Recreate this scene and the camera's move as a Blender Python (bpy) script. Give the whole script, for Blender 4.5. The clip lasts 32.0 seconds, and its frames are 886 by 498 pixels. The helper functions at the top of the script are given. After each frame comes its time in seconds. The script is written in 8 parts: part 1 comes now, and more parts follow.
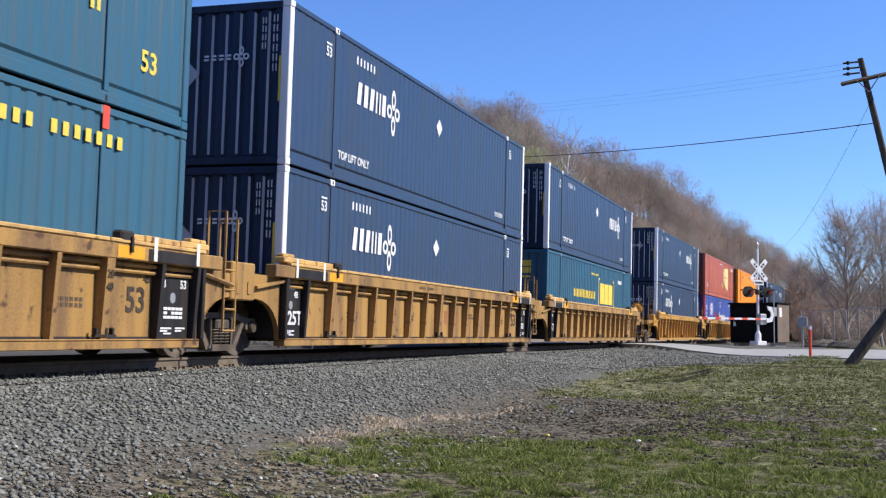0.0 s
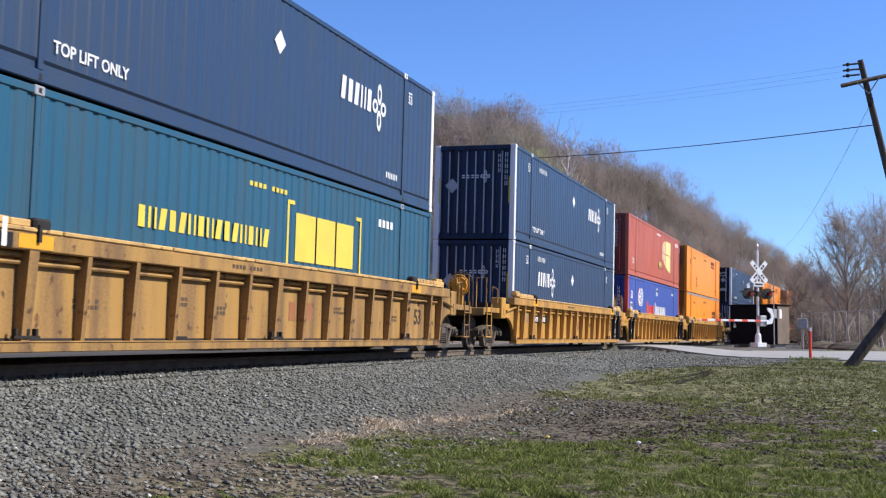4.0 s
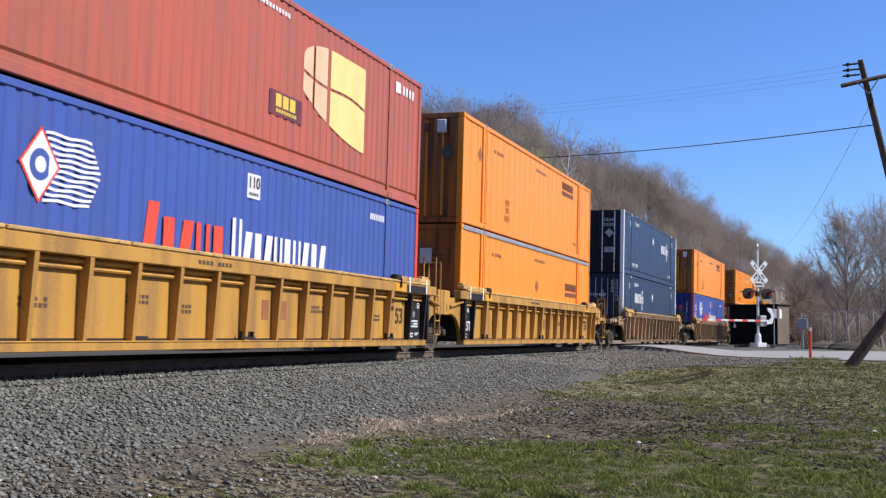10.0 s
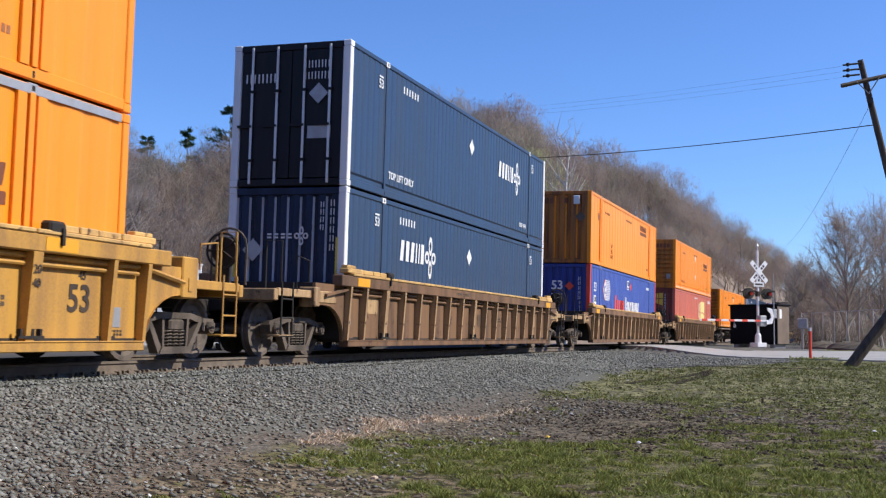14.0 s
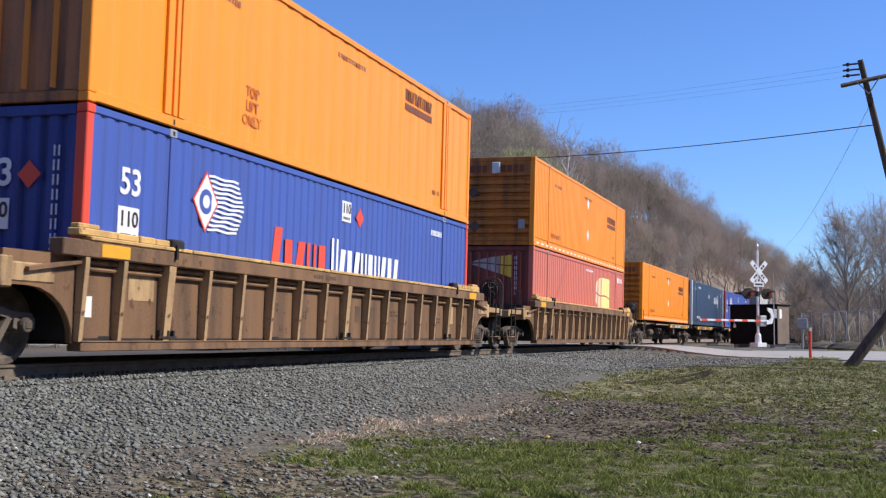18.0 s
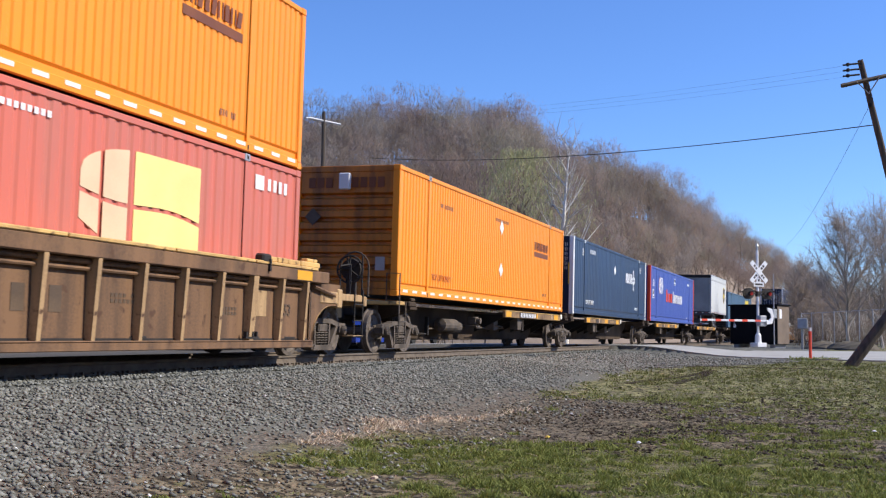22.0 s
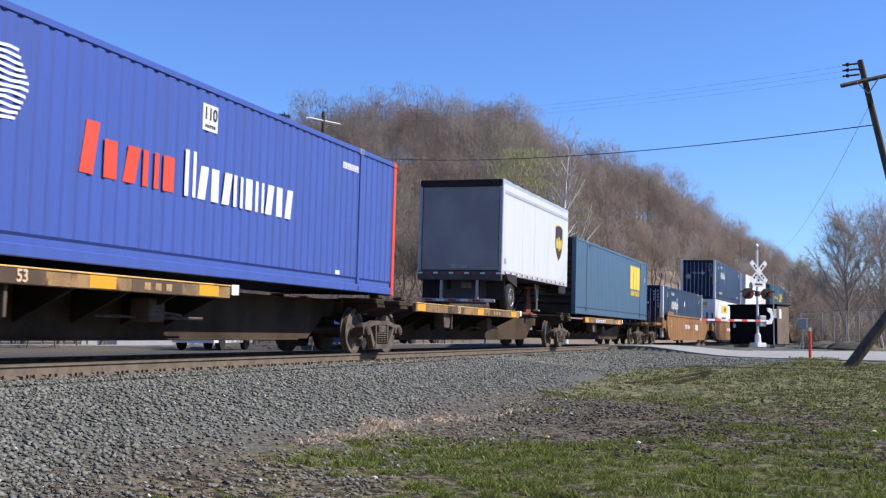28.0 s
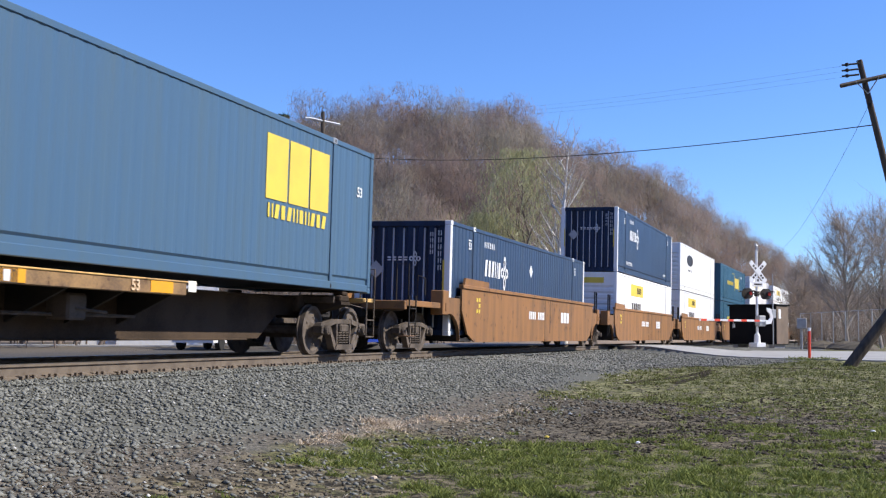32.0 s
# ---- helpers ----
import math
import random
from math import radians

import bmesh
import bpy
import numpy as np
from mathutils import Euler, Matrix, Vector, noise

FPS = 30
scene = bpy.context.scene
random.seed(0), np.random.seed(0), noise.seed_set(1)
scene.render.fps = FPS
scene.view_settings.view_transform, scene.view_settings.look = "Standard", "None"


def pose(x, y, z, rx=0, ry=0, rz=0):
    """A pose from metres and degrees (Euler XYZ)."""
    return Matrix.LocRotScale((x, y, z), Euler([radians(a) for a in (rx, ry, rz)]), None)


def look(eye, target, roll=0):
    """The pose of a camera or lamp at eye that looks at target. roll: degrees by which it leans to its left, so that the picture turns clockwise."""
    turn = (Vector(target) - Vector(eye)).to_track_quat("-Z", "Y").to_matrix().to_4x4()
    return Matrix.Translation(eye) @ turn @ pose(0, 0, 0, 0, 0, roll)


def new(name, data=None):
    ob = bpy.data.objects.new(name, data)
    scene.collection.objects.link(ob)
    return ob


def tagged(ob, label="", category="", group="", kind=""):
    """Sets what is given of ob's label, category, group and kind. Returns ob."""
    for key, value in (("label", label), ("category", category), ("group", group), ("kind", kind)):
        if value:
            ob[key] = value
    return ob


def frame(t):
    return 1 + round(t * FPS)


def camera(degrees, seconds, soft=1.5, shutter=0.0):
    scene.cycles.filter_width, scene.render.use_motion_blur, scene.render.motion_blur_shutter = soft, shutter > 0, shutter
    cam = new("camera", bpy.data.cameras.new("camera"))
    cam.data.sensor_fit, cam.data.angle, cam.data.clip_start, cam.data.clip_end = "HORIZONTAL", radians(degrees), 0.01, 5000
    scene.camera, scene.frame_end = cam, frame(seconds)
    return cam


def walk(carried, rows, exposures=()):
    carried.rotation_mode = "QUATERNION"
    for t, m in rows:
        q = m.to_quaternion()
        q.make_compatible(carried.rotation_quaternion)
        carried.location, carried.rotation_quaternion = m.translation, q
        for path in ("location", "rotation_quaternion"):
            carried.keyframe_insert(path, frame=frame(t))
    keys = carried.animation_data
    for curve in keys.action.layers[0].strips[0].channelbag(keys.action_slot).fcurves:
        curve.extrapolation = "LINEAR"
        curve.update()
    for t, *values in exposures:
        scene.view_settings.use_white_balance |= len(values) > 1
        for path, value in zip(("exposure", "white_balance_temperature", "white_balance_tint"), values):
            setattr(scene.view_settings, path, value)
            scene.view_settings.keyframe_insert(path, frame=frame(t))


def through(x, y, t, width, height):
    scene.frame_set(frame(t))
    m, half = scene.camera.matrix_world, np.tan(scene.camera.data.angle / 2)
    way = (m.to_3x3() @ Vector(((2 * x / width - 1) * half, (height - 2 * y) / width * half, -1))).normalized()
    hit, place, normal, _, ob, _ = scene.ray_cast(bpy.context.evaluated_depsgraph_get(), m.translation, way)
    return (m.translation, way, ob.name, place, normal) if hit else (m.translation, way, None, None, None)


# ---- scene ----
cam = camera(43.33, 32.0, soft=1.25, shutter=0.1)

# The camera stands on a tripod by the line; it settles by a hair's breadth in the first seconds.
EYE = Vector((0.0, -9.845, 0.385))


def tripod(yaw, pitch, roll=0.539):
    y, p = radians(yaw), radians(pitch)
    aim = EYE + Vector((math.sin(y) * math.cos(p), math.cos(y) * math.cos(p), math.sin(p)))
    return look(EYE, aim, roll)


walk(cam, [
    (0.0, tripod(72.291, 4.33)), (1.2, tripod(72.291, 4.33)), (2.5, tripod(72.291, 4.415)),
    (24.0, tripod(72.291, 4.415)), (32.0, tripod(72.333, 4.415)),
], exposures=[
    (0.0, 0.34), (3.0, 0.34), (6.0, 0.29), (8.0, 0.21), (9.0, 0.15), (10.0, 0.14), (12.0, 0.08), (14.0, 0.21), (17.0, 0.29), (18.0, 0.22),
    (20.0, 0.29), (21.0, 0.35), (22.0, 0.31), (23.0, 0.21), (25.0, 0.27), (29.0, 0.31), (31.0, 0.38), (32.0, 0.38),
])

# ---- daylight ----
SUN_AZ, SUN_EL = -76.0, 41.0          # degrees from +x, and above the ground
world = bpy.data.worlds.new("sky")
scene.world = world
world.use_nodes = True
wn = world.node_tree.nodes
sky = wn.new("ShaderNodeTexSky")
sky.sky_type, sky.sun_disc = "NISHITA", False
sky.sun_elevation, sky.sun_rotation = radians(SUN_EL), radians(90 - SUN_AZ)
sky.air_density, sky.dust_density, sky.ozone_density = 1.0, 0.05, 5.0
tint = wn.new("ShaderNodeMix")
tint.data_type, tint.blend_type = "RGBA", "MULTIPLY"
tint.inputs["Factor"].default_value = 1.0
tint.inputs["B"].default_value = (0.74, 0.94, 1.34, 1)
world.node_tree.links.new(sky.outputs[0], tint.inputs["A"])
world.node_tree.links.new(tint.outputs["Result"], wn["Background"].inputs[0])
wn["Background"].inputs[1].default_value = 0.115
sun_data = bpy.data.lights.new("sun", "SUN")
sun_data.energy, sun_data.angle, sun_data.color = 5.0, radians(0.6), (1.0, 0.93, 0.83)
sun = new("sun", sun_data)
az, el = radians(SUN_AZ), radians(SUN_EL)
to_sun = Vector((math.cos(az) * math.cos(el), math.sin(az) * math.cos(el), math.sin(el)))
sun.matrix_world = look(to_sun * 100, (0, 0, 0))

# ---- materials ----
def material(name, base, dark=None, rough=0.6, metal=0.0, grain=40.0, blotch=1.5, bump=0.15, mix=0.5, streak=0.0, spec=0.4, per=0.0, rust=0.0):
    """Paint, stone, wood or cloth: two scales of colour variation, fine relief; streak draws run-down dirt; per varies by object."""
    m = bpy.data.materials.new(name)
    m.use_nodes = True
    n, l = m.node_tree.nodes, m.node_tree.links
    b = n["Principled BSDF"]
    dark = dark or tuple(c * 0.6 for c in base)
    tc = n.new("ShaderNodeTexCoord")
    big, fine = n.new("ShaderNodeTexNoise"), n.new("ShaderNodeTexNoise")
    big.inputs["Scale"].default_value, big.inputs["Detail"].default_value = blotch, 6
    fine.inputs["Scale"].default_value, fine.inputs["Detail"].default_value = grain, 4
    l.new(tc.outputs["Object"], fine.inputs["Vector"])
    if streak:
        mp = n.new("ShaderNodeMapping")
        mp.inputs["Scale"].default_value = (3.0, 3.0, streak)
        l.new(tc.outputs["Object"], mp.inputs["Vector"])
        l.new(mp.outputs[0], big.inputs["Vector"])
    else:
        l.new(tc.outputs["Object"], big.inputs["Vector"])
    ramp = n.new("ShaderNodeValToRGB")
    ramp.color_ramp.elements[0].position, ramp.color_ramp.elements[1].position = 0.40, 0.66
    add = n.new("ShaderNodeMath")
    add.operation = "MULTIPLY_ADD"
    add.inputs[1].default_value = 0.35
    l.new(fine.outputs["Fac"], add.inputs[0])
    sub = n.new("ShaderNodeMath")
    sub.operation = "SUBTRACT"
    sub.inputs[1].default_value = 0.17
    l.new(big.outputs["Fac"], sub.inputs[0])
    l.new(sub.outputs[0], add.inputs[2])
    l.new(add.outputs[0], ramp.inputs[0])
    mul = n.new("ShaderNodeMath")
    mul.operation = "MULTIPLY"
    mul.inputs[1].default_value = mix
    l.new(ramp.outputs[0], mul.inputs[0])
    cm = n.new("ShaderNodeMix")
    cm.data_type = "RGBA"
    cm.inputs["A"].default_value, cm.inputs["B"].default_value = (*base, 1), (*dark, 1)
    l.new(mul.outputs[0], cm.inputs["Factor"])
    col = cm.outputs["Result"]
    if rust:          # scabs of rust, more of them where the dirt runs
        chip, edge, rm = n.new("ShaderNodeTexNoise"), n.new("ShaderNodeMapRange"), n.new("ShaderNodeMix")
        chip.inputs["Scale"].default_value, chip.inputs["Detail"].default_value = 5.0, 9
        l.new(tc.outputs["Object"], chip.inputs["Vector"])
        both = n.new("ShaderNodeMath")
        both.operation = "MULTIPLY_ADD"
        both.inputs[1].default_value = 0.25
        l.new(big.outputs["Fac"], both.inputs[0])
        l.new(chip.outputs["Fac"], both.inputs[2])
        edge.inputs["From Min"].default_value, edge.inputs["From Max"].default_value = 0.76 - 0.1 * rust, 0.84 - 0.1 * rust
        l.new(both.outputs[0], edge.inputs["Value"])
        rm.data_type = "RGBA"
        l.new(edge.outputs[0], rm.inputs["Factor"])
        l.new(col, rm.inputs["A"])
        rm.inputs["B"].default_value = (0.085, 0.042, 0.022, 1)
        col = rm.outputs["Result"]
    if per:
        oi, hs, mr = n.new("ShaderNodeObjectInfo"), n.new("ShaderNodeHueSaturation"), n.new("ShaderNodeMapRange")
        mr.inputs["To Min"].default_value, mr.inputs["To Max"].default_value = 1 - per, 1 + per
        l.new(oi.outputs["Random"], mr.inputs["Value"])
        l.new(mr.outputs[0], hs.inputs["Value"])
        l.new(col, hs.inputs["Color"])
        col = hs.outputs[0]
    l.new(col, b.inputs["Base Color"])
    rr = n.new("ShaderNodeMapRange")
    rr.inputs["To Min"].default_value, rr.inputs["To Max"].default_value = max(rough - 0.12, 0.02), min(rough + 0.12, 1)
    l.new(big.outputs["Fac"], rr.inputs["Value"])
    l.new(rr.outputs[0], b.inputs["Roughness"])
    b.inputs["Metallic"].default_value = metal
    b.inputs["Specular IOR Level"].default_value = spec
    if bump:
        bp = n.new("ShaderNodeBump")
        bp.inputs["Strength"].default_value, bp.inputs["Distance"].default_value = bump, 0.01
        l.new(fine.outputs["Fac"], bp.inputs["Height"])
        l.new(bp.outputs[0], b.inputs["Normal"])
    return m


def island_material(name, a, c, rough=0.9, through=0.0):
    """Loose pieces in one mesh: each island takes its own shade between two colours."""
    m = bpy.data.materials.new(name)
    m.use_nodes = True
    n, l = m.node_tree.nodes, m.node_tree.links
    g, r = n.new("ShaderNodeNewGeometry"), n.new("ShaderNodeMix")
    r.data_type = "RGBA"
    r.inputs["A"].default_value, r.inputs["B"].default_value = (*a, 1), (*c, 1)
    l.new(g.outputs["Random Per Island"], r.inputs["Factor"])
    l.new(r.outputs["Result"], n["Principled BSDF"].inputs["Base Color"])
    n["Principled BSDF"].inputs["Roughness"].default_value = rough
    n["Principled BSDF"].inputs["Specular IOR Level"].default_value = 0.25
    if through:          # thin leaves and twigs let some light pass
        tr, mx = n.new("ShaderNodeBsdfTranslucent"), n.new("ShaderNodeMixShader")
        mx.inputs[0].default_value = through
        l.new(r.outputs["Result"], tr.inputs[0])
        l.new(n["Principled BSDF"].outputs[0], mx.inputs[1])
        l.new(tr.outputs[0], mx.inputs[2])
        l.new(mx.outputs[0], n["Material Output"].inputs[0])
    return m


PAINT = dict(rough=0.42, grain=60, blotch=1.2, bump=0.05, streak=0.35)
navy = material("navy_paint", (0.021, 0.047, 0.102), (0.031, 0.050, 0.080), mix=0.6, spec=0.5, **PAINT)
# navy for the end walls, darkened to put their shade into the colour
navy_end = material("shaded_navy_paint", (0.016, 0.032, 0.072), (0.014, 0.018, 0.028), mix=0.8, spec=0.2, **PAINT)
# pale grey that paints the sun's glint on navy rib flanks
navy_edge = material("lit_navy_edge", (0.52, 0.54, 0.57), (0.25, 0.28, 0.33), mix=0.8, **PAINT)
black_door = material("black_door_paint", (0.010, 0.011, 0.015), (0.022, 0.02, 0.02), mix=0.7, spec=0.2, **PAINT)
teal = material("teal_paint", (0.018, 0.095, 0.16), (0.035, 0.085, 0.12), mix=0.7, **PAINT)
front_blue = material("greenish_blue_paint", (0.030, 0.112, 0.175), (0.045, 0.105, 0.145), mix=0.7, **PAINT)
steel_blue = material("steel_blue_paint", (0.060, 0.122, 0.200), (0.07, 0.123, 0.170), mix=0.7, **PAINT)
royal = material("royal_blue_paint", (0.058, 0.105, 0.38), (0.055, 0.085, 0.27), mix=0.5, **PAINT)
# end-wall copy of the royal blue, its shade mixed into the colour
royal_end = material("shaded_blue_paint", (0.032, 0.055, 0.25), (0.02, 0.03, 0.10), mix=0.7, spec=0.3, **PAINT)
brick_red = material("faded_red_paint", (0.50, 0.115, 0.062), (0.35, 0.11, 0.075), mix=0.8, **PAINT)
# end-wall red with painted-in shade; the dark tag panel shares it
red_end = material("shaded_red_paint", (0.20, 0.038, 0.030), (0.06, 0.02, 0.016), mix=0.85, spec=0.5, **PAINT)
pale_red = material("sunbleached_red_paint", (0.60, 0.15, 0.098), (0.48, 0.16, 0.115), mix=0.8, **PAINT)
orange = material("orange_paint", (0.92, 0.29, 0.012), (0.74, 0.25, 0.025), mix=0.45, **PAINT)
# end-wall orange: soot, and the wall's shade painted in as well
orange_end = material("shaded_sooty_orange_paint", (0.52, 0.165, 0.010), (0.16, 0.06, 0.010), mix=0.9, spec=0.5, **PAINT)
# ribbed and flat orange ends: grime plus a deeper painted shade
orange_shaded_grime = material("shaded_grimy_orange_paint", (0.42, 0.132, 0.009), (0.07, 0.030, 0.010), mix=0.95, spec=0.5, **PAINT)
white = material("white_paint", (0.84, 0.84, 0.83), (0.70, 0.69, 0.66), mix=0.4, **PAINT)
decal_white = material("white_lettering", (0.75, 0.76, 0.77), (0.6, 0.6, 0.6), rough=0.5, bump=0)
decal_black = material("black_lettering", (0.03, 0.025, 0.025), (0.05, 0.04, 0.035), rough=0.5, bump=0)
decal_brown = material("brown_lettering", (0.16, 0.05, 0.02), (0.25, 0.08, 0.03), rough=0.6, bump=0)
shield_brown = material("dark_brown_decal", (0.035, 0.016, 0.008), (0.06, 0.03, 0.015), rough=0.5, bump=0)
decal_red = material("red_lettering", (0.72, 0.07, 0.03), (0.6, 0.08, 0.05), rough=0.5, bump=0)
decal_yellow = material("yellow_lettering", (0.74, 0.56, 0.07), (0.6, 0.44, 0.08), rough=0.5, bump=0)
pale_pane = material("bleached_cream_lettering", (0.72, 0.52, 0.33), (0.6, 0.4, 0.25), rough=0.6, bump=0)
pale_yellow = material("pale_yellow_lettering", (0.82, 0.68, 0.25), (0.7, 0.55, 0.2), rough=0.5, bump=0)
ghost_red = material("worn_red_lettering", (0.50, 0.13, 0.03), (0.62, 0.20, 0.03), rough=0.6, bump=0)
faded_red = material("faded_red_lettering", (0.30, 0.11, 0.05), (0.36, 0.17, 0.07), rough=0.7, bump=0)
decal_grey = material("faded_grey_lettering", (0.075, 0.05, 0.032), (0.17, 0.11, 0.06), rough=0.7, bump=0)
stencil_brown = material("dark_brown_stencil", (0.04, 0.028, 0.02), (0.10, 0.065, 0.04), rough=0.7, bump=0)
reflector = material("reflective_tape", (0.82, 0.80, 0.72), (0.7, 0.68, 0.6), rough=0.3, bump=0)
tan_car = material("dirty_tan_car_paint", (0.37, 0.212, 0.060), (0.15, 0.085, 0.042), rough=0.7, grain=30, blotch=0.9, bump=0.1, streak=0.3, mix=0.85, per=0.05, rust=0.12)
yellow_car = material("yellow_car_paint", (0.52, 0.275, 0.05), (0.25, 0.135, 0.05), rough=0.62, grain=30, blotch=0.9, bump=0.1, streak=0.3, mix=0.75, per=0.05)
brown_car = material("grimy_brown_car_paint", (0.20, 0.108, 0.052), (0.08, 0.048, 0.03), rough=0.8, grain=30, blotch=0.9, bump=0.15, streak=0.3, mix=0.8, per=0.06, rust=0.3)
ochre_car = material("ochre_brown_car_paint", (0.285, 0.135, 0.045), (0.15, 0.085, 0.042), rough=0.7, grain=30, blotch=0.7, bump=0.1, streak=0.5, mix=0.75, per=0.05, rust=0.12)
rail_yellow = material("faded_yellow_edge_paint", (0.62, 0.39, 0.13), (0.36, 0.22, 0.09), rough=0.7, grain=25, blotch=2.2, bump=0.1, mix=0.8, per=0.06, rust=0.3)
bright_yellow = material("bright_yellow_patch", (0.78, 0.355, 0.015), (0.6, 0.3, 0.03), rough=0.55, bump=0.03)
trailer_white = material("trailer_white_paint", (0.615, 0.635, 0.63), (0.55, 0.55, 0.55), mix=0.5, **PAINT)
tape_red = material("dull_red_tape", (0.36, 0.055, 0.04), (0.2, 0.04, 0.03), rough=0.5, bump=0)
grey_sill = material("dull_grey_steel", (0.085, 0.083, 0.08), (0.05, 0.048, 0.046), rough=0.7, grain=30, blotch=2, bump=0.06, mix=0.7)
pale_plate = material("scuffed_pale_plate", (0.22, 0.22, 0.21), (0.14, 0.14, 0.135), rough=0.6, grain=30, blotch=6, bump=0.03, mix=0.7)
hitch_rust = material("rust_red_steel", (0.19, 0.062, 0.032), (0.07, 0.032, 0.022), rough=0.85, grain=40, blotch=3, bump=0.15, mix=0.8)
spine_brown = material("dark_brown_steel", (0.082, 0.058, 0.040), (0.034, 0.026, 0.020), spec=0.1, rough=0.9, grain=30, blotch=1.2, bump=0.12, mix=0.8, per=0.06)
rib_tan = material("dusty_tan_rib_paint", (0.43, 0.28, 0.135), (0.22, 0.135, 0.07), rough=0.75, grain=30, blotch=2, bump=0.1, streak=0.4, mix=0.85, per=0.12, rust=0.25)
black_panel = material("black_panel_paint", (0.018, 0.017, 0.018), (0.045, 0.038, 0.034), spec=0.2, rough=0.6, grain=30, blotch=2, bump=0.08, streak=0.4)
grime = material("dusty_brown_steel", (0.125, 0.098, 0.076), (0.045, 0.036, 0.028), rough=0.85, grain=45, blotch=3, bump=0.25, mix=0.8)
dark_steel = material("dark_greasy_steel", (0.015, 0.013, 0.012), (0.035, 0.028, 0.022), rough=0.8, grain=45, blotch=3, bump=0.2, mix=0.8)
wheel_steel = material("rusty_wheel_steel", (0.135, 0.108, 0.086), (0.055, 0.043, 0.034), rough=0.75, grain=50, blotch=6, bump=0.15, mix=0.8)
black_enamel = material("matt_black_enamel", (0.007, 0.007, 0.008), (0.014, 0.012, 0.012), spec=0.12, rough=0.85, grain=30, blotch=2, bump=0.05)
# brown of the brick chimney, and painted sunlight on the cabinet's side
cabinet_brown = material("sunlit_side_and_brick_brown", (0.17, 0.125, 0.088), (0.11, 0.085, 0.065), rough=0.7, grain=30, blotch=1.5, bump=0.08, mix=0.7)
rail_rust = material("rail_rust", (0.17, 0.135, 0.10), (0.10, 0.078, 0.06), rough=0.85, grain=60, blotch=5, bump=0.2, mix=0.8)
railhead = material("worn_rail_head", (0.30, 0.27, 0.24), (0.2, 0.17, 0.15), rough=0.4, metal=0.8, grain=30, bump=0.03)
tie_wood = material("weathered_tie_wood", (0.085, 0.066, 0.05), (0.045, 0.036, 0.03), rough=0.9, grain=60, blotch=6, bump=0.4, mix=0.8, per=0.2)
deck_tan = material("rusty_tan_deck_paint", (0.34, 0.205, 0.085), (0.13, 0.082, 0.048), rough=0.75, grain=30, blotch=1.6, bump=0.1, mix=0.9, per=0.08, rust=0.5)
galv = material("galvanised_steel", (0.42, 0.43, 0.44), (0.28, 0.28, 0.28), rough=0.5, metal=0.5, grain=40, blotch=4, bump=0.05)
alu = material("aluminium_trim", (0.62, 0.63, 0.64), (0.5, 0.5, 0.5), rough=0.45, metal=0.6, grain=40, bump=0.03)
rubber = material("tyre_rubber", (0.018, 0.018, 0.018), (0.035, 0.033, 0.03), rough=0.9, grain=50, blotch=6, bump=0.1)
door_grey = material("grey_roll_door", (0.31, 0.32, 0.31), (0.20, 0.205, 0.20), rough=0.45, grain=30, blotch=1.0, bump=0.03, mix=0.6)
pole_wood = material("weathered_pole_wood", (0.105, 0.082, 0.06), (0.05, 0.04, 0.032), rough=0.95, grain=35, blotch=3, bump=0.4, streak=0.15, mix=0.8)
concrete = material("pale_road_concrete", (0.36, 0.35, 0.325), (0.26, 0.252, 0.235), rough=0.95, grain=25, blotch=0.6, bump=0.2, mix=0.7)
bark = material("grey_brown_bark", (0.21, 0.165, 0.13), (0.12, 0.095, 0.075), rough=0.95, grain=20, blotch=3, bump=0.4, streak=0.3, mix=0.8)
bark_grey = material("pale_grey_bark", (0.36, 0.32, 0.285), (0.24, 0.21, 0.185), rough=0.95, grain=20, blotch=3, bump=0.3, streak=0.3, mix=0.8)
bark_white = material("pale_sycamore_bark", (0.80, 0.77, 0.70), (0.50, 0.45, 0.38), rough=0.9, grain=8, blotch=1.6, bump=0.2, mix=0.7)
wood_woods = island_material("bare_woods", (0.275, 0.222, 0.182), (0.310, 0.253, 0.209), through=0.5)
woods_tones = [wood_woods] + [island_material(k, a, c, through=0.5) for k, a, c in (
    ("greyer_woods", (0.319, 0.277, 0.243), (0.359, 0.315, 0.276)), ("budding_woods", (0.300, 0.225, 0.181), (0.329, 0.250, 0.202)), ("shaded_woods", (0.206, 0.170, 0.140), (0.245, 0.206, 0.172)),
    ("olive_woods", (0.265, 0.234, 0.175), (0.300, 0.266, 0.202)), ("pinkish_woods", (0.314, 0.235, 0.199), (0.349, 0.266, 0.225)))]
turf_mat = island_material("thin_turf_blades", (0.075, 0.085, 0.026), (0.205, 0.215, 0.078), through=0.3)
trunk_woods = island_material("bare_trunks", (0.08, 0.064, 0.052), (0.17, 0.135, 0.108))
twig_mat = island_material("bare_twigs", (0.30, 0.255, 0.22), (0.46, 0.40, 0.35), through=0.4)
willow_mat = island_material("fresh_willow_leaves", (0.32, 0.315, 0.16), (0.45, 0.435, 0.245), through=0.4)
pine_mat = island_material("pine_needles", (0.018, 0.045, 0.02), (0.06, 0.105, 0.045), through=0.2)
stone_mat = island_material("ballast_stones", (0.095, 0.096, 0.084), (0.245, 0.245, 0.215))
pale_stone = island_material("whitish_stones", (0.40, 0.39, 0.36), (0.72, 0.71, 0.68))
blade_mat = island_material("grass_blades", (0.065, 0.088, 0.020), (0.275, 0.31, 0.085), through=0.3)
straw_mat = island_material("dry_straw", (0.40, 0.32, 0.23), (0.68, 0.57, 0.43))
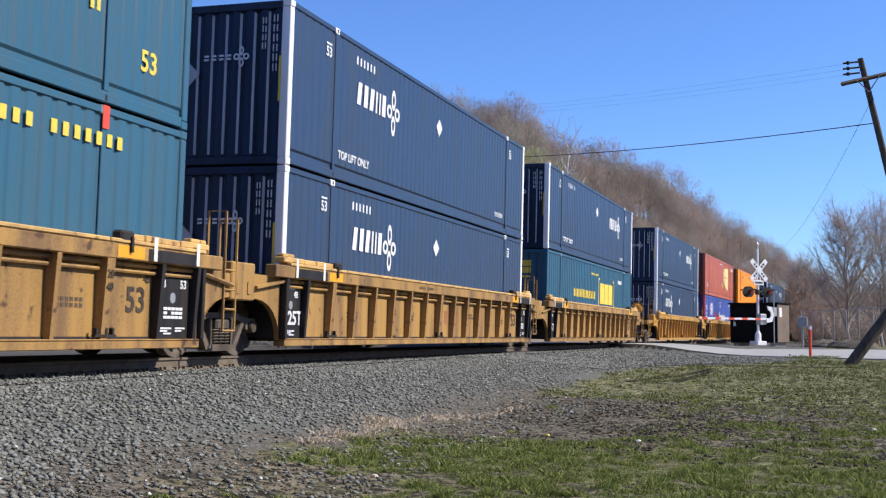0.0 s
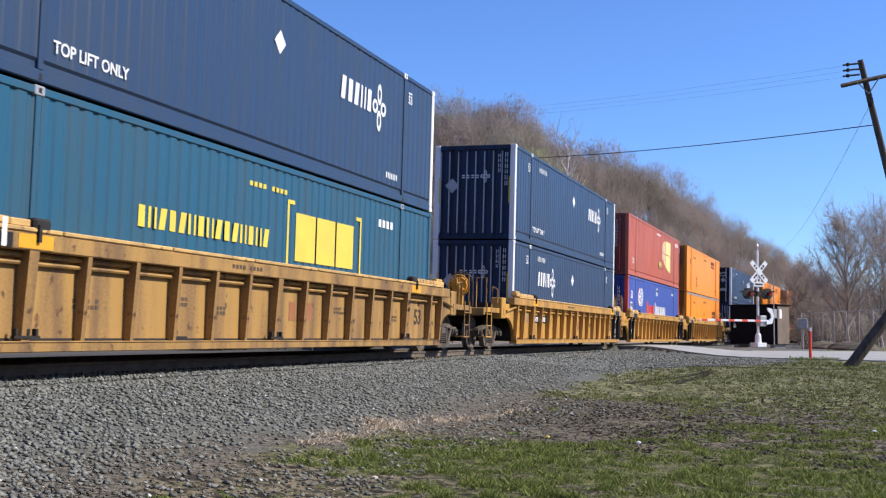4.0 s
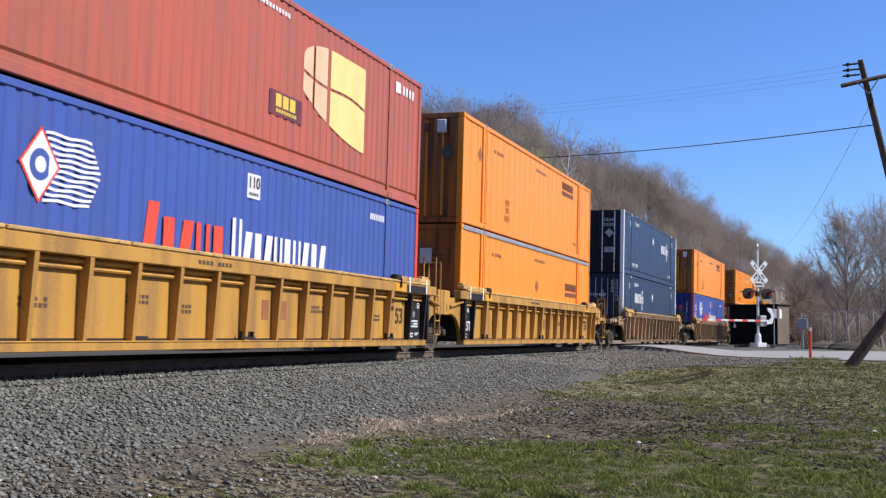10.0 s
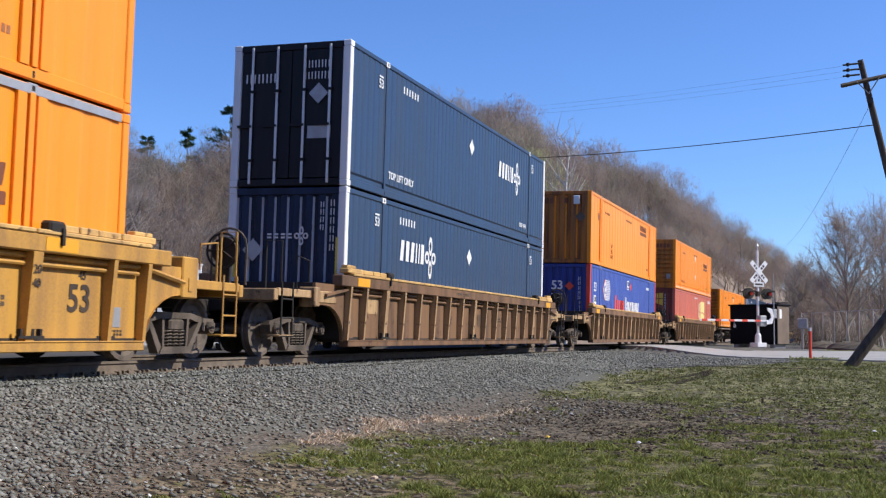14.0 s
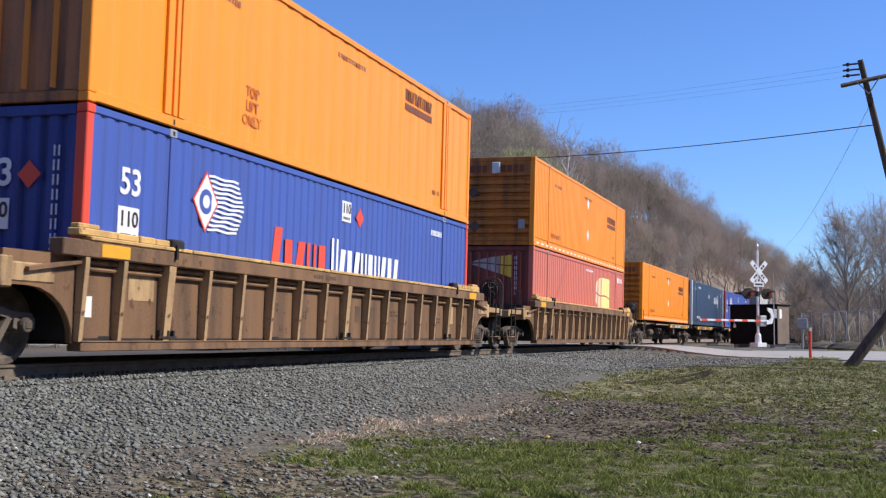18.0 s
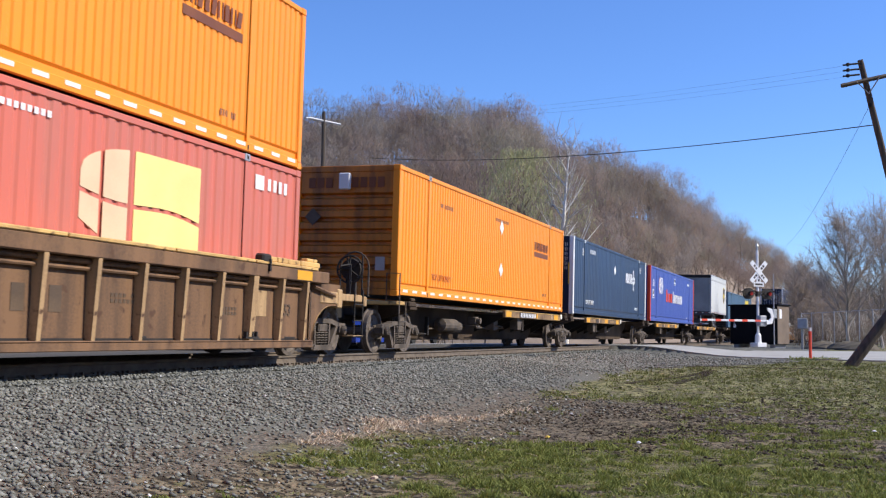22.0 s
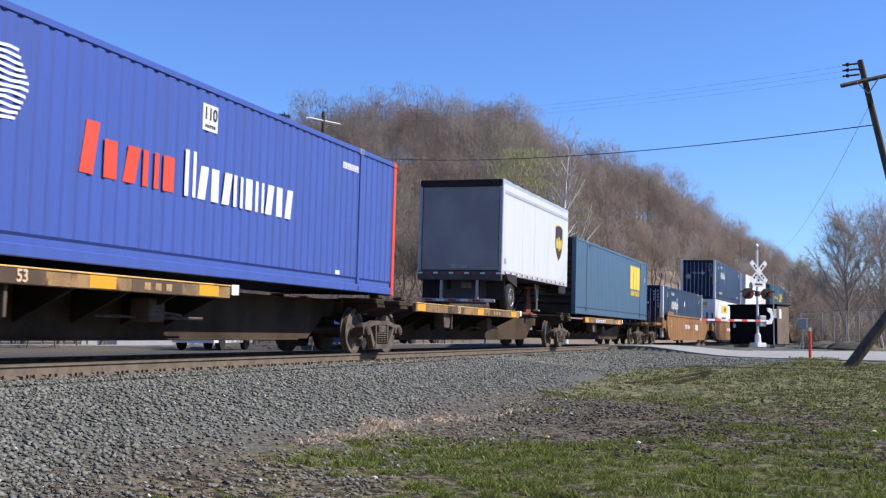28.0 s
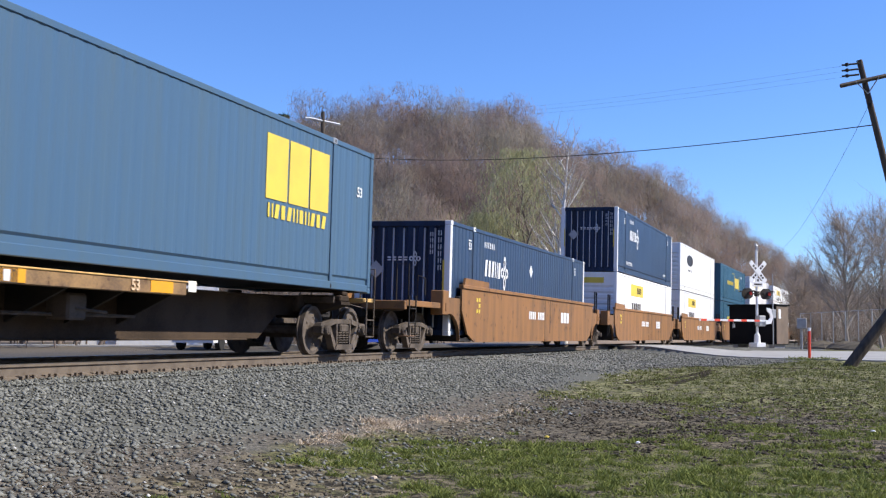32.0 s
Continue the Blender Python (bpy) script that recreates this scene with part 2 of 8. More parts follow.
crumb_mat = island_material("soil_crumbs", (0.040, 0.034, 0.025), (0.17, 0.145, 0.108))

clod_mat = island_material("damp_clods", (0.018, 0.015, 0.011), (0.07, 0.056, 0.038))


def glass_material(name, colour, rough=0.05):
    m = bpy.data.materials.new(name)
    m.use_nodes = True
    b = m.node_tree.nodes["Principled BSDF"]
    b.inputs["Base Color"].default_value, b.inputs["Roughness"].default_value = (*colour, 1), rough
    b.inputs["Specular IOR Level"].default_value = 0.8
    return m


dark_glass = glass_material("dark_window_glass", (0.015, 0.018, 0.022))
red_lens = glass_material("red_signal_lens", (0.45, 0.012, 0.01), 0.15)
car_blue = glass_material("blue_car_lacquer", (0.02, 0.05, 0.30), 0.2)
car_white = glass_material("white_car_lacquer", (0.72, 0.72, 0.73), 0.25)

# ---- building helpers ----
class Mesh:
    """Collects chamfered boxes, tubes, prisms and plates into one mesh."""

    def __init__(self):
        self.v, self.f = [], []

    def add(self, verts, faces):
        k = len(self.v)
        self.v.extend(verts)
        self.f.extend([tuple(i + k for i in f) for f in faces])
        return self

    def box(self, x0, x1, y0, y1, z0, z1, b=0.0):
        """A box; b chamfers its edges."""
        if x0 > x1: x0, x1 = x1, x0
        if y0 > y1: y0, y1 = y1, y0
        if z0 > z1: z0, z1 = z1, z0
        b = min(b, (x1 - x0) * 0.45, (y1 - y0) * 0.45, (z1 - z0) * 0.45)
        if b <= 0:
            c = [(x, y, z) for x in (x0, x1) for y in (y0, y1) for z in (z0, z1)]
            return self.add(c, [(0, 1, 3, 2), (4, 6, 7, 5), (0, 4, 5, 1), (2, 3, 7, 6), (0, 2, 6, 4), (1, 5, 7, 3)])
        vs, idx = [], {}
        for i, x in enumerate((x0, x1)):
            for j, y in enumerate((y0, y1)):
                for k, z in enumerate((z0, z1)):
                    dx, dy, dz = (b, -b)[i], (b, -b)[j], (b, -b)[k]
                    for a, p in enumerate(((x, y + dy, z + dz), (x + dx, y, z + dz), (x + dx, y + dy, z))):
                        idx[i, j, k, a] = len(vs)
                        vs.append(p)
        fs = []
        for i in (0, 1):
            fs.append([idx[i, 0, 0, 0], idx[i, 0, 1, 0], idx[i, 1, 1, 0], idx[i, 1, 0, 0]][::(1, -1)[i]])
            fs.append([idx[0, i, 0, 1], idx[1, i, 0, 1], idx[1, i, 1, 1], idx[0, i, 1, 1]][::(1, -1)[i]])
            fs.append([idx[0, 0, i, 2], idx[0, 1, i, 2], idx[1, 1, i, 2], idx[1, 0, i, 2]][::(1, -1)[i]])
            for j in (0, 1):
                s = (1, -1)[i ^ j]
                fs.append([idx[i, j, 0, 0], idx[i, j, 0, 1], idx[i, j, 1, 1], idx[i, j, 1, 0]][::-s])
                fs.append([idx[i, 0, j, 0], idx[i, 1, j, 0], idx[i, 1, j, 2], idx[i, 0, j, 2]][::-s])
                fs.append([idx[0, i, j, 1], idx[0, i, j, 2], idx[1, i, j, 2], idx[1, i, j, 1]][::-s])
                for k in (0, 1):
                    fs.append([idx[i, j, k, 0], idx[i, j, k, 1], idx[i, j, k, 2]][::(1, -1)[(i + j + k) % 2]])
        return self.add(vs, fs)

    def tube(self, points, r, sides=6, r2=None):
        """A round bar along a chain of points."""
        pts = [Vector(p) for p in points]
        rings, n = [], len(pts)
        for i, p in enumerate(pts):
            d = (pts[min(i + 1, n - 1)] - pts[max(i - 1, 0)]).normalized()
            a = d.cross(Vector((0, 0, 1)) if abs(d.z) < 0.9 else Vector((1, 0, 0))).normalized()
            c = d.cross(a)
            rr = r if r2 is None else r + (r2 - r) * i / (n - 1)
            rings.append([tuple(p + (a * math.cos(t) + c * math.sin(t)) * rr) for t in [2 * math.pi * k / sides for k in range(sides)]])
        fs = [(i * sides + k, i * sides + (k + 1) % sides, (i + 1) * sides + (k + 1) % sides, (i + 1) * sides + k) for i in range(n - 1) for k in range(sides)]
        fs += [tuple(range(sides))[::-1], tuple(range((n - 1) * sides, n * sides))]
        return self.add([v for ring in rings for v in ring], fs)

    def lathe(self, profile, sides=20, centre=(0, 0, 0), axis="y"):
        """Turns (radius, along) pairs about an axis."""
        vs = []
        for r, h in profile:
            for k in range(sides):
                t = 2 * math.pi * k / sides
                a, c = r * math.cos(t), r * math.sin(t)
                vs.append({"y": (centre[0] + a, centre[1] + h, centre[2] + c), "z": (centre[0] + a, centre[1] + c, centre[2] + h), "x": (centre[0] + h, centre[1] + a, centre[2] + c)}[axis])
        m = len(profile)
        fs = [(i * sides + k, i * sides + (k + 1) % sides, (i + 1) * sides + (k + 1) % sides, (i + 1) * sides + k) for i in range(m - 1) for k in range(sides)]
        fs += [tuple(range(sides)), tuple(range((m - 1) * sides, m * sides))[::-1]]
        return self.add(vs, fs)

    def prism(self, outline, y0, y1, plane="xz"):
        """An outline of (a, b) pairs given thickness."""
        n = len(outline)
        put = {"xz": lambda a, b, c: (a, c, b), "yz": lambda a, b, c: (c, a, b), "xy": lambda a, b, c: (a, b, c)}[plane]
        vs = [put(a, b, y0) for a, b in outline] + [put(a, b, y1) for a, b in outline]
        fs = [tuple(range(n)), tuple(range(n, 2 * n))[::-1]] + [(i, n + i, n + (i + 1) % n, (i + 1) % n) for i in range(n)]
        return self.add(vs, fs)

    def plate(self, x, z, w, h, y, t=0.006, slant=0.0):
        """A thin upright slab facing -y, centred on (x, z)."""
        s = slant * h / 2
        return self.prism([(x - w / 2 - s, z - h / 2), (x + w / 2 - s, z - h / 2), (x + w / 2 + s, z + h / 2), (x - w / 2 + s, z + h / 2)], y, y + t)

    def data(self, name, mat, smooth=False):
        me = bpy.data.meshes.new(name)
        me.from_pydata(self.v, [], self.f)
        me.materials.append(mat)
        bm = bmesh.new()
        bm.from_mesh(me)
        bmesh.ops.recalc_face_normals(bm, faces=bm.faces)
        bm.to_mesh(me)
        bm.free()
        if smooth:
            me.polygons.foreach_set("use_smooth", [True] * len(me.polygons))
        return me


def part(name, mesh, mat, parent, label="", loc=None, smooth=False):
    """Links a mesh as ONE object under a thing or a part. mesh: a Mesh, or mesh data to share."""
    ob = new(name, mesh if isinstance(mesh, bpy.types.Mesh) else mesh.data(name, mat, smooth))
    ob.parent = parent
    if loc:
        ob.location = loc
    return tagged(ob, label)


def thing(name, label, category, group="", m=None, mesh=None, mat=None):
    ob = new(name, mesh.data(name, mat) if mesh else None)
    if m is not None:
        ob.matrix_world = m
    return tagged(ob, label, category, group)


def big_mesh(name, verts, tris, mat, smooth=False):
    """Many small pieces in one mesh, from arrays."""
    me = bpy.data.meshes.new(name)
    me.vertices.add(len(verts))
    me.vertices.foreach_set("co", np.asarray(verts, np.float32).ravel())
    me.loops.add(len(tris) * 3)
    me.loops.foreach_set("vertex_index", np.asarray(tris, np.int32).ravel())
    me.polygons.add(len(tris))
    me.polygons.foreach_set("loop_start", np.arange(len(tris), dtype=np.int32) * 3)
    me.materials.append(mat)
    if smooth:
        me.polygons.foreach_set("use_smooth", np.ones(len(tris), bool))
    me.update(calc_edges=True)
    return me


words = {}


def lettering(text, height, mat, x, z, y, parent, name="marking", label="", turn=None):
    """Flat letters in the built-in font facing -y, centred on (x, z)."""
    key = (text, round(height, 3), mat.name)
    if key not in words:
        cu = bpy.data.curves.new("letters", "FONT")
        cu.body, cu.size, cu.align_x, cu.align_y, cu.extrude, cu.offset = text, height * 1.38, "CENTER", "CENTER", 0.003, height * 0.028
        ob = bpy.data.objects.new("letters", cu)
        me = bpy.data.meshes.new_from_object(ob)
        bpy.data.objects.remove(ob)
        me.materials.clear()
        me.materials.append(mat)
        words[key] = me
    ob = part(name, words[key], mat, parent, label)
    ob.matrix_basis = pose(x, y, z, 90, turn or 0, 0) if turn else pose(x, y, z, 90, 0, 0)
    return ob


# ---- the line: a shallow curve with a little cant ----
RADIUS = 1404.0
CANT = 1.045


def line(s, off=0.0, z=0.0):
    """The pose of a thing s metres along the track, off to the far side, z above the rails."""
    a = -s / RADIUS
    m = Matrix.Translation((RADIUS * math.sin(-a), -RADIUS * (1 - math.cos(a)), 0)) @ pose(0, 0, 0, CANT, 0, math.degrees(a))
    return m @ Matrix.Translation((0, off, z))


def run(t):
    """How far the train has come after t seconds."""
    u = t / 16 - 1
    c = (127.8805, 4.5893, -0.0123, 0.0205)
    cheb = lambda v: c[0] * v + c[1] * (2 * v * v - 1) + c[2] * (4 * v ** 3 - 3 * v) + c[3] * (8 * v ** 4 - 8 * v * v + 1)
    return cheb(u) - cheb(-1)


# ---- ground, line and road ----
def smooth(a, b, v):
    v = np.clip((np.asarray(v, float) - a) / (b - a), 0, 1)
    return v * v * (3 - 2 * v)


def lateral(x, y):
    """Distance from the track's middle, positive on the far side."""
    return np.hypot(x, np.asarray(y) + RADIUS) - RADIUS


def near_edge(y):
    return np.interp(y, (-40.0, -12.3, -9.6, -8.6, -7.5, -6.2, -5.0, -2.5, 0.0, 30.0), (31.0, 38.2, 39.8, 40.6, 41.6, 43.0, 45.0, 50.5, 50.65, 34.15))


def road_mask(x, y):
    u = (x - 55.2) + 0.55 * (y + 2.0)          # the road crosses the line askew and widens on the near side
    return smooth(-0.6, 0.0, x - near_edge(y)) * (1 - smooth(3.0, 3.6, u))


def height(x, y):
    x, y = np.asarray(x, float), np.asarray(y, float)
    v = lateral(x, y)
    low = -0.86 + 0.56 * smooth(9, 47, x)
    near = low + (-0.24 - low) * smooth(-6.6, -1.75, v)
    far = -0.30 + 0.10 * smooth(3, 1.7, v) - 0.2 * smooth(20, 60, v)
    z = np.where(v < 0, near, far)
    z = z + 0.03 * np.sin(x * 0.9 + 1) * np.sin(y * 1.1) * smooth(-5, -7, v) * smooth(60, 30, x)
    r = road_mask(x, y) * smooth(200, 60, x)
    roadz = -0.015 - 0.30 * smooth(-2.4, -7.5, v) * (v < 0) - 0.2 * smooth(4, 20, v)
    z = z * (1 - r) + roadz * r
    return np.where(np.abs(v) < 1.72, np.where(r > 0.5, -0.02, -0.21), z)


def axis(lo, hi, fine_lo, fine_hi, step):
    a = list(np.arange(fine_lo, fine_hi + step / 2, step))
    g = step
    while a[-1] < hi:
        g *= 1.25
        a.append(a[-1] + g)
    g = step
    while a[0] > lo:
        g *= 1.25
        a.insert(0, a[0] - g)
    return np.array(a)


def grid_mesh(name, xs, ys, fz, mat):
    X, Y = np.meshgrid(xs, ys, indexing="ij")
    V = np.stack([X, Y, fz(X, Y)], -1).reshape(-1, 3)
    i, j = np.meshgrid(np.arange(len(xs) - 1), np.arange(len(ys) - 1), indexing="ij")
    a = (i * len(ys) + j).ravel()
    T = np.concatenate([np.stack([a, a + len(ys), a + 1], -1), np.stack([a + 1, a + len(ys), a + len(ys) + 1], -1)])
    return big_mesh(name, V, T, mat, True)


def ground_material():
    """Ballast by the line, soil and turf beyond its toe, with a muddy patch."""
    m = bpy.data.materials.new("ground_surface")
    m.use_nodes = True
    n, l = m.node_tree.nodes, m.node_tree.links
    geo = n.new("ShaderNodeNewGeometry")

    def math_(op, a, b=None):
        k = n.new("ShaderNodeMath")
        k.operation = op
        for i, v in enumerate((a, b)):
            if v is None: continue
            if isinstance(v, (int, float)): k.inputs[i].default_value = v
            else: l.new(v, k.inputs[i])
        return k.outputs[0]

    def noise_(scale, detail=5):
        k = n.new("ShaderNodeTexNoise")
        k.inputs["Scale"].default_value, k.inputs["Detail"].default_value = scale, detail
        l.new(geo.outputs["Position"], k.inputs["Vector"])
        return k.outputs["Fac"]

    def step_(v, a, b):
        k = n.new("ShaderNodeMapRange")
        k.interpolation_type = "SMOOTHSTEP"
        k.inputs["From Min"].default_value, k.inputs["From Max"].default_value = a, b
        l.new(v, k.inputs["Value"])
        return k.outputs[0]

    def mix_(f, a, b):
        k = n.new("ShaderNodeMix")
        k.data_type = "RGBA"
        l.new(f, k.inputs["Factor"])
        for s, v in (("A", a), ("B", b)):
            if isinstance(v, tuple): k.inputs[s].default_value = (*v, 1)
            else: l.new(v, k.inputs[s])
        return k.outputs["Result"]

    sh = n.new("ShaderNodeVectorMath")
    sh.operation = "ADD"
    sh.inputs[1].default_value = (0, RADIUS, 0)
    l.new(geo.outputs["Position"], sh.inputs[0])
    flat = n.new("ShaderNodeVectorMath")
    flat.operation = "MULTIPLY"
    flat.inputs[1].default_value = (1, 1, 0)
    l.new(sh.outputs[0], flat.inputs[0])
    ln = n.new("ShaderNodeVectorMath")
    ln.operation = "LENGTH"
    l.new(flat.outputs[0], ln.inputs[0])
    v = math_("SUBTRACT", ln.outputs["Value"], RADIUS)
    sep = n.new("ShaderNodeSeparateXYZ")
    l.new(geo.outputs["Position"], sep.inputs[0])
    wob = math_("ADD", v, math_("MULTIPLY", math_("SUBTRACT", noise_(0.9), 0.5), 1.6))
    X = sep.outputs["X"]
    wx = math_("ADD", X, math_("MULTIPLY", math_("SUBTRACT", noise_(0.7), 0.5), 3.0))
    # the ballast's toe: a broad wedge of gravel by the road, worn dirt on the nearest stretch
    toe = math_("ADD", wob, math_("MULTIPLY", step_(X, 29.0, 39.0), 4.2))
    turf = step_(toe, -5.05, -5.5)
    stone = mix_(noise_(34, 3), (0.045, 0.045, 0.038), (0.20, 0.198, 0.168))
    dirt = mix_(step_(noise_(20, 9), 0.36, 0.66), (0.05, 0.043, 0.033), (0.185, 0.16, 0.125))
    near_dirt = math_("MULTIPLY", step_(wx, 10.0, 8.8), step_(wob, -4.0, -4.7))
    toe_dirt = math_("MULTIPLY", step_(wob, -4.3, -4.9), math_("MULTIPLY", step_(X, 8.5, 10.5), step_(X, 24.0, 18.0)))
    gravel = mix_(math_("MAXIMUM", near_dirt, toe_dirt), stone, dirt)
    soil = mix_(step_(noise_(9, 9), 0.40, 0.62), (0.022, 0.018, 0.011), (0.19, 0.157, 0.10))
    lush = mix_(step_(noise_(11, 9), 0.35, 0.65), (0.035, 0.034, 0.016), (0.17, 0.16, 0.07))
    olive = mix_(step_(noise_(5, 9), 0.36, 0.64), (0.055, 0.055, 0.026), (0.235, 0.225, 0.105))
    grass = mix_(step_(wx, 15.0, 20.0), lush, olive)
    mud = math_("MULTIPLY", step_(wx, 12.2, 13.6), step_(wx, 21.5, 18.0))
    brown = math_("MULTIPLY", mud, step_(wob, -8.0, -6.6))
    bare = math_("ADD", math_("MULTIPLY", mud, 0.20), math_("ADD", math_("MULTIPLY", brown, 0.12), math_("MULTIPLY", step_(wx, 9.4, 8.4), 0.2)))
    cover = step_(math_("SUBTRACT", noise_(3.2, 9), bare), 0.37, 0.47)
    lawn = mix_(cover, mix_(math_("MULTIPLY", brown, 0.45), soil, dirt), grass)
    near = mix_(turf, gravel, lawn)
    # stones between and just beyond the rails, darkened to paint the train's shade
    near = mix_(math_("MULTIPLY", step_(v, -1.15, -0.8), step_(v, 3.2, 2.2)), near, mix_(noise_(30, 4), (0.025, 0.022, 0.018), (0.11, 0.098, 0.08)))
    far_side = mix_(noise_(1.2, 6), (0.085, 0.07, 0.052), (0.165, 0.14, 0.105))
    # far-side ground with the train's shadow put into its colour
    shaded_bed = mix_(noise_(14, 6), (0.035, 0.032, 0.028), (0.13, 0.12, 0.105))
    col = mix_(step_(v, 2.6, 3.6), near, mix_(step_(v, 11.0, 16.0), shaded_bed, far_side))
    b = n["Principled BSDF"]
    l.new(col, b.inputs["Base Color"])
    b.inputs["Roughness"].default_value = 0.95
    b.inputs["Specular IOR Level"].default_value = 0.2
    bp = n.new("ShaderNodeBump")
    bp.inputs["Strength"].default_value, bp.inputs["Distance"].default_value = 0.7, 0.03
    l.new(noise_(30, 5), bp.inputs["Height"])
    l.new(bp.outputs[0], b.inputs["Normal"])
    return m


ground_mat = ground_material()
ground = new("ground", grid_mesh("ground", axis(-2500, 2500, -2, 75, 0.5), axis(-2500, 2500, -14, 12, 0.4), height, ground_mat))
tagged(ground, "gravel, soil and patchy spring grass beside the line", "ground", kind="structure")

# road over the crossing, one slab 4 mm and more above the ground
rx = Mesh()
ys = list(np.arange(-40, 30.1, 1.0))
top, bottom = [], []
for y in ys:
    xc = 55.2 - 0.55 * (y + 2.0)
    row = []
    for k in (0.0, 0.33, 0.67, 1.0):
        x = float(near_edge(y)) * (1 - k) + (xc + 3.45) * k
        row.append((x, y, float(height(x, y)) + 0.025))
    top.append(row)
rx.v = [p for r in top for p in r] + [(p[0], p[1], p[2] - 0.2) for r in top for p in r]
nt = len(ys) * 4
for i in range(len(ys) - 1):
    for k in range(3):
        a = i * 4 + k
        rx.f += [(a, a + 1, a + 5, a + 4), (nt + a, nt + a + 4, nt + a + 5, nt + a + 1)]
    for k in (0, 3):
        a = i * 4 + k
        rx.f.append((a, a + 4, nt + a + 4, nt + a))
rx.f += [(0, 1, nt + 1, nt), (1, 2, nt + 2, nt + 1), (2, 3, nt + 3, nt + 2)]
road = new("road", rx.data("road", concrete))
tagged(road, "pale worn concrete road over the level crossing", "road", kind="structure")

# rails, swept along the curve
RAIL = [(-0.07, -0.18), (0.07, -0.18), (0.07, -0.165), (0.012, -0.15), (0.012, -0.05), (0.037, -0.035), (0.037, -0.008), (0.025, 0.0), (-0.025, 0.0), (-0.037, -0.008), (-0.037, -0.035), (-0.012, -0.05), (-0.012, -0.15), (-0.07, -0.165)]
for off, side in ((-0.755, "near"), (0.755, "far")):
    r = Mesh()
    ss = [-60 + 4 * i for i in range(125)]
    k = len(RAIL)
    for s in ss:
        m = line(s, off)
        r.v += [tuple(m @ Vector((0, a, b))) for a, b in RAIL]
    r.f = [(i * k + j, i * k + (j + 1) % k, (i + 1) * k + (j + 1) % k, (i + 1) * k + j) for i in range(len(ss) - 1) for j in range(k)]
    rail = new("rail", r.data("rail", rail_rust))
    rail.data.materials.append(railhead)
    for p in rail.data.polygons:
        p.material_index = 1 if min(rail.data.vertices[i].co.z for i in p.vertices) > -0.06 and p.normal.z > 0.6 else 0
    tagged(rail, "rusty steel rail with a worn bright head", "rail", kind="structure")

# ties with plates, spikes and anchors
tie_me = Mesh().box(-0.115, 0.115, -1.3, 1.3, -0.36, -0.186, 0.012).data("tie", tie_wood)
fix_me = []
for o in (-0.755, 0.755):
    fix = Mesh().box(-0.10, 0.10, o - 0.18, o + 0.18, -0.186, -0.172, 0.004)
    for a in (-0.06, 0.06):
        for c in (-0.105, 0.105):
            fix.box(a - 0.014, a + 0.014, o + c - 0.02, o + c + 0.02, -0.173, -0.128, 0.004)
    for a in (-0.12, 0.12):
        fix.box(a - 0.021, a + 0.021, o - 0.10, o + 0.10, -0.19, -0.14, 0.006)
    fix_me.append(fix.data("tie_plate", rail_rust))
for i in range(150):
    s = 1.0 + 0.5 * i + random.uniform(-0.02, 0.02)
    if abs(s - 55.5) < 5.0: continue
    t = new("railway_tie", tie_me)
    t.matrix_world = line(s, random.uniform(-0.03, 0.03))
    tagged(t, "weathered dark wooden tie half sunk in ballast", "railway tie", "ties under the line")
    for me in fix_me:
        part("tie_plate", me, rail_rust, t, "rusty plate with spikes")

# loose ballast: angular stones
def scatter_stones(n, xr, vr, size, keep=None):
    rng = np.random.default_rng(5 + n)
    s = xr[0] + (xr[1] - xr[0]) * rng.random(n) ** 1.7
    v = rng.uniform(vr[0], vr[1], n)
    a = s / RADIUS
    x, y = (RADIUS + v) * np.sin(a), (RADIUS + v) * np.cos(a) - RADIUS
    ok = (road_mask(x, y) < 0.02) & (np.abs(np.abs(v) - 0.755) > 0.11)
    if keep is not None: ok &= keep(x, y, v, rng)
    x, y, n = x[ok], y[ok], int(ok.sum())
    r = size[0] + (size[1] - size[0]) * rng.random(n) ** 1.5
    z = height(x, y) + r * 0.25
    base = np.array([(1, 0, 0), (-1, 0, 0), (0, 1, 0), (0, -1, 0), (0, 0, 1), (0, 0, -1)], float)
    V = base[None] * rng.uniform(0.55, 1.15, (n, 6, 1)) + rng.normal(0, 0.22, (n, 6, 3))
    th = rng.uniform(0, 6.28, n)
    c, sn = np.cos(th)[:, None], np.sin(th)[:, None]
    V = np.stack([V[..., 0] * c - V[..., 1] * sn, V[..., 0] * sn + V[..., 1] * c, V[..., 2] * 0.6], -1) * r[:, None, None]
    V += np.stack([x, y, z], -1)[:, None]
    F = np.array([(0, 2, 4), (2, 1, 4), (1, 3, 4), (3, 0, 4), (2, 0, 5), (1, 2, 5), (3, 1, 5), (0, 3, 5)])
    return V.reshape(-1, 3), (F[None] + 6 * np.arange(n)[:, None, None]).reshape(-1, 3)


def join(*lots):
    V, T, k = [], [], 0
    for v, t in lots:
        V.append(v)
        T.append(t + k)
        k += len(v)
    return np.concatenate(V), np.concatenate(T)


def toe_keep(x, y, v, rng):
    edge = -5.1 - 4.2 * smooth(29, 39, x) + 0.3 * np.sin(x * 0.8)
    return rng.random(len(x)) < 0.14 * smooth(24, 14, x) + 0.86 * smooth(edge - 0.15, edge + 1.0, v)


V, T = join(scatter_stones(15000, (17, 41), (-9.5, -0.9), (0.02, 0.045), toe_keep), scatter_stones(56000, (4, 32), (-6.6, -0.9), (0.018, 0.042), toe_keep), scatter_stones(20000, (28, 54), (-9.5, -0.9), (0.03, 0.06), toe_keep), scatter_stones(6000, (6, 50), (-0.6, 4.2), (0.025, 0.06)))
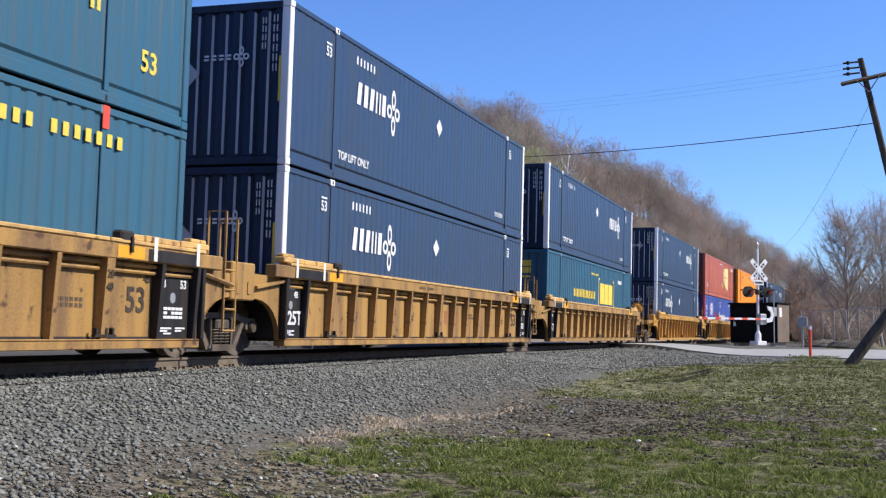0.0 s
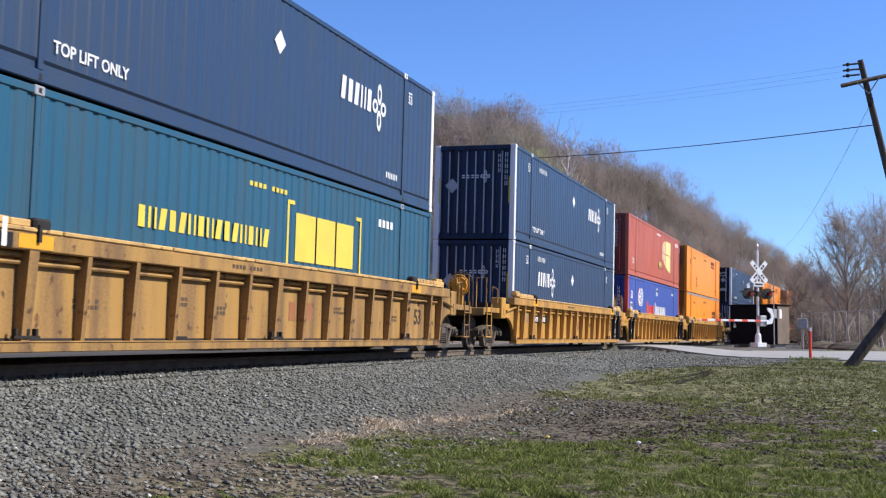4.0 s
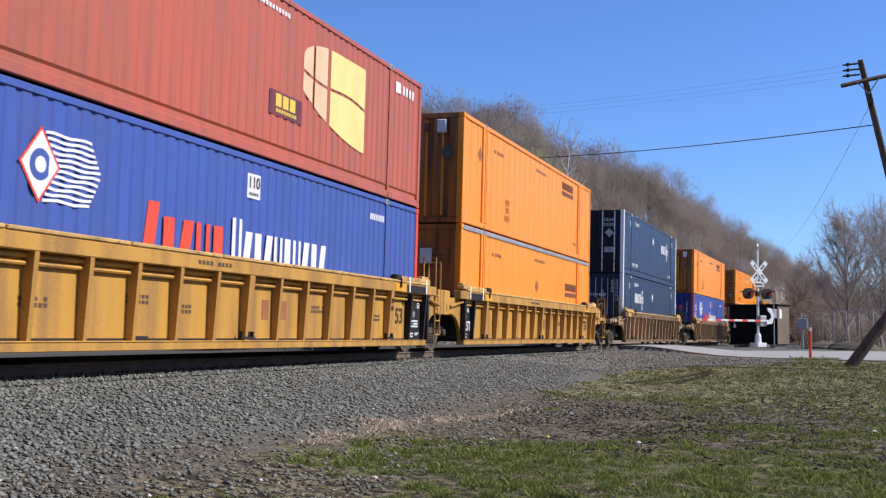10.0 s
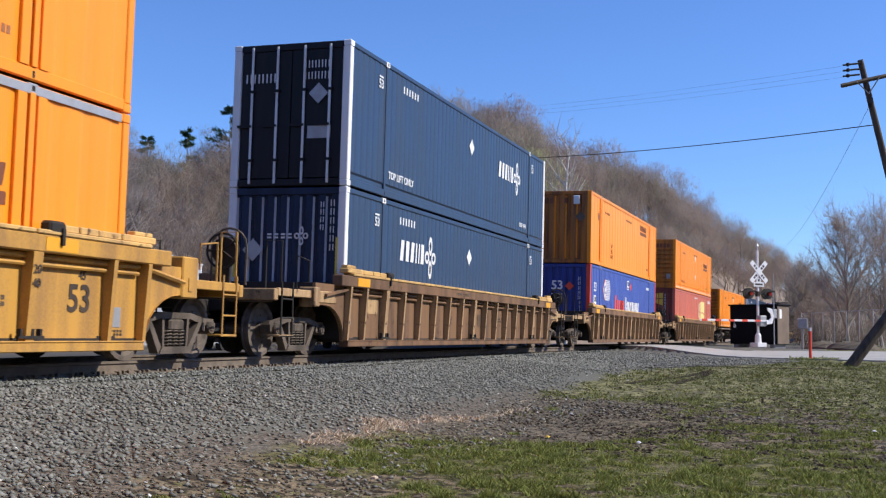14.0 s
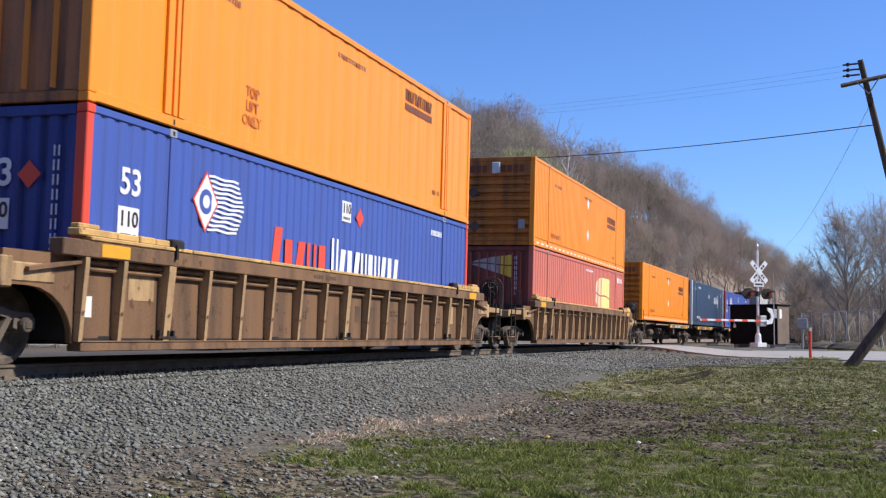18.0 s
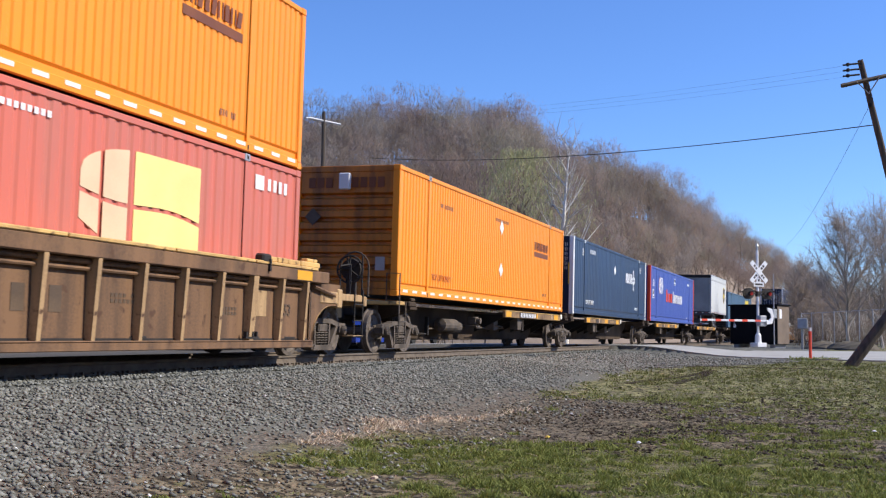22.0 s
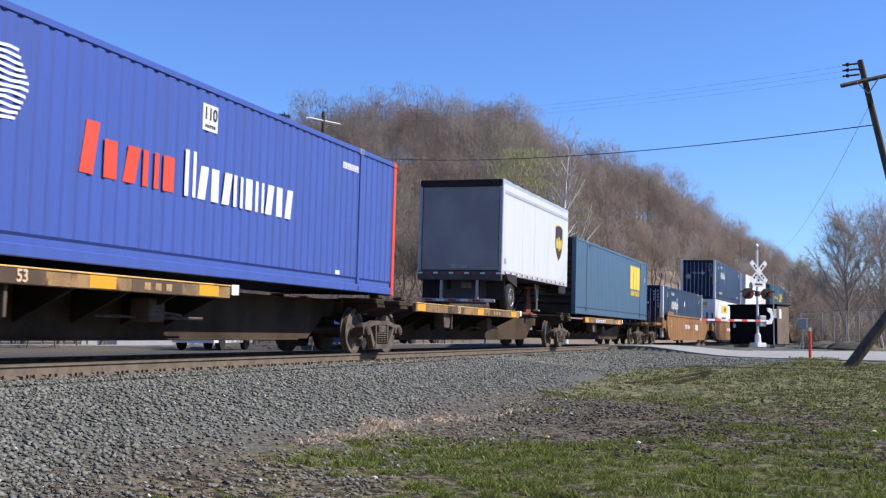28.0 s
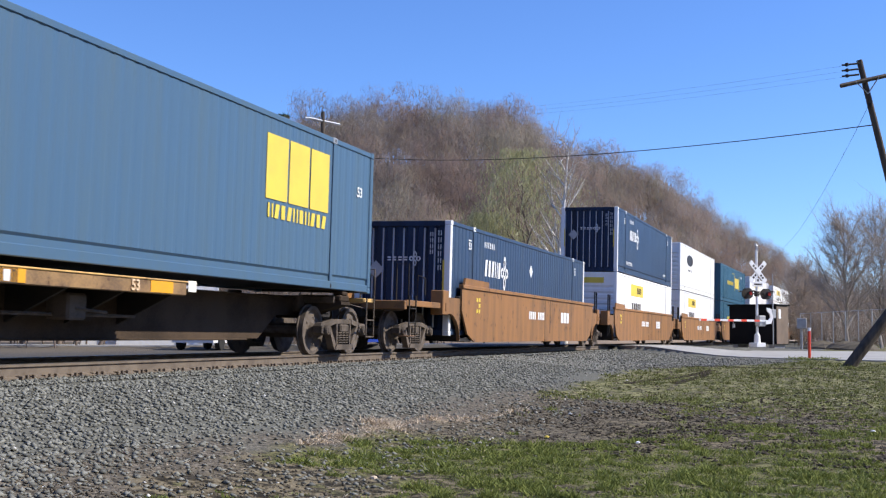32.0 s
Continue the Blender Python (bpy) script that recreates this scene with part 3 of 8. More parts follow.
ballast = new("ballast_stones", big_mesh("ballast_stones", V, T, stone_mat))
tagged(ballast, "loose angular grey ballast stones along the track", "gravel", kind="stuff")


V, T = scatter_stones(260, (5, 40), (-6.4, -1.2), (0.014, 0.034))
tagged(new("pale_stones", big_mesh("pale_stones", V, T, pale_stone)), "scattered whitish stones and scraps on the ballast", "gravel", kind="stuff")


LATTICE = np.random.default_rng(77).random((256, 256))


def value_noise(x, y, k):
    """Soft random field with k cells to the metre."""
    u, v = np.asarray(x, float) * k + 400, np.asarray(y, float) * k + 400
    i, j = np.floor(u).astype(int), np.floor(v).astype(int)
    a, b = u - i, v - j
    a, b = a * a * (3 - 2 * a), b * b * (3 - 2 * b)
    g = lambda p, q: LATTICE[p % 256, q % 256]
    return (g(i, j) * (1 - a) + g(i + 1, j) * a) * (1 - b) + (g(i, j + 1) * (1 - a) + g(i + 1, j + 1) * a) * b


def blades(n, xr, yr, hgt, keep, lean=0.5, width=0.006, seed=1):
    rng = np.random.default_rng(seed)
    x = xr[0] + (xr[1] - xr[0]) * rng.random(n) ** 1.6
    y = rng.uniform(yr[0], yr[1], n)
    v = lateral(x, y)
    ok = keep(x, y, v, rng)
    x, y, n = x[ok], y[ok], int(ok.sum())
    z = height(x, y)
    h = rng.uniform(hgt[0], hgt[1], n) * (0.3 + 2.6 * value_noise(x, y, 6.0) ** 2.6)
    th = rng.uniform(0, 6.28, n)
    w = width * (1 + x / 14)
    d = np.stack([np.cos(th), np.sin(th), np.zeros(n)], -1)
    tip = np.stack([rng.normal(0, lean, n) * h, rng.normal(0, lean, n) * h, h], -1)
    P = np.stack([x, y, z - 0.005], -1)
    V = np.stack([P - d * w[:, None], P + d * w[:, None], P + tip], 1)
    return V.reshape(-1, 3), np.arange(3 * n).reshape(-1, 3)


def patch(x, y):
    """Where turf is thick: 0 to 1."""
    f = 0.15 + 0.45 * value_noise(x, y, 1.1) + 0.45 * value_noise(x + 31, y, 3.4) + 0.62 * value_noise(x, y + 17, 7.0) - 0.27
    wx = x + 1.6 * (value_noise(x, y + 60, 0.7) - 0.5)
    mud = smooth(12.0, 13.4, wx) * smooth(21.5, 18.0, wx)
    return f - 0.27 * mud * (1 + 1.3 * smooth(-8.4, -7.0, y)) - 0.5 * smooth(9.5, 8.3, wx) * smooth(-7.2, -6.2, y)


def turf_edge(x):
    return -5.3 - 4.2 * smooth(29, 39, x) + 0.15 * np.sin(x * 1.7) + 0.12 * np.sin(x * 4.1)


def on_lawn(x, y, v, rng):
    return (rng.random(len(x)) < smooth(0.30, 0.50, patch(x, y)) * (1 - 0.85 * smooth(14.5, 19.5, x))) & (v < turf_edge(x)) & (road_mask(x, y) < 0.02)


def on_thin_turf(x, y, v, rng):
    return (rng.random(len(x)) < smooth(13.0, 22.0, x) * smooth(0.22, 0.62, patch(x, y) + 0.10 * smooth(-8.0, -10.5, y))) & (v < turf_edge(x)) & (road_mask(x, y) < 0.02)


V, T = blades(330000, (6, 21), (-12.4, -5.2), (0.010, 0.045), on_lawn, lean=0.8, width=0.0052)
tagged(new("grass", big_mesh("grass", V, T, blade_mat)), "short patchy spring grass with bare soil showing", "grass", kind="stuff")
V, T = blades(150000, (13, 52), (-16, -4.5), (0.010, 0.045), on_thin_turf, lean=0.9, width=0.006, seed=2)
tagged(new("thin_turf", big_mesh("thin_turf", V, T, turf_mat)), "thin olive-brown turf worn short", "grass", kind="stuff")


def on_toe(x, y, v, rng):
    edge = -5.12 - 0.62 * smooth(13.0, 16.0, x) + 0.08 * np.sin(x * 2.1)
    return np.abs(v - edge) < (0.40 * rng.random(len(x)) * smooth(16.5, 12.5, x) + 0.03) * smooth(10.0, 11.2, x) * (0.35 + 0.9 * value_noise(x, y, 2.6))


V, T = blades(52000, (10.0, 17.2), (-6.4, -4.6), (0.02, 0.055), on_toe, lean=1.0, width=0.0036, seed=3)
tagged(new("dry_grass", big_mesh("dry_grass", V, T, straw_mat)), "bleached dry grass along the ballast's edge", "dry grass", kind="stuff")


def by_marker(x, y, v, rng):
    return (x - 40.0) ** 2 / 2.2 + (y + 10.3) ** 2 < rng.random(len(x))


V, T = blades(6000, (38.0, 42.0), (-11.6, -9.0), (0.02, 0.06), by_marker, lean=0.5, width=0.004, seed=6)
V[:, 2] += 0.02
tagged(new("grass_tuft", big_mesh("grass_tuft", V, T, blade_mat)), "tuft of taller grass round the marker post", "grass", kind="stuff")


def sparse(x, y, v, rng):
    return (v < turf_edge(x) + 0.3) & (rng.random(len(x)) < 0.5)


V, T = blades(5200, (6.5, 30), (-12, -4.6), (0.004, 0.02), sparse, lean=3.0, width=0.006, seed=4)
tagged(new("dead_stalks", big_mesh("dead_stalks", V, T, straw_mat)), "scattered pale dead stalks and leaf scraps", "dead leaves", kind="stuff")


def in_mud(x, y, v, rng):
    wx = x + 1.6 * (value_noise(x, y + 60, 0.7) - 0.5)
    zone = smooth(12.0, 13.4, wx) * smooth(22.5, 18.5, wx) * smooth(-5.2, -5.7, y) + 1.0 * smooth(10.2, 8.6, wx) * smooth(-4.0, -4.9, y)
    return rng.random(len(x)) < zone * (0.15 + 0.85 * smooth(0.5, 0.2, patch(x, y)))


V, T = scatter_stones(26000, (6.5, 24), (-11.0, -4.4), (0.006, 0.022), in_mud)
tagged(new("soil_crumbs", big_mesh("soil_crumbs", V, T, crumb_mat)), "dark churned clods of soil in worn turf", "soil", kind="stuff")

def clods(x, y, v, rng):
    wx = x + 1.6 * (value_noise(x, y + 60, 0.7) - 0.5)
    zone = smooth(10.6, 12.4, wx) * smooth(24.0, 18.5, wx) + 0.2 * smooth(18.0, 24.0, x) * smooth(36.0, 30.0, x)
    return (rng.random(len(x)) < zone * smooth(0.36, 0.56, value_noise(x + 9, y, 1.6))) & (v < turf_edge(x))


V, T = scatter_stones(42000, (8, 36), (-15.0, -5.4), (0.012, 0.042), clods)
V[:, 2] -= 0.006
tagged(new("soil_clods", big_mesh("soil_clods", V, T, clod_mat)), "dark damp clods kicked up through the turf", "soil", kind="stuff")

# the first two join into one line from the pole's brace; then two ruts
SOIL_LINES = ((33.4, -11.2, 33.2, -7.2), (33.2, -7.2, 30.8, -5.1), (31.0, -7.6, 24.6, -6.3), (30.6, -7.6, 24.9, -7.3))


def on_soil_lines(x, y, v, rng):
    near = np.full(len(x), 9.0)
    for x0, y0, x1, y1 in SOIL_LINES:
        f = np.clip(((x - x0) * (x1 - x0) + (y - y0) * (y1 - y0)) / ((x1 - x0) ** 2 + (y1 - y0) ** 2), 0, 1)
        near = np.minimum(near, np.hypot(x - x0 - f * (x1 - x0), y - y0 - f * (y1 - y0)))
    return near < 0.07 + 0.05 * rng.random(len(x))


V, T = scatter_stones(90000, (24, 34), (-11.6, -4.6), (0.012, 0.03), on_soil_lines)
tagged(new("wheel_ruts", big_mesh("wheel_ruts", V, T, clod_mat)), "dark soil thrown up along wheel ruts in the turf", "soil", kind="stuff")

# ---- trees and the wooded hill ----
def tree_arrays(seed, h, spread, limbs, twigs, twig_len, twig_w, trunk_r, low=0.3, up=0.55):
    """A bare tree: wood (trunk and limbs as tapered three- to five-sided bars) and a cloud of fine twigs, as arrays."""
    rng = np.random.default_rng(seed)
    V, T, tips = [], [], []
    k = 0

    def bar(p, q, r0, r1, sides=4):
        nonlocal k
        d = (q - p) / (np.linalg.norm(q - p) + 1e-9)
        a = np.cross(d, (0.3, 0.2, 1.0) if abs(d[2]) < 0.9 else (1, 0, 0))
        a /= np.linalg.norm(a)
        c = np.cross(d, a)
        th = np.arange(sides) * 2 * np.pi / sides
        ring = np.cos(th)[:, None] * a + np.sin(th)[:, None] * c
        V.append(np.concatenate([p + ring * r0, q + ring * r1]))
        i = np.arange(sides)
        j = (i + 1) % sides
        T.append(np.concatenate([np.stack([i, j, i + sides], -1), np.stack([j, j + sides, i + sides], -1)]) + k)
        k += 2 * sides

    p = np.zeros(3)
    pts = [p]
    n = 6
    for i in range(n):
        q = np.array([rng.normal(0, 0.02 * h), rng.normal(0, 0.02 * h), h * 0.86 * (i + 1) / n])
        bar(pts[-1], q, trunk_r * (1 - 0.15 * i), trunk_r * (1 - 0.15 * (i + 1)), 5)
        pts.append(q)
    for i in range(limbs):
        f = low + (1 - low) * (i + rng.random()) / limbs
        a = min(int(f * n), n - 1)
        base = pts[a] + (pts[a + 1] - pts[a]) * (f * n - a if f < 1 else 1)
        th = i * 2.4 + rng.normal(0, 0.4)
        ln = spread * (1.15 - 0.75 * f) * rng.uniform(0.7, 1.2)
        d = np.array([np.cos(th), np.sin(th), up + 0.45 * rng.random() + 0.55 * f])
        d /= np.linalg.norm(d)
        r0 = trunk_r * (1.0 - 0.8 * f) * 0.5 + 0.01
        mid = base + d * ln * 0.5
        end = mid + (d + np.array([0, 0, 0.25]) + rng.normal(0, 0.25, 3)) * ln * 0.5
        bar(base, mid, r0, r0 * 0.6, 3)
        bar(mid, end, r0 * 0.6, r0 * 0.2, 3)
        for j in range(3):
            s = base + (mid - base) * rng.uniform(0.3, 1) if j else mid
            e = s + (d + rng.normal(0, 0.55, 3)) * ln * rng.uniform(0.3, 0.55)
            bar(s, e, r0 * 0.4, r0 * 0.12, 3)
            tips += [(s, e)]
        tips += [(mid, end), (base, mid)]
    tips.append((pts[-2], pts[-1] + np.array([0, 0, h * 0.12])))
    S = np.array([a for a, b in tips])
    E = np.array([b for a, b in tips])
    i = rng.integers(0, len(tips), twigs)
    f = rng.uniform(0.25, 1.05, twigs)[:, None]
    o = S[i] + (E[i] - S[i]) * f
    d = (E[i] - S[i])
    d /= np.linalg.norm(d, axis=1)[:, None] + 1e-9
    d = d * 0.55 + rng.normal(0, 0.6, (twigs, 3)) + np.array([0, 0, 0.12])
    ln = twig_len * rng.uniform(0.5, 1.3, twigs)[:, None]
    w = np.cross(d, rng.normal(0, 1, (twigs, 3)))
    w /= np.linalg.norm(w, axis=1)[:, None] + 1e-9
    TV = np.stack([o - w * twig_w, o + w * twig_w, o + d * ln], 1).reshape(-1, 3)
    return (np.concatenate(V), np.concatenate(T)), (TV, np.arange(3 * twigs).reshape(-1, 3))


def place(lot, x, y, z, s=1.0, turn=0.0):
    v, t = lot
    c, n = math.cos(turn), math.sin(turn)
    return np.stack([(v[:, 0] * c - v[:, 1] * n) * s + x, (v[:, 0] * n + v[:, 1] * c) * s + y, v[:, 2] * s + z], -1), t


# The ridge, by bearing from the viewpoint: (degrees from the track towards the hill, distance to the crest, crest height).
# past 100 degrees the crest is unseen, added to block low sky light
RIDGE = ((-14, 430, 2), (-12, 430, 1), (-2.2, 420, 3), (-0.7, 400, 10.5), (0.33, 385, 15.5), (1.66, 360, 19.5), (3.0, 335, 21.5), (4.4, 310, 25), (5.75, 285, 26.5), (7.4, 260, 28), (9.7, 235, 27), (12.2, 215, 27.5), (13.5, 205, 31), (15.3, 200, 31.2), (18.5, 205, 31.9), (21.7, 210, 33.2), (24.8, 218, 32), (26.6, 225, 30), (28.9, 230, 27), (33, 232, 26), (39, 235, 25), (50, 235, 24), (80, 235, 24), (100, 230, 26), (150, 215, 40), (180, 200, 50), (230, 210, 50), (280, 260, 48), (320, 330, 36), (340, 400, 16), (346, 430, 2))
RA, RD, RH = (np.array(c, float) for c in zip(*RIDGE))


def hill_height(x, y):
    dx, dy = x - EYE.x, y - EYE.y
    a = (np.degrees(np.arctan2(dy, dx)) + 14) % 360 - 14
    d = np.hypot(dx, dy)
    D, H = np.interp(a, RA, RD), np.interp(a, RA, RH)
    foot = np.maximum(D * 0.42, 70)
    f = np.clip((d - foot) / (D - foot), 0, 1.6)
    up = np.where(f < 1, f * f * (3 - 2 * f) * 0.55 + f * 0.45, 1 - 0.35 * (f - 1))
    return -0.8 + (H + 0.8) * up + 0.6 * np.sin(x * 0.07) * np.sin(y * 0.09) * np.minimum(f, 1)


hill_mat = material("leaf_litter", (0.24, 0.185, 0.14), (0.16, 0.125, 0.097), rough=1.0, grain=3, blotch=0.12, bump=0.3, mix=0.8)
na, nd = 260, 34
A = np.radians(np.linspace(-13.9, 345.9, na))
Fd = np.linspace(0.40, 1.6, nd)
DD = np.interp(np.degrees(A), RA, RD)
X = EYE.x + np.cos(A)[:, None] * DD[:, None] * Fd
Y = EYE.y + np.sin(A)[:, None] * DD[:, None] * Fd
V = np.stack([X, Y, hill_height(X, Y)], -1).reshape(-1, 3)
i, j = np.meshgrid(np.arange(na - 1), np.arange(nd - 1), indexing="ij")
a = (i * nd + j).ravel()
T = np.concatenate([np.stack([a, a + nd, a + 1], -1), np.stack([a + 1, a + nd, a + nd + 1], -1)])
tagged(new("hill", big_mesh("hill", V, T, hill_mat, True)), "wooded hillside brown with last year's leaves", "hill", kind="structure")

def crown_cloud(seed, h, n, twig_len, twig_w):
    """A round leafless crown: short twigs gathered in lobes, as arrays."""
    rng = np.random.default_rng(seed)
    k = 11
    th = np.arange(k) * 2.4 + rng.normal(0, 0.3, k)
    up = rng.uniform(-0.75, 0.9, k)
    ring = np.sqrt(1 - np.clip(up, -0.9, 0.9) ** 2)
    C = np.stack([np.cos(th) * ring * 0.21 * h, np.sin(th) * ring * 0.21 * h, 0.60 * h + up * 0.24 * h], -1)
    R = rng.uniform(0.11, 0.17, k) * h
    i = rng.integers(0, k, n)
    d = rng.normal(0, 1, (n, 3)) + np.array([0, 0, 0.35])
    d /= np.linalg.norm(d, axis=1)[:, None]
    o = C[i] + d * (R[i] * rng.random(n) ** 0.36)[:, None]
    out = o - np.array([0, 0, 0.52 * h])
    out = out / np.linalg.norm(out, axis=1)[:, None] + 0.9 * (o - C[i]) / R[i][:, None] + rng.normal(0, 0.22, (n, 3))
    out /= np.linalg.norm(out, axis=1)[:, None]
    d = rng.normal(0, 0.5, (n, 3)) + 0.5 * out + np.array([0, 0, 1.0])
    d -= 0.8 * out * (d * out).sum(1)[:, None]    # sprays rise along the crown's skin
    d /= np.linalg.norm(d, axis=1)[:, None]
    w = np.cross(out, d)
    ln = twig_len * rng.uniform(0.5, 1.3, n)[:, None]
    return np.stack([o - w * twig_w, o + w * twig_w, o + d * ln + out * 0.05], 1).reshape(-1, 3), np.arange(3 * n).reshape(-1, 3)


rng = np.random.default_rng(11)
kinds = [(tree_arrays(20 + i, 12.5, 4.2, 6, 4, 1.0, 0.03, 0.12, 0.25, 0.35)[0], crown_cloud(30 + i, 12.5, 960, 0.75, 0.030)) for i in range(6)]
lots, stems = [[] for _ in woods_tones], []
count = 0
while count < 1750:
    a = rng.uniform(-7, 46)
    D = np.interp(a, RA, RD)
    d = D * (0.42 + 0.62 * rng.random() ** 0.75)
    x, y = EYE.x + d * math.cos(math.radians(a)), EYE.y + d * math.sin(math.radians(a))
    if lateral(x, y) < 14 or (8 < a < 18 and d < 118): continue
    w, t = kinds[int(rng.integers(6))]
    s = rng.uniform(0.58, 1.06) * (1.3 if rng.random() < 0.12 else 1.0)
    z = float(hill_height(np.float64(x), np.float64(y))) - 0.3
    tn = rng.uniform(0, 6.28)
    tone = int(rng.integers(len(woods_tones)))
    lots[tone].append(place(t, x, y, z, s, tn))
    stems.append(place(w, x, y, z, s * 0.88, tn))
    count += 1
V, T = join(*stems)
tagged(new("hill_trunks", big_mesh("hill_trunks", V, T, trunk_woods)), "grey trunks and limbs of the hillside trees", "woods", kind="stuff")
for lot, tone, lab in zip(lots, woods_tones, ("leafless grey-brown hardwoods covering the hillside", "pale grey bare crowns on the hillside", "reddish-brown budding crowns on the hillside", "dark bare crowns on the hillside", "olive-brown crowns on the hillside", "pinkish budding crowns on the hillside")):
    V, T = join(*lot)
    tagged(new("hill_woods", big_mesh("hill_woods", V, T, tone)), lab, "woods", kind="stuff")


def bare_tree(label, x, y, h, seed, spread, limbs=22, twigs=2600, r=0.2, mat=bark, tw=0.018, tl=1.1, low=0.25, z=None, up=0.55, group=""):
    z = float(height(x, y)) - 0.05 if z is None else z
    t = thing("tree", label, "tree", group, pose(x, y, z))
    w, c = tree_arrays(seed, h, spread, limbs, twigs, tl, tw, r, low, up)
    part("trunk", big_mesh("trunk", *w, mat), mat, t)
    part("crown", big_mesh("crown", *c, twig_mat), twig_mat, t, "fine leafless twigs")
    return t


def willow(x, y, z, h, seed):
    t = thing("tree", "tall willow in pale yellow-green spring leaf", "tree", "", pose(x, y, z))
    w, c = tree_arrays(seed, h, h * 0.36, 26, 4, 1, 0.02, 0.25, 0.2)
    part("trunk", big_mesh("trunk", *w, bark), bark, t)
    rng = np.random.default_rng(seed)
    n = 8500
    f = rng.random(n) ** 0.8
    th = rng.uniform(0, 6.28, n)
    rad = h * 0.40 * np.sin(np.pi * np.clip(f * 0.62 + 0.30, 0, 1)) * rng.random(n) ** 0.4 * (1 + 0.35 * np.sin(3 * th + 7 * f) + 0.2 * np.sin(7 * th - 11 * f))
    o = np.stack([np.cos(th) * rad, np.sin(th) * rad, h * (0.18 + 0.86 * f)], -1)
    d = rng.normal(0, 0.3, (n, 3)) + np.array([0, 0, -0.8])
    wd = np.cross(d, rng.normal(0, 1, (n, 3)))
    wd /= np.linalg.norm(wd, axis=1)[:, None]
    V = np.stack([o - wd * 0.036, o + wd * 0.036, o + d * rng.uniform(0.3, 0.7, n)[:, None]], 1).reshape(-1, 3)
    part("crown", big_mesh("crown", V, np.arange(3 * n).reshape(-1, 3), willow_mat), willow_mat, t, "thin pale green leaves")


def pine(x, y, z, h, seed):
    t = thing("tree", "dark green pine standing above bare woods", "tree", "pines on the ridge", pose(x, y, z))
    part("trunk", Mesh().tube([(0, 0, 0), (0, 0, h * 0.5), (0.1, 0, h)], 0.25, 6, 0.04), bark, t)
    rng = np.random.default_rng(seed)
    n = 4200
    limb = rng.integers(0, 34, n)
    tier = np.random.default_rng(seed + 1).random(34)[limb]
    th = np.random.default_rng(seed + 2).random(34)[limb] * 6.28 + rng.normal(0, 0.22, n)
    reach = h * 0.30 * (1.08 - tier) ** 0.7 * np.random.default_rng(seed + 3).uniform(0.45, 1.1, 34)[limb]
    rad = reach * rng.random(n) ** 0.6
    o = np.stack([np.cos(th) * rad, np.sin(th) * rad, h * (0.30 + 0.70 * tier) + rad * 0.22 + rng.normal(0, 0.16, n)], -1)
    d = rng.normal(0, 0.5, (n, 3)) + np.stack([np.cos(th), np.sin(th), 0.3 + 0 * th], -1)
    wd = np.cross(d, rng.normal(0, 1, (n, 3)))
    wd /= np.linalg.norm(wd, axis=1)[:, None]
    V = np.stack([o - wd * 0.09, o + wd * 0.09, o + d * 0.5], 1).reshape(-1, 3)
    part("crown", big_mesh("crown", V, np.arange(3 * n).reshape(-1, 3), pine_mat), pine_mat, t, "dense needle tufts")


def spot(bearing, dist):
    """A place by bearing from the track's line and distance from the viewpoint."""
    return EYE.x + dist * math.cos(radians(bearing)), EYE.y + dist * math.sin(radians(bearing))


# nearer trees on the far side, left of the hill
for b, d, h, sp, seed in ((40.0, 62, 15.0, 5.2, 51), (38.2, 58, 14.6, 5.0, 52), (36.6, 66, 16.0, 5.2, 53), (35.2, 72, 13.0, 4.6, 54), (33.2, 80, 11.0, 4.0, 56), (42.5, 60, 16.0, 5.5, 57)):
    x, y = spot(b, d)
    bare_tree("tall leafless tree at the foot of the hill", x, y, h, seed, sp, twigs=3600, r=0.17, group="trees behind the line", tw=0.014)
x, y = spot(34.7, 52)
bare_tree("slender leafless tree with upright pale stems", x, y, 11.8, 55, 2.4, limbs=16, twigs=700, r=0.10, up=1.6, tw=0.01, low=0.12)
x, y = spot(11.45, 82)
bare_tree("pale-barked sycamore with bare white limbs", x, y, 16.8, 64, 4.2, limbs=20, twigs=900, r=0.31, mat=bark_white, low=0.3, up=0.8)
x, y = spot(13.6, 96)
willow(x, y, -0.5, 16.4, 62)
x, y = spot(15.4, 100)
willow(x, y, -0.5, 11.5, 64)
for b, d, h, seed in ((32.75, 230, 15, 71), (30.8, 230, 16, 72), (28.7, 214, 19, 73), (25.9, 220, 13, 74)):
    x, y = spot(b, d)
    pine(x, y, float(hill_height(np.float64(x), np.float64(y))) - 1, h, seed)
# by the road beyond the crossing
for b, d, h, sp, seed in ((-2.3, 88, 10.2, 5.0, 81), (-3.8, 92, 10.8, 5.2, 82), (-5.2, 84, 9.6, 4.6, 83), (-0.2, 125, 9.0, 4.0, 84), (-1.0, 150, 9.0, 4.4, 85)):
    x, y = spot(b, d)
    bare_tree("spreading leafless tree beyond the road", x, y, h, seed, sp, limbs=44, twigs=9000, r=0.15, low=0.14, group="trees by the road", mat=bark_grey, tw=0.008, tl=0.75, up=0.95)

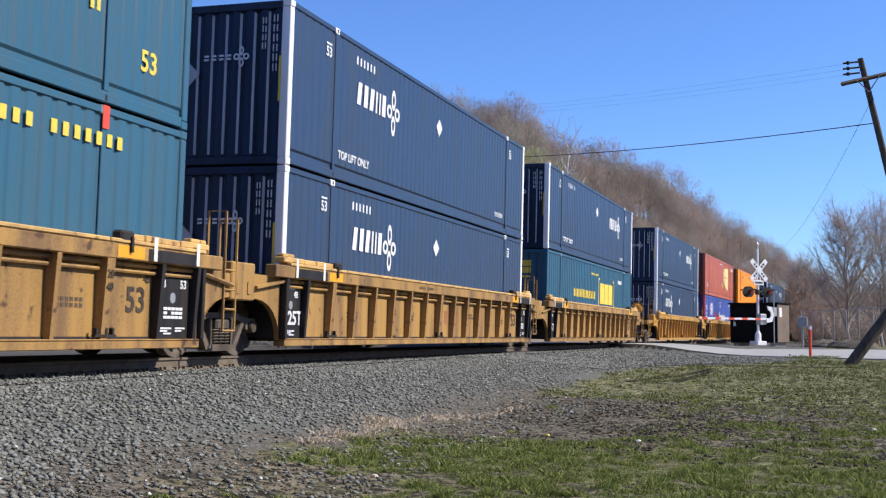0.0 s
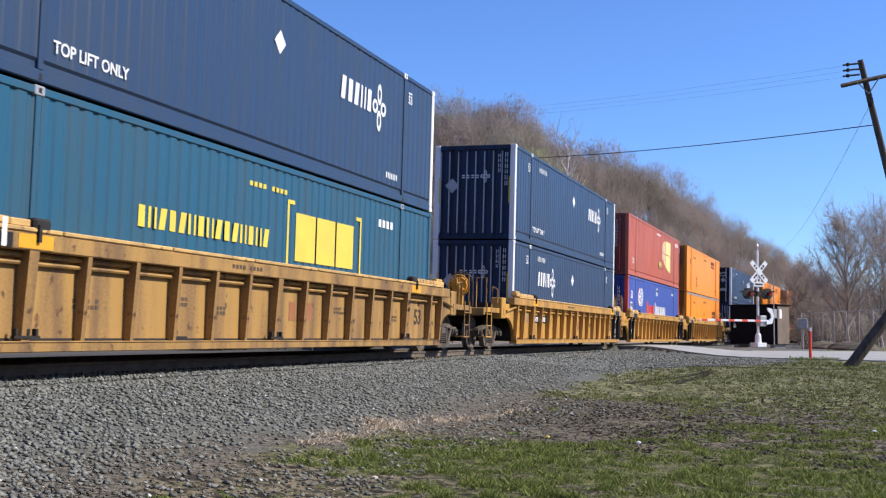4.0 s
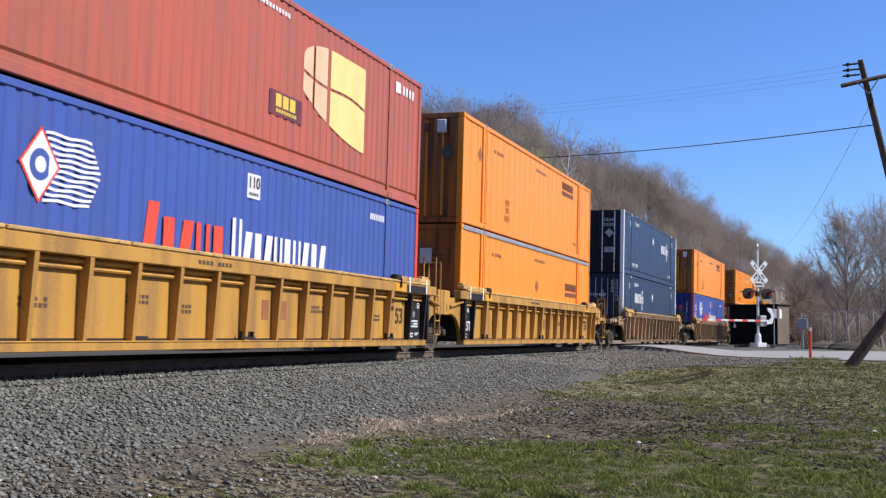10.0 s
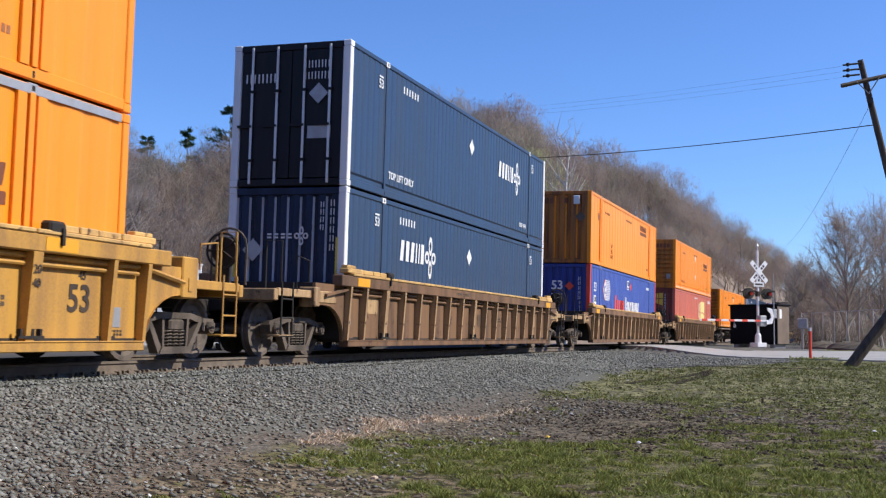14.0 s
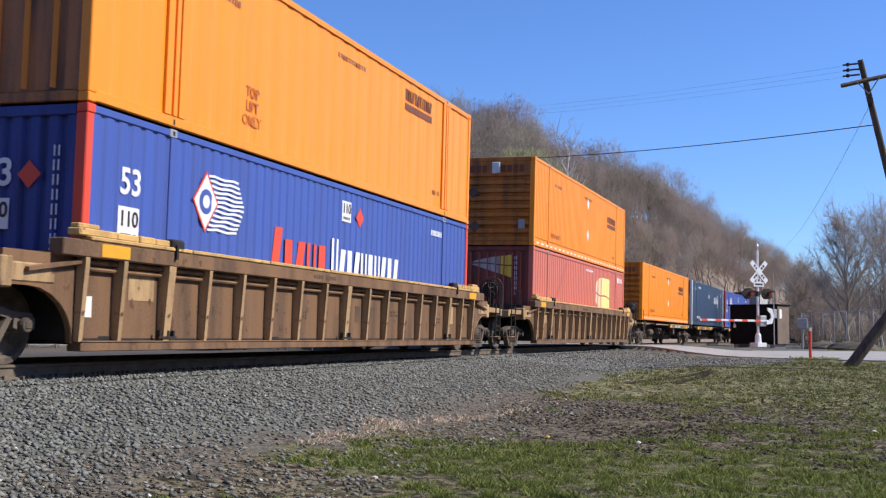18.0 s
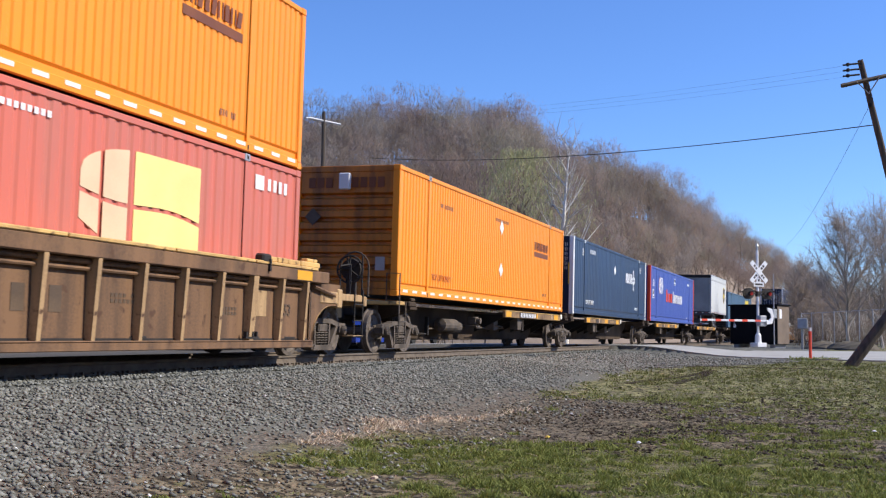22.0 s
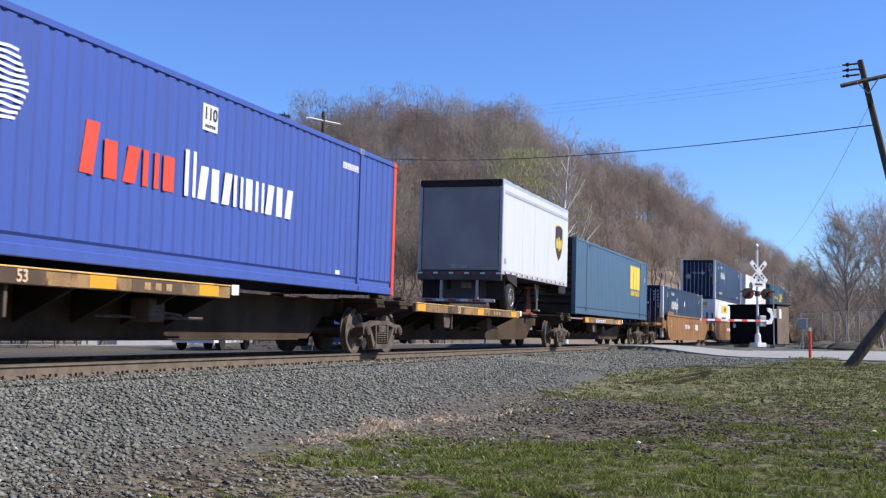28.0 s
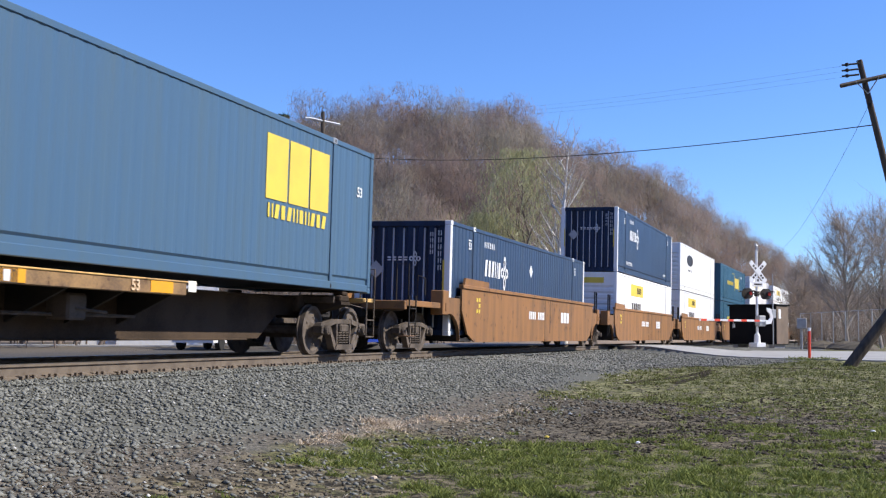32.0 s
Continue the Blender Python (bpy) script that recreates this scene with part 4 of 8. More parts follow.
# brush along the foot of the hill and beside the curve of the line
brush = [tree_arrays(90 + i, 3.4, 1.9, 9, 260, 0.8, 0.018, 0.035, 0.05) for i in range(4)]
lots = []
for i in range(520):
    if i < 240:
        b = rng.uniform(14, 46)
        x, y = spot(b, rng.uniform(46, 80) * (1.0 if b > 24 else 1.5))
    elif i < 330:
        x, y = spot(rng.uniform(-6, 0.2), rng.uniform(96, 150))
    else:
        s = rng.uniform(118, 240)
        m = line(s, rng.uniform(-13, -4.2)).translation
        x, y = m.x, m.y
    if -4 < lateral(x, y) < 9 or (i < 240 and 27.6 < b < 34 and x < 66): continue
    w, t = brush[int(rng.integers(4))]
    s, tn = rng.uniform(0.5, 1.35), rng.uniform(0, 6.28)
    if i >= 330: s *= 1.5
    z = float(height(x, y))
    lots += [place(w, x, y, z, s, tn), place(t, x, y, z, s, tn)]
V, T = join(*lots)
tagged(new("brush", big_mesh("brush", V, T, wood_woods)), "tangled leafless brush and saplings", "brush", kind="stuff")

# ---- containers ----
CL, CW, CH = 16.15, 2.59, 2.90
FACE = -CW / 2                       # the side towards the camera
POST = CL / 2 - 6.096                # the lifting posts stand 40 feet apart
cache = {}


def wave(x0, x1, z0, z1, y, deep, pitch, thick, across=False):
    """A corrugated sheet whose outer faces lie at y; ribs run upright, or lengthwise for across."""
    m = Mesh()
    a0, a1 = (z0, z1) if across else (x0, x1)
    n = max(1, round((a1 - a0) / pitch))
    p = (a1 - a0) / n
    prof = []
    for i in range(n):
        b = a0 + i * p
        prof += [(b, y), (b + p * 0.50, y), (b + p * 0.64, y + deep), (b + p * 0.86, y + deep)]
    prof.append((a1, y))
    k = len(prof)
    for lo in ((x0, x1) if across else (z0, z1)):
        m.v += [((lo, q, a) if across else (a, q, lo)) for a, q in prof]
    m.f = [(i, i + 1, k + i + 1, k + i) for i in range(k - 1)]
    return m


def end_wave(y0, y1, z0, z1, x, deep, pitch, across=False):
    """The same for an end wall facing -x (deep > 0) or +x."""
    m = wave(y0, y1, z0, z1, 0, deep, pitch, 0, across)
    m.v = [(x + b, a, c) for a, b, c in m.v]
    return m


def shared(key, make):
    if key not in cache:
        cache[key] = make()
    return cache[key]


def container(label, paint, end_paint, s, z, trim=None, style="corrugated", front="wall", rods=None, group="containers on the train"):
    """A 53-foot box: sheets, rails, corner and lifting posts, castings, end walls or doors. Local x runs to its rear."""
    t = thing("container", label, "container", group)
    trim = trim or paint
    hx = CL / 2
    P = paint.name

    def put(name, key, make, mat, lab="", loc=None):
        return part(name, shared((name, key, mat.name), lambda: make().data(name, mat)), mat, t, lab, loc)

    pitch, deep = {"corrugated": (0.28, 0.010), "deep": (0.28, 0.020), "fine": (0.19, 0.022), "slight": (0.28, 0.006), "plate": (0.61, 0.012)}[style]
    low = 0.30 if style != "plate" else 0.17
    for side in (1, -1):
        for k, (a, b) in enumerate(((-hx + 0.15, -hx + POST - 0.05), (-hx + POST + 0.07, hx - POST - 0.07), (hx - POST + 0.05, hx - 0.15))):
            put("side_panel", (style, k, side), lambda a=a, b=b: wave(a, b, low, CH - 0.11, side * (FACE + 0.024), side * deep, pitch, 0), paint)
        put("bottom_rail", side, lambda: Mesh().box(-hx + 0.15, hx - 0.15, side * (FACE + 0.004), side * (FACE + 0.07), 0.02, 0.17, 0.012), paint)
        if low > 0.2:
            put("skirt", side, lambda: Mesh().prism([(FACE + 0.045, 0.17), (FACE + 0.045, 0.26), (FACE + 0.014, 0.30), (FACE + 0.07, 0.30), (FACE + 0.07, 0.17)], -hx + 0.15, hx - 0.15, "yz") if side > 0 else Mesh().box(-hx + 0.15, hx - 0.15, -FACE - 0.07, -FACE - 0.02, 0.17, 0.30), paint)
        put("top_rail", side, lambda: Mesh().box(-hx + 0.15, hx - 0.15, side * (FACE + 0.004), side * (FACE + 0.08), CH - 0.11, CH - 0.01, 0.012), paint)
        if style == "plate":
            put("top_trim", side, lambda: Mesh().box(-hx + 0.2, hx - 0.2, side * (FACE - 0.004), side * (FACE + 0.01), CH - 0.13, CH - 0.02, 0.004), galv if z < 1 else paint, "dull metal top rail" if z < 1 else "")
        for e in (-1, 1):
            put("lifting_post", (side, style == "plate"), lambda: Mesh().box(-0.05, 0.05, side * (FACE + (0.006 if style != "plate" else -0.014)), side * (FACE + 0.09), 0.17, CH - 0.11, 0.006), paint, loc=(e * (hx - POST), 0, 0))
            if style == "plate":
                put("post_strip", side, lambda: Mesh().box(-0.26, -0.10, side * (FACE - 0.010), side * (FACE + 0.05), 0.17, CH - 0.13, 0.005).box(0.10, 0.26, side * (FACE - 0.010), side * (FACE + 0.05), 0.17, CH - 0.13, 0.005), paint, loc=(e * (hx - POST), 0, 0))
            put("post_casting", side, lambda: Mesh().box(-0.09, 0.09, side * (FACE - 0.006), side * (FACE + 0.16), CH - 0.12, CH, 0.01), trim if trim is white else galv, loc=(e * (hx - POST), 0, 0))
            if side > 0:
                put("casting_slot", "s", lambda: Mesh().box(-0.028, 0.028, FACE - 0.009, FACE - 0.005, CH - 0.09, CH - 0.03).box(-0.02, 0.02, FACE - 0.001, FACE + 0.005, 0.045, 0.125), dark_steel, loc=(e * (hx - POST), 0, 0))
    for e in (-1, 1):
        for side in (1, -1):
            put("corner_post", (e, side), lambda: Mesh().box(e * hx, e * (hx - 0.15), side * FACE, side * (FACE + 0.17), 0.12, CH - 0.12, 0.015), trim, loc=None)
            for zz in (0, 1):
                put("corner_casting", (e, side, zz), lambda: Mesh().box(e * (hx + 0.004), e * (hx - 0.17), side * (FACE - 0.004), side * (FACE + 0.165), zz * (CH - 0.12), zz * (CH - 0.12) + 0.12, 0.012), trim)
        for zz in (0.01, CH - 0.15):
            put("end_rail", (e, zz), lambda: Mesh().box(e * (hx - 0.004), e * (hx - 0.12), FACE + 0.17, -FACE - 0.17, zz, zz + 0.14, 0.012), end_paint)
        if e == -1 and front == "doors":
            for sd in (-1, 1):
                put("door", sd, lambda: Mesh().box(-hx + 0.03, -hx + 0.09, sd * 0.008, sd * (CW / 2 - 0.175), 0.165, CH - 0.145, 0.012), end_paint)
                for y in (0.3, 0.86):
                    put("lock_rod", (sd, y), lambda: Mesh().tube([(-hx - 0.005, sd * y, 0.06), (-hx - 0.005, sd * y, CH - 0.07)], 0.028, 6), rods or galv, "upright bright lock rod")
                    put("rod_keeper", (sd, y), lambda: Mesh().box(-hx - 0.03, -hx + 0.03, sd * y - 0.06, sd * y + 0.06, 0.5, 0.56).box(-hx - 0.03, -hx + 0.03, sd * y - 0.06, sd * y + 0.06, 1.9, 1.96).box(-hx - 0.035, -hx, sd * y - 0.02, sd * y + 0.3, 1.2, 1.25), end_paint)
        elif e == -1 and front == "flat":
            put("end_wall", "flat", lambda: Mesh().box(-hx + 0.03, -hx + 0.08, FACE + 0.17, -FACE - 0.17, 0.15, CH - 0.15, 0.01), end_paint)
        else:
            ribs = front if e == -1 else "wall"
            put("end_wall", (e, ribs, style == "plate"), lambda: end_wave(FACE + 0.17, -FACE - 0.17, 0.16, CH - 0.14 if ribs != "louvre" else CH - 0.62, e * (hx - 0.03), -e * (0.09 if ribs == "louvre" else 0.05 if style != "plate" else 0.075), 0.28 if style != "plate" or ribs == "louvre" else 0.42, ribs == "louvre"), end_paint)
            worn = {"shaded_navy_paint": navy_edge, "shaded_grimy_orange_paint": orange, "shaded_red_paint": brick_red}.get(end_paint.name)
            if e == -1 and ribs == "wall" and worn:          # rib flanks towards the sun get a painted-on glint
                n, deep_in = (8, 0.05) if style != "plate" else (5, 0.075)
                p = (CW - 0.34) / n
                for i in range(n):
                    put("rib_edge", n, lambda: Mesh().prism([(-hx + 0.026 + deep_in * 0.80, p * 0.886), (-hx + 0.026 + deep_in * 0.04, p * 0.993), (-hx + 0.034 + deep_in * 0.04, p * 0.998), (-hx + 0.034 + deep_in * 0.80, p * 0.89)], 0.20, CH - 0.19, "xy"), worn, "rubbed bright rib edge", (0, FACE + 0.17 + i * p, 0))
            if ribs == "louvre":
                put("header_panel", e, lambda: Mesh().box(e * (hx - 0.03), e * (hx - 0.06), FACE + 0.17, -FACE - 0.17, CH - 0.62, CH - 0.14, 0.008), end_paint)
    put("roof", "r", lambda: Mesh().box(-hx + 0.1, hx - 0.1, FACE + 0.05, -FACE - 0.05, CH - 0.04, CH - 0.015), paint)
    put("floor", "f", lambda: Mesh().box(-hx + 0.1, hx - 0.1, FACE + 0.07, -FACE - 0.07, 0.06, 0.16), dark_steel)
    t["s"], t["z"] = s, z
    return t


def bars(rows, x, z, w, h, mat, parent, y=None, gap=0.35, upright=False, n=6, seed=0, label=""):
    """Writing too small to read, or numbers: plain bars of its size."""
    y = FACE + 0.018 if y is None else y
    r = random.Random(seed * 7 + n)
    step = w / n
    bw, bh = (h, step * (1 - gap)) if upright else (step * (1 - gap), h)
    bar = shared(("bar", round(bw, 4), round(bh, 4), mat.name), lambda: Mesh().plate(0, 0, bw, bh, 0).data("marking", mat))
    for k in range(rows):
        zz = z - (k - (rows - 1) / 2) * h * 1.5
        for i in range(n):
            if upright:
                part("marking", bar, mat, parent, label, (x, y, z + w / 2 - step * (i + 0.5)))
            elif r.random() >= 0.08:
                part("marking", bar, mat, parent, label, (x - w / 2 + step * (i + 0.5), y, zz))


def end_bars(x, y, z, n, cell, mat, parent, across=False):
    """Numbers on an end wall, as plain bars; upright column or across."""
    bar = shared(("end_bar", cell, mat.name), lambda: Mesh().box(-0.008, 0, -cell * 0.30, -cell * 0.16, -cell * 0.46, cell * 0.46).box(-0.008, 0, cell * 0.16, cell * 0.30, -cell * 0.46, cell * 0.46).data("marking", mat))
    for i in range(n):
        yy, zz = (y - cell * 0.9 * i, z) if across else (y, z - cell * 1.25 * i)
        part("marking", bar, mat, parent, "", (x, yy, zz))


def placard(x, z, w, parent, mat=None, label="pale diamond placard", end=None):
    m = Mesh()
    if end is None:
        m.prism([(x, z - w / 2), (x + w / 2, z), (x, z + w / 2), (x - w / 2, z)], FACE + 0.014, FACE + 0.020)
    else:
        m.prism([(end, z - w / 2), (end + w / 2, z), (end, z + w / 2), (end - w / 2, z)], x - 0.012, x - 0.004, "yz")
    return part("placard", m, mat or decal_white, parent, label)


def wordmark(x0, x1, z, h, n, mat, parent, label, first=1.0, lean=0.0, wide=0.8, stroke=0.26):
    """A brand name as plain shapes, one for each letter: upright and slanted oblongs and twin bars in turn."""
    step = (x1 - x0) / n
    y = FACE + 0.014
    for i in range(n):
        hh = h * (first if i == 0 else 1.0)
        a, b, lo, hi = x0 + step * i, x0 + step * (i + wide), z - h / 2, z - h / 2 + hh
        k = (b - a) * stroke
        m = Mesh()

        def bar(p, q, r, t):
            o, u = lean * (r - lo), lean * (t - lo)
            m.prism([(p + o, r), (q + o, r), (q + u, t), (p + u, t)], y, y + 0.006)

        kind = "stbsbt"[(i + n) % 6]
        if n == 3:                  # three heavy blocks
            bar(a, b, lo, hi)
        elif kind == "t":           # a slanted oblong
            m.prism([(a, lo), (b - k, lo), (b, hi), (a + k, hi)], y, y + 0.006)
        elif kind == "s":           # a narrow solid oblong
            bar(a + k * 0.4, b - k * 0.6, lo, hi)
        else:                       # twin bars
            bar(a, a + k * 1.2, lo, hi)
            bar(b - k, b, lo, hi)
        part("wordmark_block", m, mat, parent, label)


def lobes(cx, z, r, y, parent, mat, plane="xz", tall=1.0):
    """A four-lobed emblem."""
    for dx, dz in ((0, 1), (1, 0), (0, -1), (-1, 0)):
        px, pz = cx + dx * r * 0.95, z + dz * r * 1.05 * tall
        rx, rz = (r * 0.5, r * 0.85 * tall) if dz else (r * 0.62, r * 0.62)
        n = 14
        rim = [(math.cos(math.pi * 2 * i / n), math.sin(math.pi * 2 * i / n)) for i in range(n)]
        put = (lambda a, b, c: (a, c, b)) if plane == "xz" else (lambda a, b, c: (c, a, b))
        vs = [put(px + rx * f * c, pz + rz * f * q, d) for f, d in ((1, y), (0.5, y), (0.5, y + 0.006), (1, y + 0.006)) for c, q in rim]
        m = Mesh().add(vs, [(k * n + i, k * n + (i + 1) % n, (k + 1) % 4 * n + (i + 1) % n, (k + 1) % 4 * n + i) for k in range(4) for i in range(n)])
        part("emblem_lobe", m, mat, parent)


def flower_mark(x, z, w, parent):
    """White slanted blocks with a four-lobed emblem."""
    wordmark(x - w / 2, x + w * 0.18, z, w * 0.19, 5, decal_white, parent, "white slanted wordmark block", lean=0.06, wide=0.78)
    lobes(x + w * 0.33, z - w * 0.02, w * 0.10, FACE + 0.014, parent, decal_white, tall=1.1)


def navy_marks(t, mark_x, seed, word=True, dia_x=None):
    hx = CL / 2
    for x, h in ((-hx + 1.66, 0.19), (hx - 1.62, 0.19)):
        lettering("53", h, decal_white, x, 2.36, FACE + 0.018, t)
        part("marking", Mesh().plate(x, 2.52, 0.24, 0.035, FACE + 0.016), decal_white, t)
    bars(1, -hx + 3.45, 2.52, 1.05, 0.16, decal_white, t, n=6, seed=seed, gap=0.62)
    lettering("TOP LIFT ONLY", 0.16, decal_white, -hx + 2.97, 0.50, FACE + 0.016, t)
    bars(1, hx - 2.7, 0.50, 0.8, 0.13, decal_white, t, n=8, seed=seed + 2, gap=0.5)
    if word: flower_mark(mark_x, 1.88, 2.4, t)
    if dia_x is not None: placard(dia_x, 2.06, 0.42, t)


def navy_end_marks(t, placard_on=True):
    x = -CL / 2 + 0.02
    for k in range(4):
        y0 = 0.36 - k * 0.15
        part("wordmark_block", Mesh().box(x - 0.008, x, y0 - 0.045, y0 + 0.045, 1.88, 1.915).box(x - 0.008, x, y0 - 0.045, y0 + 0.045, 1.945, 1.98), decal_white, t, "small white wordmark block")
    lobes(-0.34, 1.93, 0.1, x - 0.008, t, decal_white, "yz")
    end_bars(x, -0.78, 2.55, 4, 0.12, decal_white, t)
    end_bars(x, -1.0, 2.58, 6, 0.14, decal_white, t)
    if placard_on: placard(x, 1.65, 0.46, t, galv, "grey diamond placard holder", end=0.72)
    for y in (1.12, -1.12):
        part("marking", Mesh().box(x - 0.03, x - 0.024, y - 0.022, y + 0.022, 1.1, 1.9), decal_yellow, t, "worn yellow height stripe")


def pacer_marks(t):
    """Red and white wordmark blocks, a striped six-sided emblem, numbers."""
    hx, y = CL / 2, FACE + 0.016
    lettering("53", 0.36, decal_white, -hx + 1.02, 2.0, y, t)
    part("marking", Mesh().plate(-hx + 1.0, 1.45, 0.48, 0.46, y), decal_white, t, "white square plate")
    lettering("110", 0.21, decal_black, -hx + 1.0, 1.51, y - 0.004, t)
    bars(1, -hx + 1.0, 1.30, 0.36, 0.05, decal_black, t, n=6, y=y - 0.004)
    cx, cz = -4.85, 1.98
    for k in range(12):
        zz = cz + 0.40 - k * 0.073
        half = 0.62 - abs(zz - cz) * 0.55
        x0, x1 = cx + 0.02 - abs(zz - cz) * 0.55, cx + 0.30 + half
        m = Mesh()
        for i in range(6):          # each stripe waves a little
            u, w = x0 + (x1 - x0) * i / 6, x0 + (x1 - x0) * (i + 1) / 6
            d0, d1 = 0.012 * math.sin(i * 1.6 + k), 0.012 * math.sin((i + 1) * 1.6 + k)
            m.prism([(u, zz - 0.019 + d0), (w, zz - 0.019 + d1), (w, zz + 0.019 + d1), (u, zz + 0.019 + d0)], y, y + 0.006)
        part("emblem_stripe", m, decal_white, t)
    dia = lambda r: [(cx - 0.28 - 0.8 * r, cz), (cx - 0.28, cz + r), (cx - 0.28 + 0.8 * r, cz), (cx - 0.28, cz - r)]
    part("emblem", Mesh().prism(dia(0.46), y - 0.005, y), decal_red, t, "thin red edge of the diamond")
    part("emblem", Mesh().prism(dia(0.41), y - 0.008, y - 0.005), decal_white, t, "white diamond of the emblem")
    disc = lambda r, a0, a1: [(cx - 0.28 + r * math.cos(a), cz + r * math.sin(a)) for a in [a0 + (a1 - a0) * i / 14 for i in range(15)]]
    part("emblem", Mesh().prism(disc(0.19, 0.6, 5.6), y - 0.012, y - 0.008), royal, t, "blue disc within the diamond")
    part("emblem", Mesh().prism(disc(0.10, 0.0, 6.1), y - 0.016, y - 0.012), decal_white, t, "white dot within the disc")
    wordmark(-2.95, -0.65, 1.40, 0.50, 5, decal_red, t, "tall red wordmark block", first=1.36, wide=0.84, stroke=0.28)
    wordmark(-0.50, 3.1, 1.40, 0.50, 10, decal_white, t, "tall white wordmark block", first=1.36, wide=0.84, stroke=0.28)
    part("marking", Mesh().plate(0.15, 2.40, 0.44, 0.40, y), decal_white, t, "white square plate")
    lettering("110", 0.19, decal_black, 0.15, 2.45, y - 0.004, t)
    bars(1, 0.15, 2.27, 0.32, 0.05, decal_black, t, n=5, y=y - 0.004)
    bars(1, hx - 2.5, 2.45, 0.8, 0.13, decal_white, t, n=8)
    bars(1, hx - 3.0, 0.35, 0.3, 0.08, decal_white, t, n=1)


def pacer_end(t):
    x = -CL / 2 + 0.02
    lettering("53", 0.36, decal_white, 0, 0, 0, t).matrix_basis = pose(x - 0.006, 0.05, 2.02, 90, 0, -90)
    part("marking", Mesh().box(x - 0.008, x, -0.16, 0.28, 1.30, 1.70), decal_white, t, "white square plate")
    lettering("110", 0.2, decal_black, 0, 0, 0, t).matrix_basis = pose(x - 0.013, 0.06, 1.54, 90, 0, -90)
    end_bars(x, -0.85, 2.3, 8, 0.15, decal_white, t)


def folded(y0, y1, lo, hi):
    """Paint on a corrugated end wall between two edges given across it."""
    n = 8
    p = (-2 * FACE - 0.34) / n
    prof = []
    for i in range(n):
        b = FACE + 0.17 + i * p
        prof += [(b, 0.0), (b + p * 0.50, 0.0), (b + p * 0.64, 0.05), (b + p * 0.86, 0.05)]
    prof.append((FACE + 0.17 + n * p, 0.0))
    depth = lambda q: float(np.interp(q, [a for a, c in prof], [c for a, c in prof]))
    cuts = [y0] + [a for a, c in prof if y0 < a < y1] + [y1]
    m = Mesh()
    for q in cuts:
        x = -CL / 2 + 0.03 + depth(q) - 0.004
        m.v += [(x, q, lo(q)), (x, q, hi(q))]
    m.f = [(2 * i, 2 * i + 1, 2 * i + 3, 2 * i + 2) for i in range(len(cuts) - 1)]
    return m


def shield_marks(t):
    """The red box's yellow arched window emblem and small tags."""
    hx, y = CL / 2, FACE + 0.016
    cx = 3.55
    x0, w = cx - 1.72, 2.87
    crown = lambda u: 2.05 + 0.40 * math.sqrt(max(0.0, 1 - (1 - min(u / 0.5, 1.0)) ** 2))
    keel = lambda u: 0.74 + 0.62 * (1 - u) ** 1.6 + 0.3 * max(0.0, 0.25 - u)
    bend = lambda u: 1.80 - 0.20 * u - 0.05 * math.sin(6.28 * u)
    for a, c in ((0.0, 0.14), (0.17, 0.36), (0.41, 1.0)):
        for lo, hi in ((lambda u: bend(u) + 0.03, crown), (keel, lambda u: bend(u) - 0.03)):
            us = [a + (c - a) * i / 8 for i in range(9)]
            edge = [(x0 + w * u, lo(u)) for u in us] + [(x0 + w * u, hi(u)) for u in us[::-1]]
            part("emblem_pane", Mesh().prism(edge, y, y + 0.006), pale_yellow if a > 0.3 else pale_pane, t, "pale yellow pane of the emblem" if a > 0.3 else "bleached narrow pane of the emblem")
    part("marking", Mesh().plate(cx - 2.35, 1.0, 1.25, 0.42, y), red_end, t, "dark tag panel")
    wordmark(cx - 2.75, cx - 1.95, 1.06, 0.22, 3, decal_yellow, t, "small yellow block")
    bars(1, cx - 2.35, 0.88, 0.8, 0.06, decal_yellow, t, n=8, y=y - 0.006)
    lettering("53", 0.28, decal_white, -hx + 1.3, 0.72, y, t)
    bars(1, 0.6, 2.6, 1.3, 0.08, decal_white, t, n=11)
    bars(1, hx - 0.85, 2.5, 0.8, 0.2, decal_white, t, n=4, gap=0.45)
    part("marking", Mesh().plate(hx - 1.5, 2.5, 0.3, 0.24, y), decal_white, t, "white plate")
    # the emblem follows the folds of the end wall
    arch = lambda q: 2.34 + 0.28 * math.sqrt(max(0.0, min(1.0, (0.80 - q) / 1.36)))
    sill = lambda q: 2.30 - 0.42 * max(0.0, min(1.0, (0.80 - q) / 1.36))
    seam = lambda q: 2.31 + 0.04 * math.sin(3 * q)
    for lo, hi, y0, y1, mat, lab in ((lambda q: seam(q) + 0.02, arch, -0.16, 0.80, galv, "faded pane of the emblem"), (sill, lambda q: seam(q) - 0.02, -0.16, 0.80, galv, "faded pane of the emblem"), (lambda q: seam(q) + 0.02, arch, -0.56, -0.19, decal_yellow, "yellow pane of the emblem"), (sill, lambda q: seam(q) - 0.02, -0.56, -0.19, decal_yellow, "yellow pane of the emblem")):
        part("emblem_pane", folded(y0, y1, lo, hi), mat, t, lab)
    end_bars(-hx + 0.025, -0.70, 2.52, 8, 0.13, decal_white, t)
    part("marking", folded(-0.02, 0.32, lambda q: 1.52, lambda q: 1.72), decal_yellow, t, "small yellow tag")
    part("marking", Mesh().box(-hx + 0.012, -hx + 0.02, 0.0, 0.5, 0.6, 0.9), galv, t)


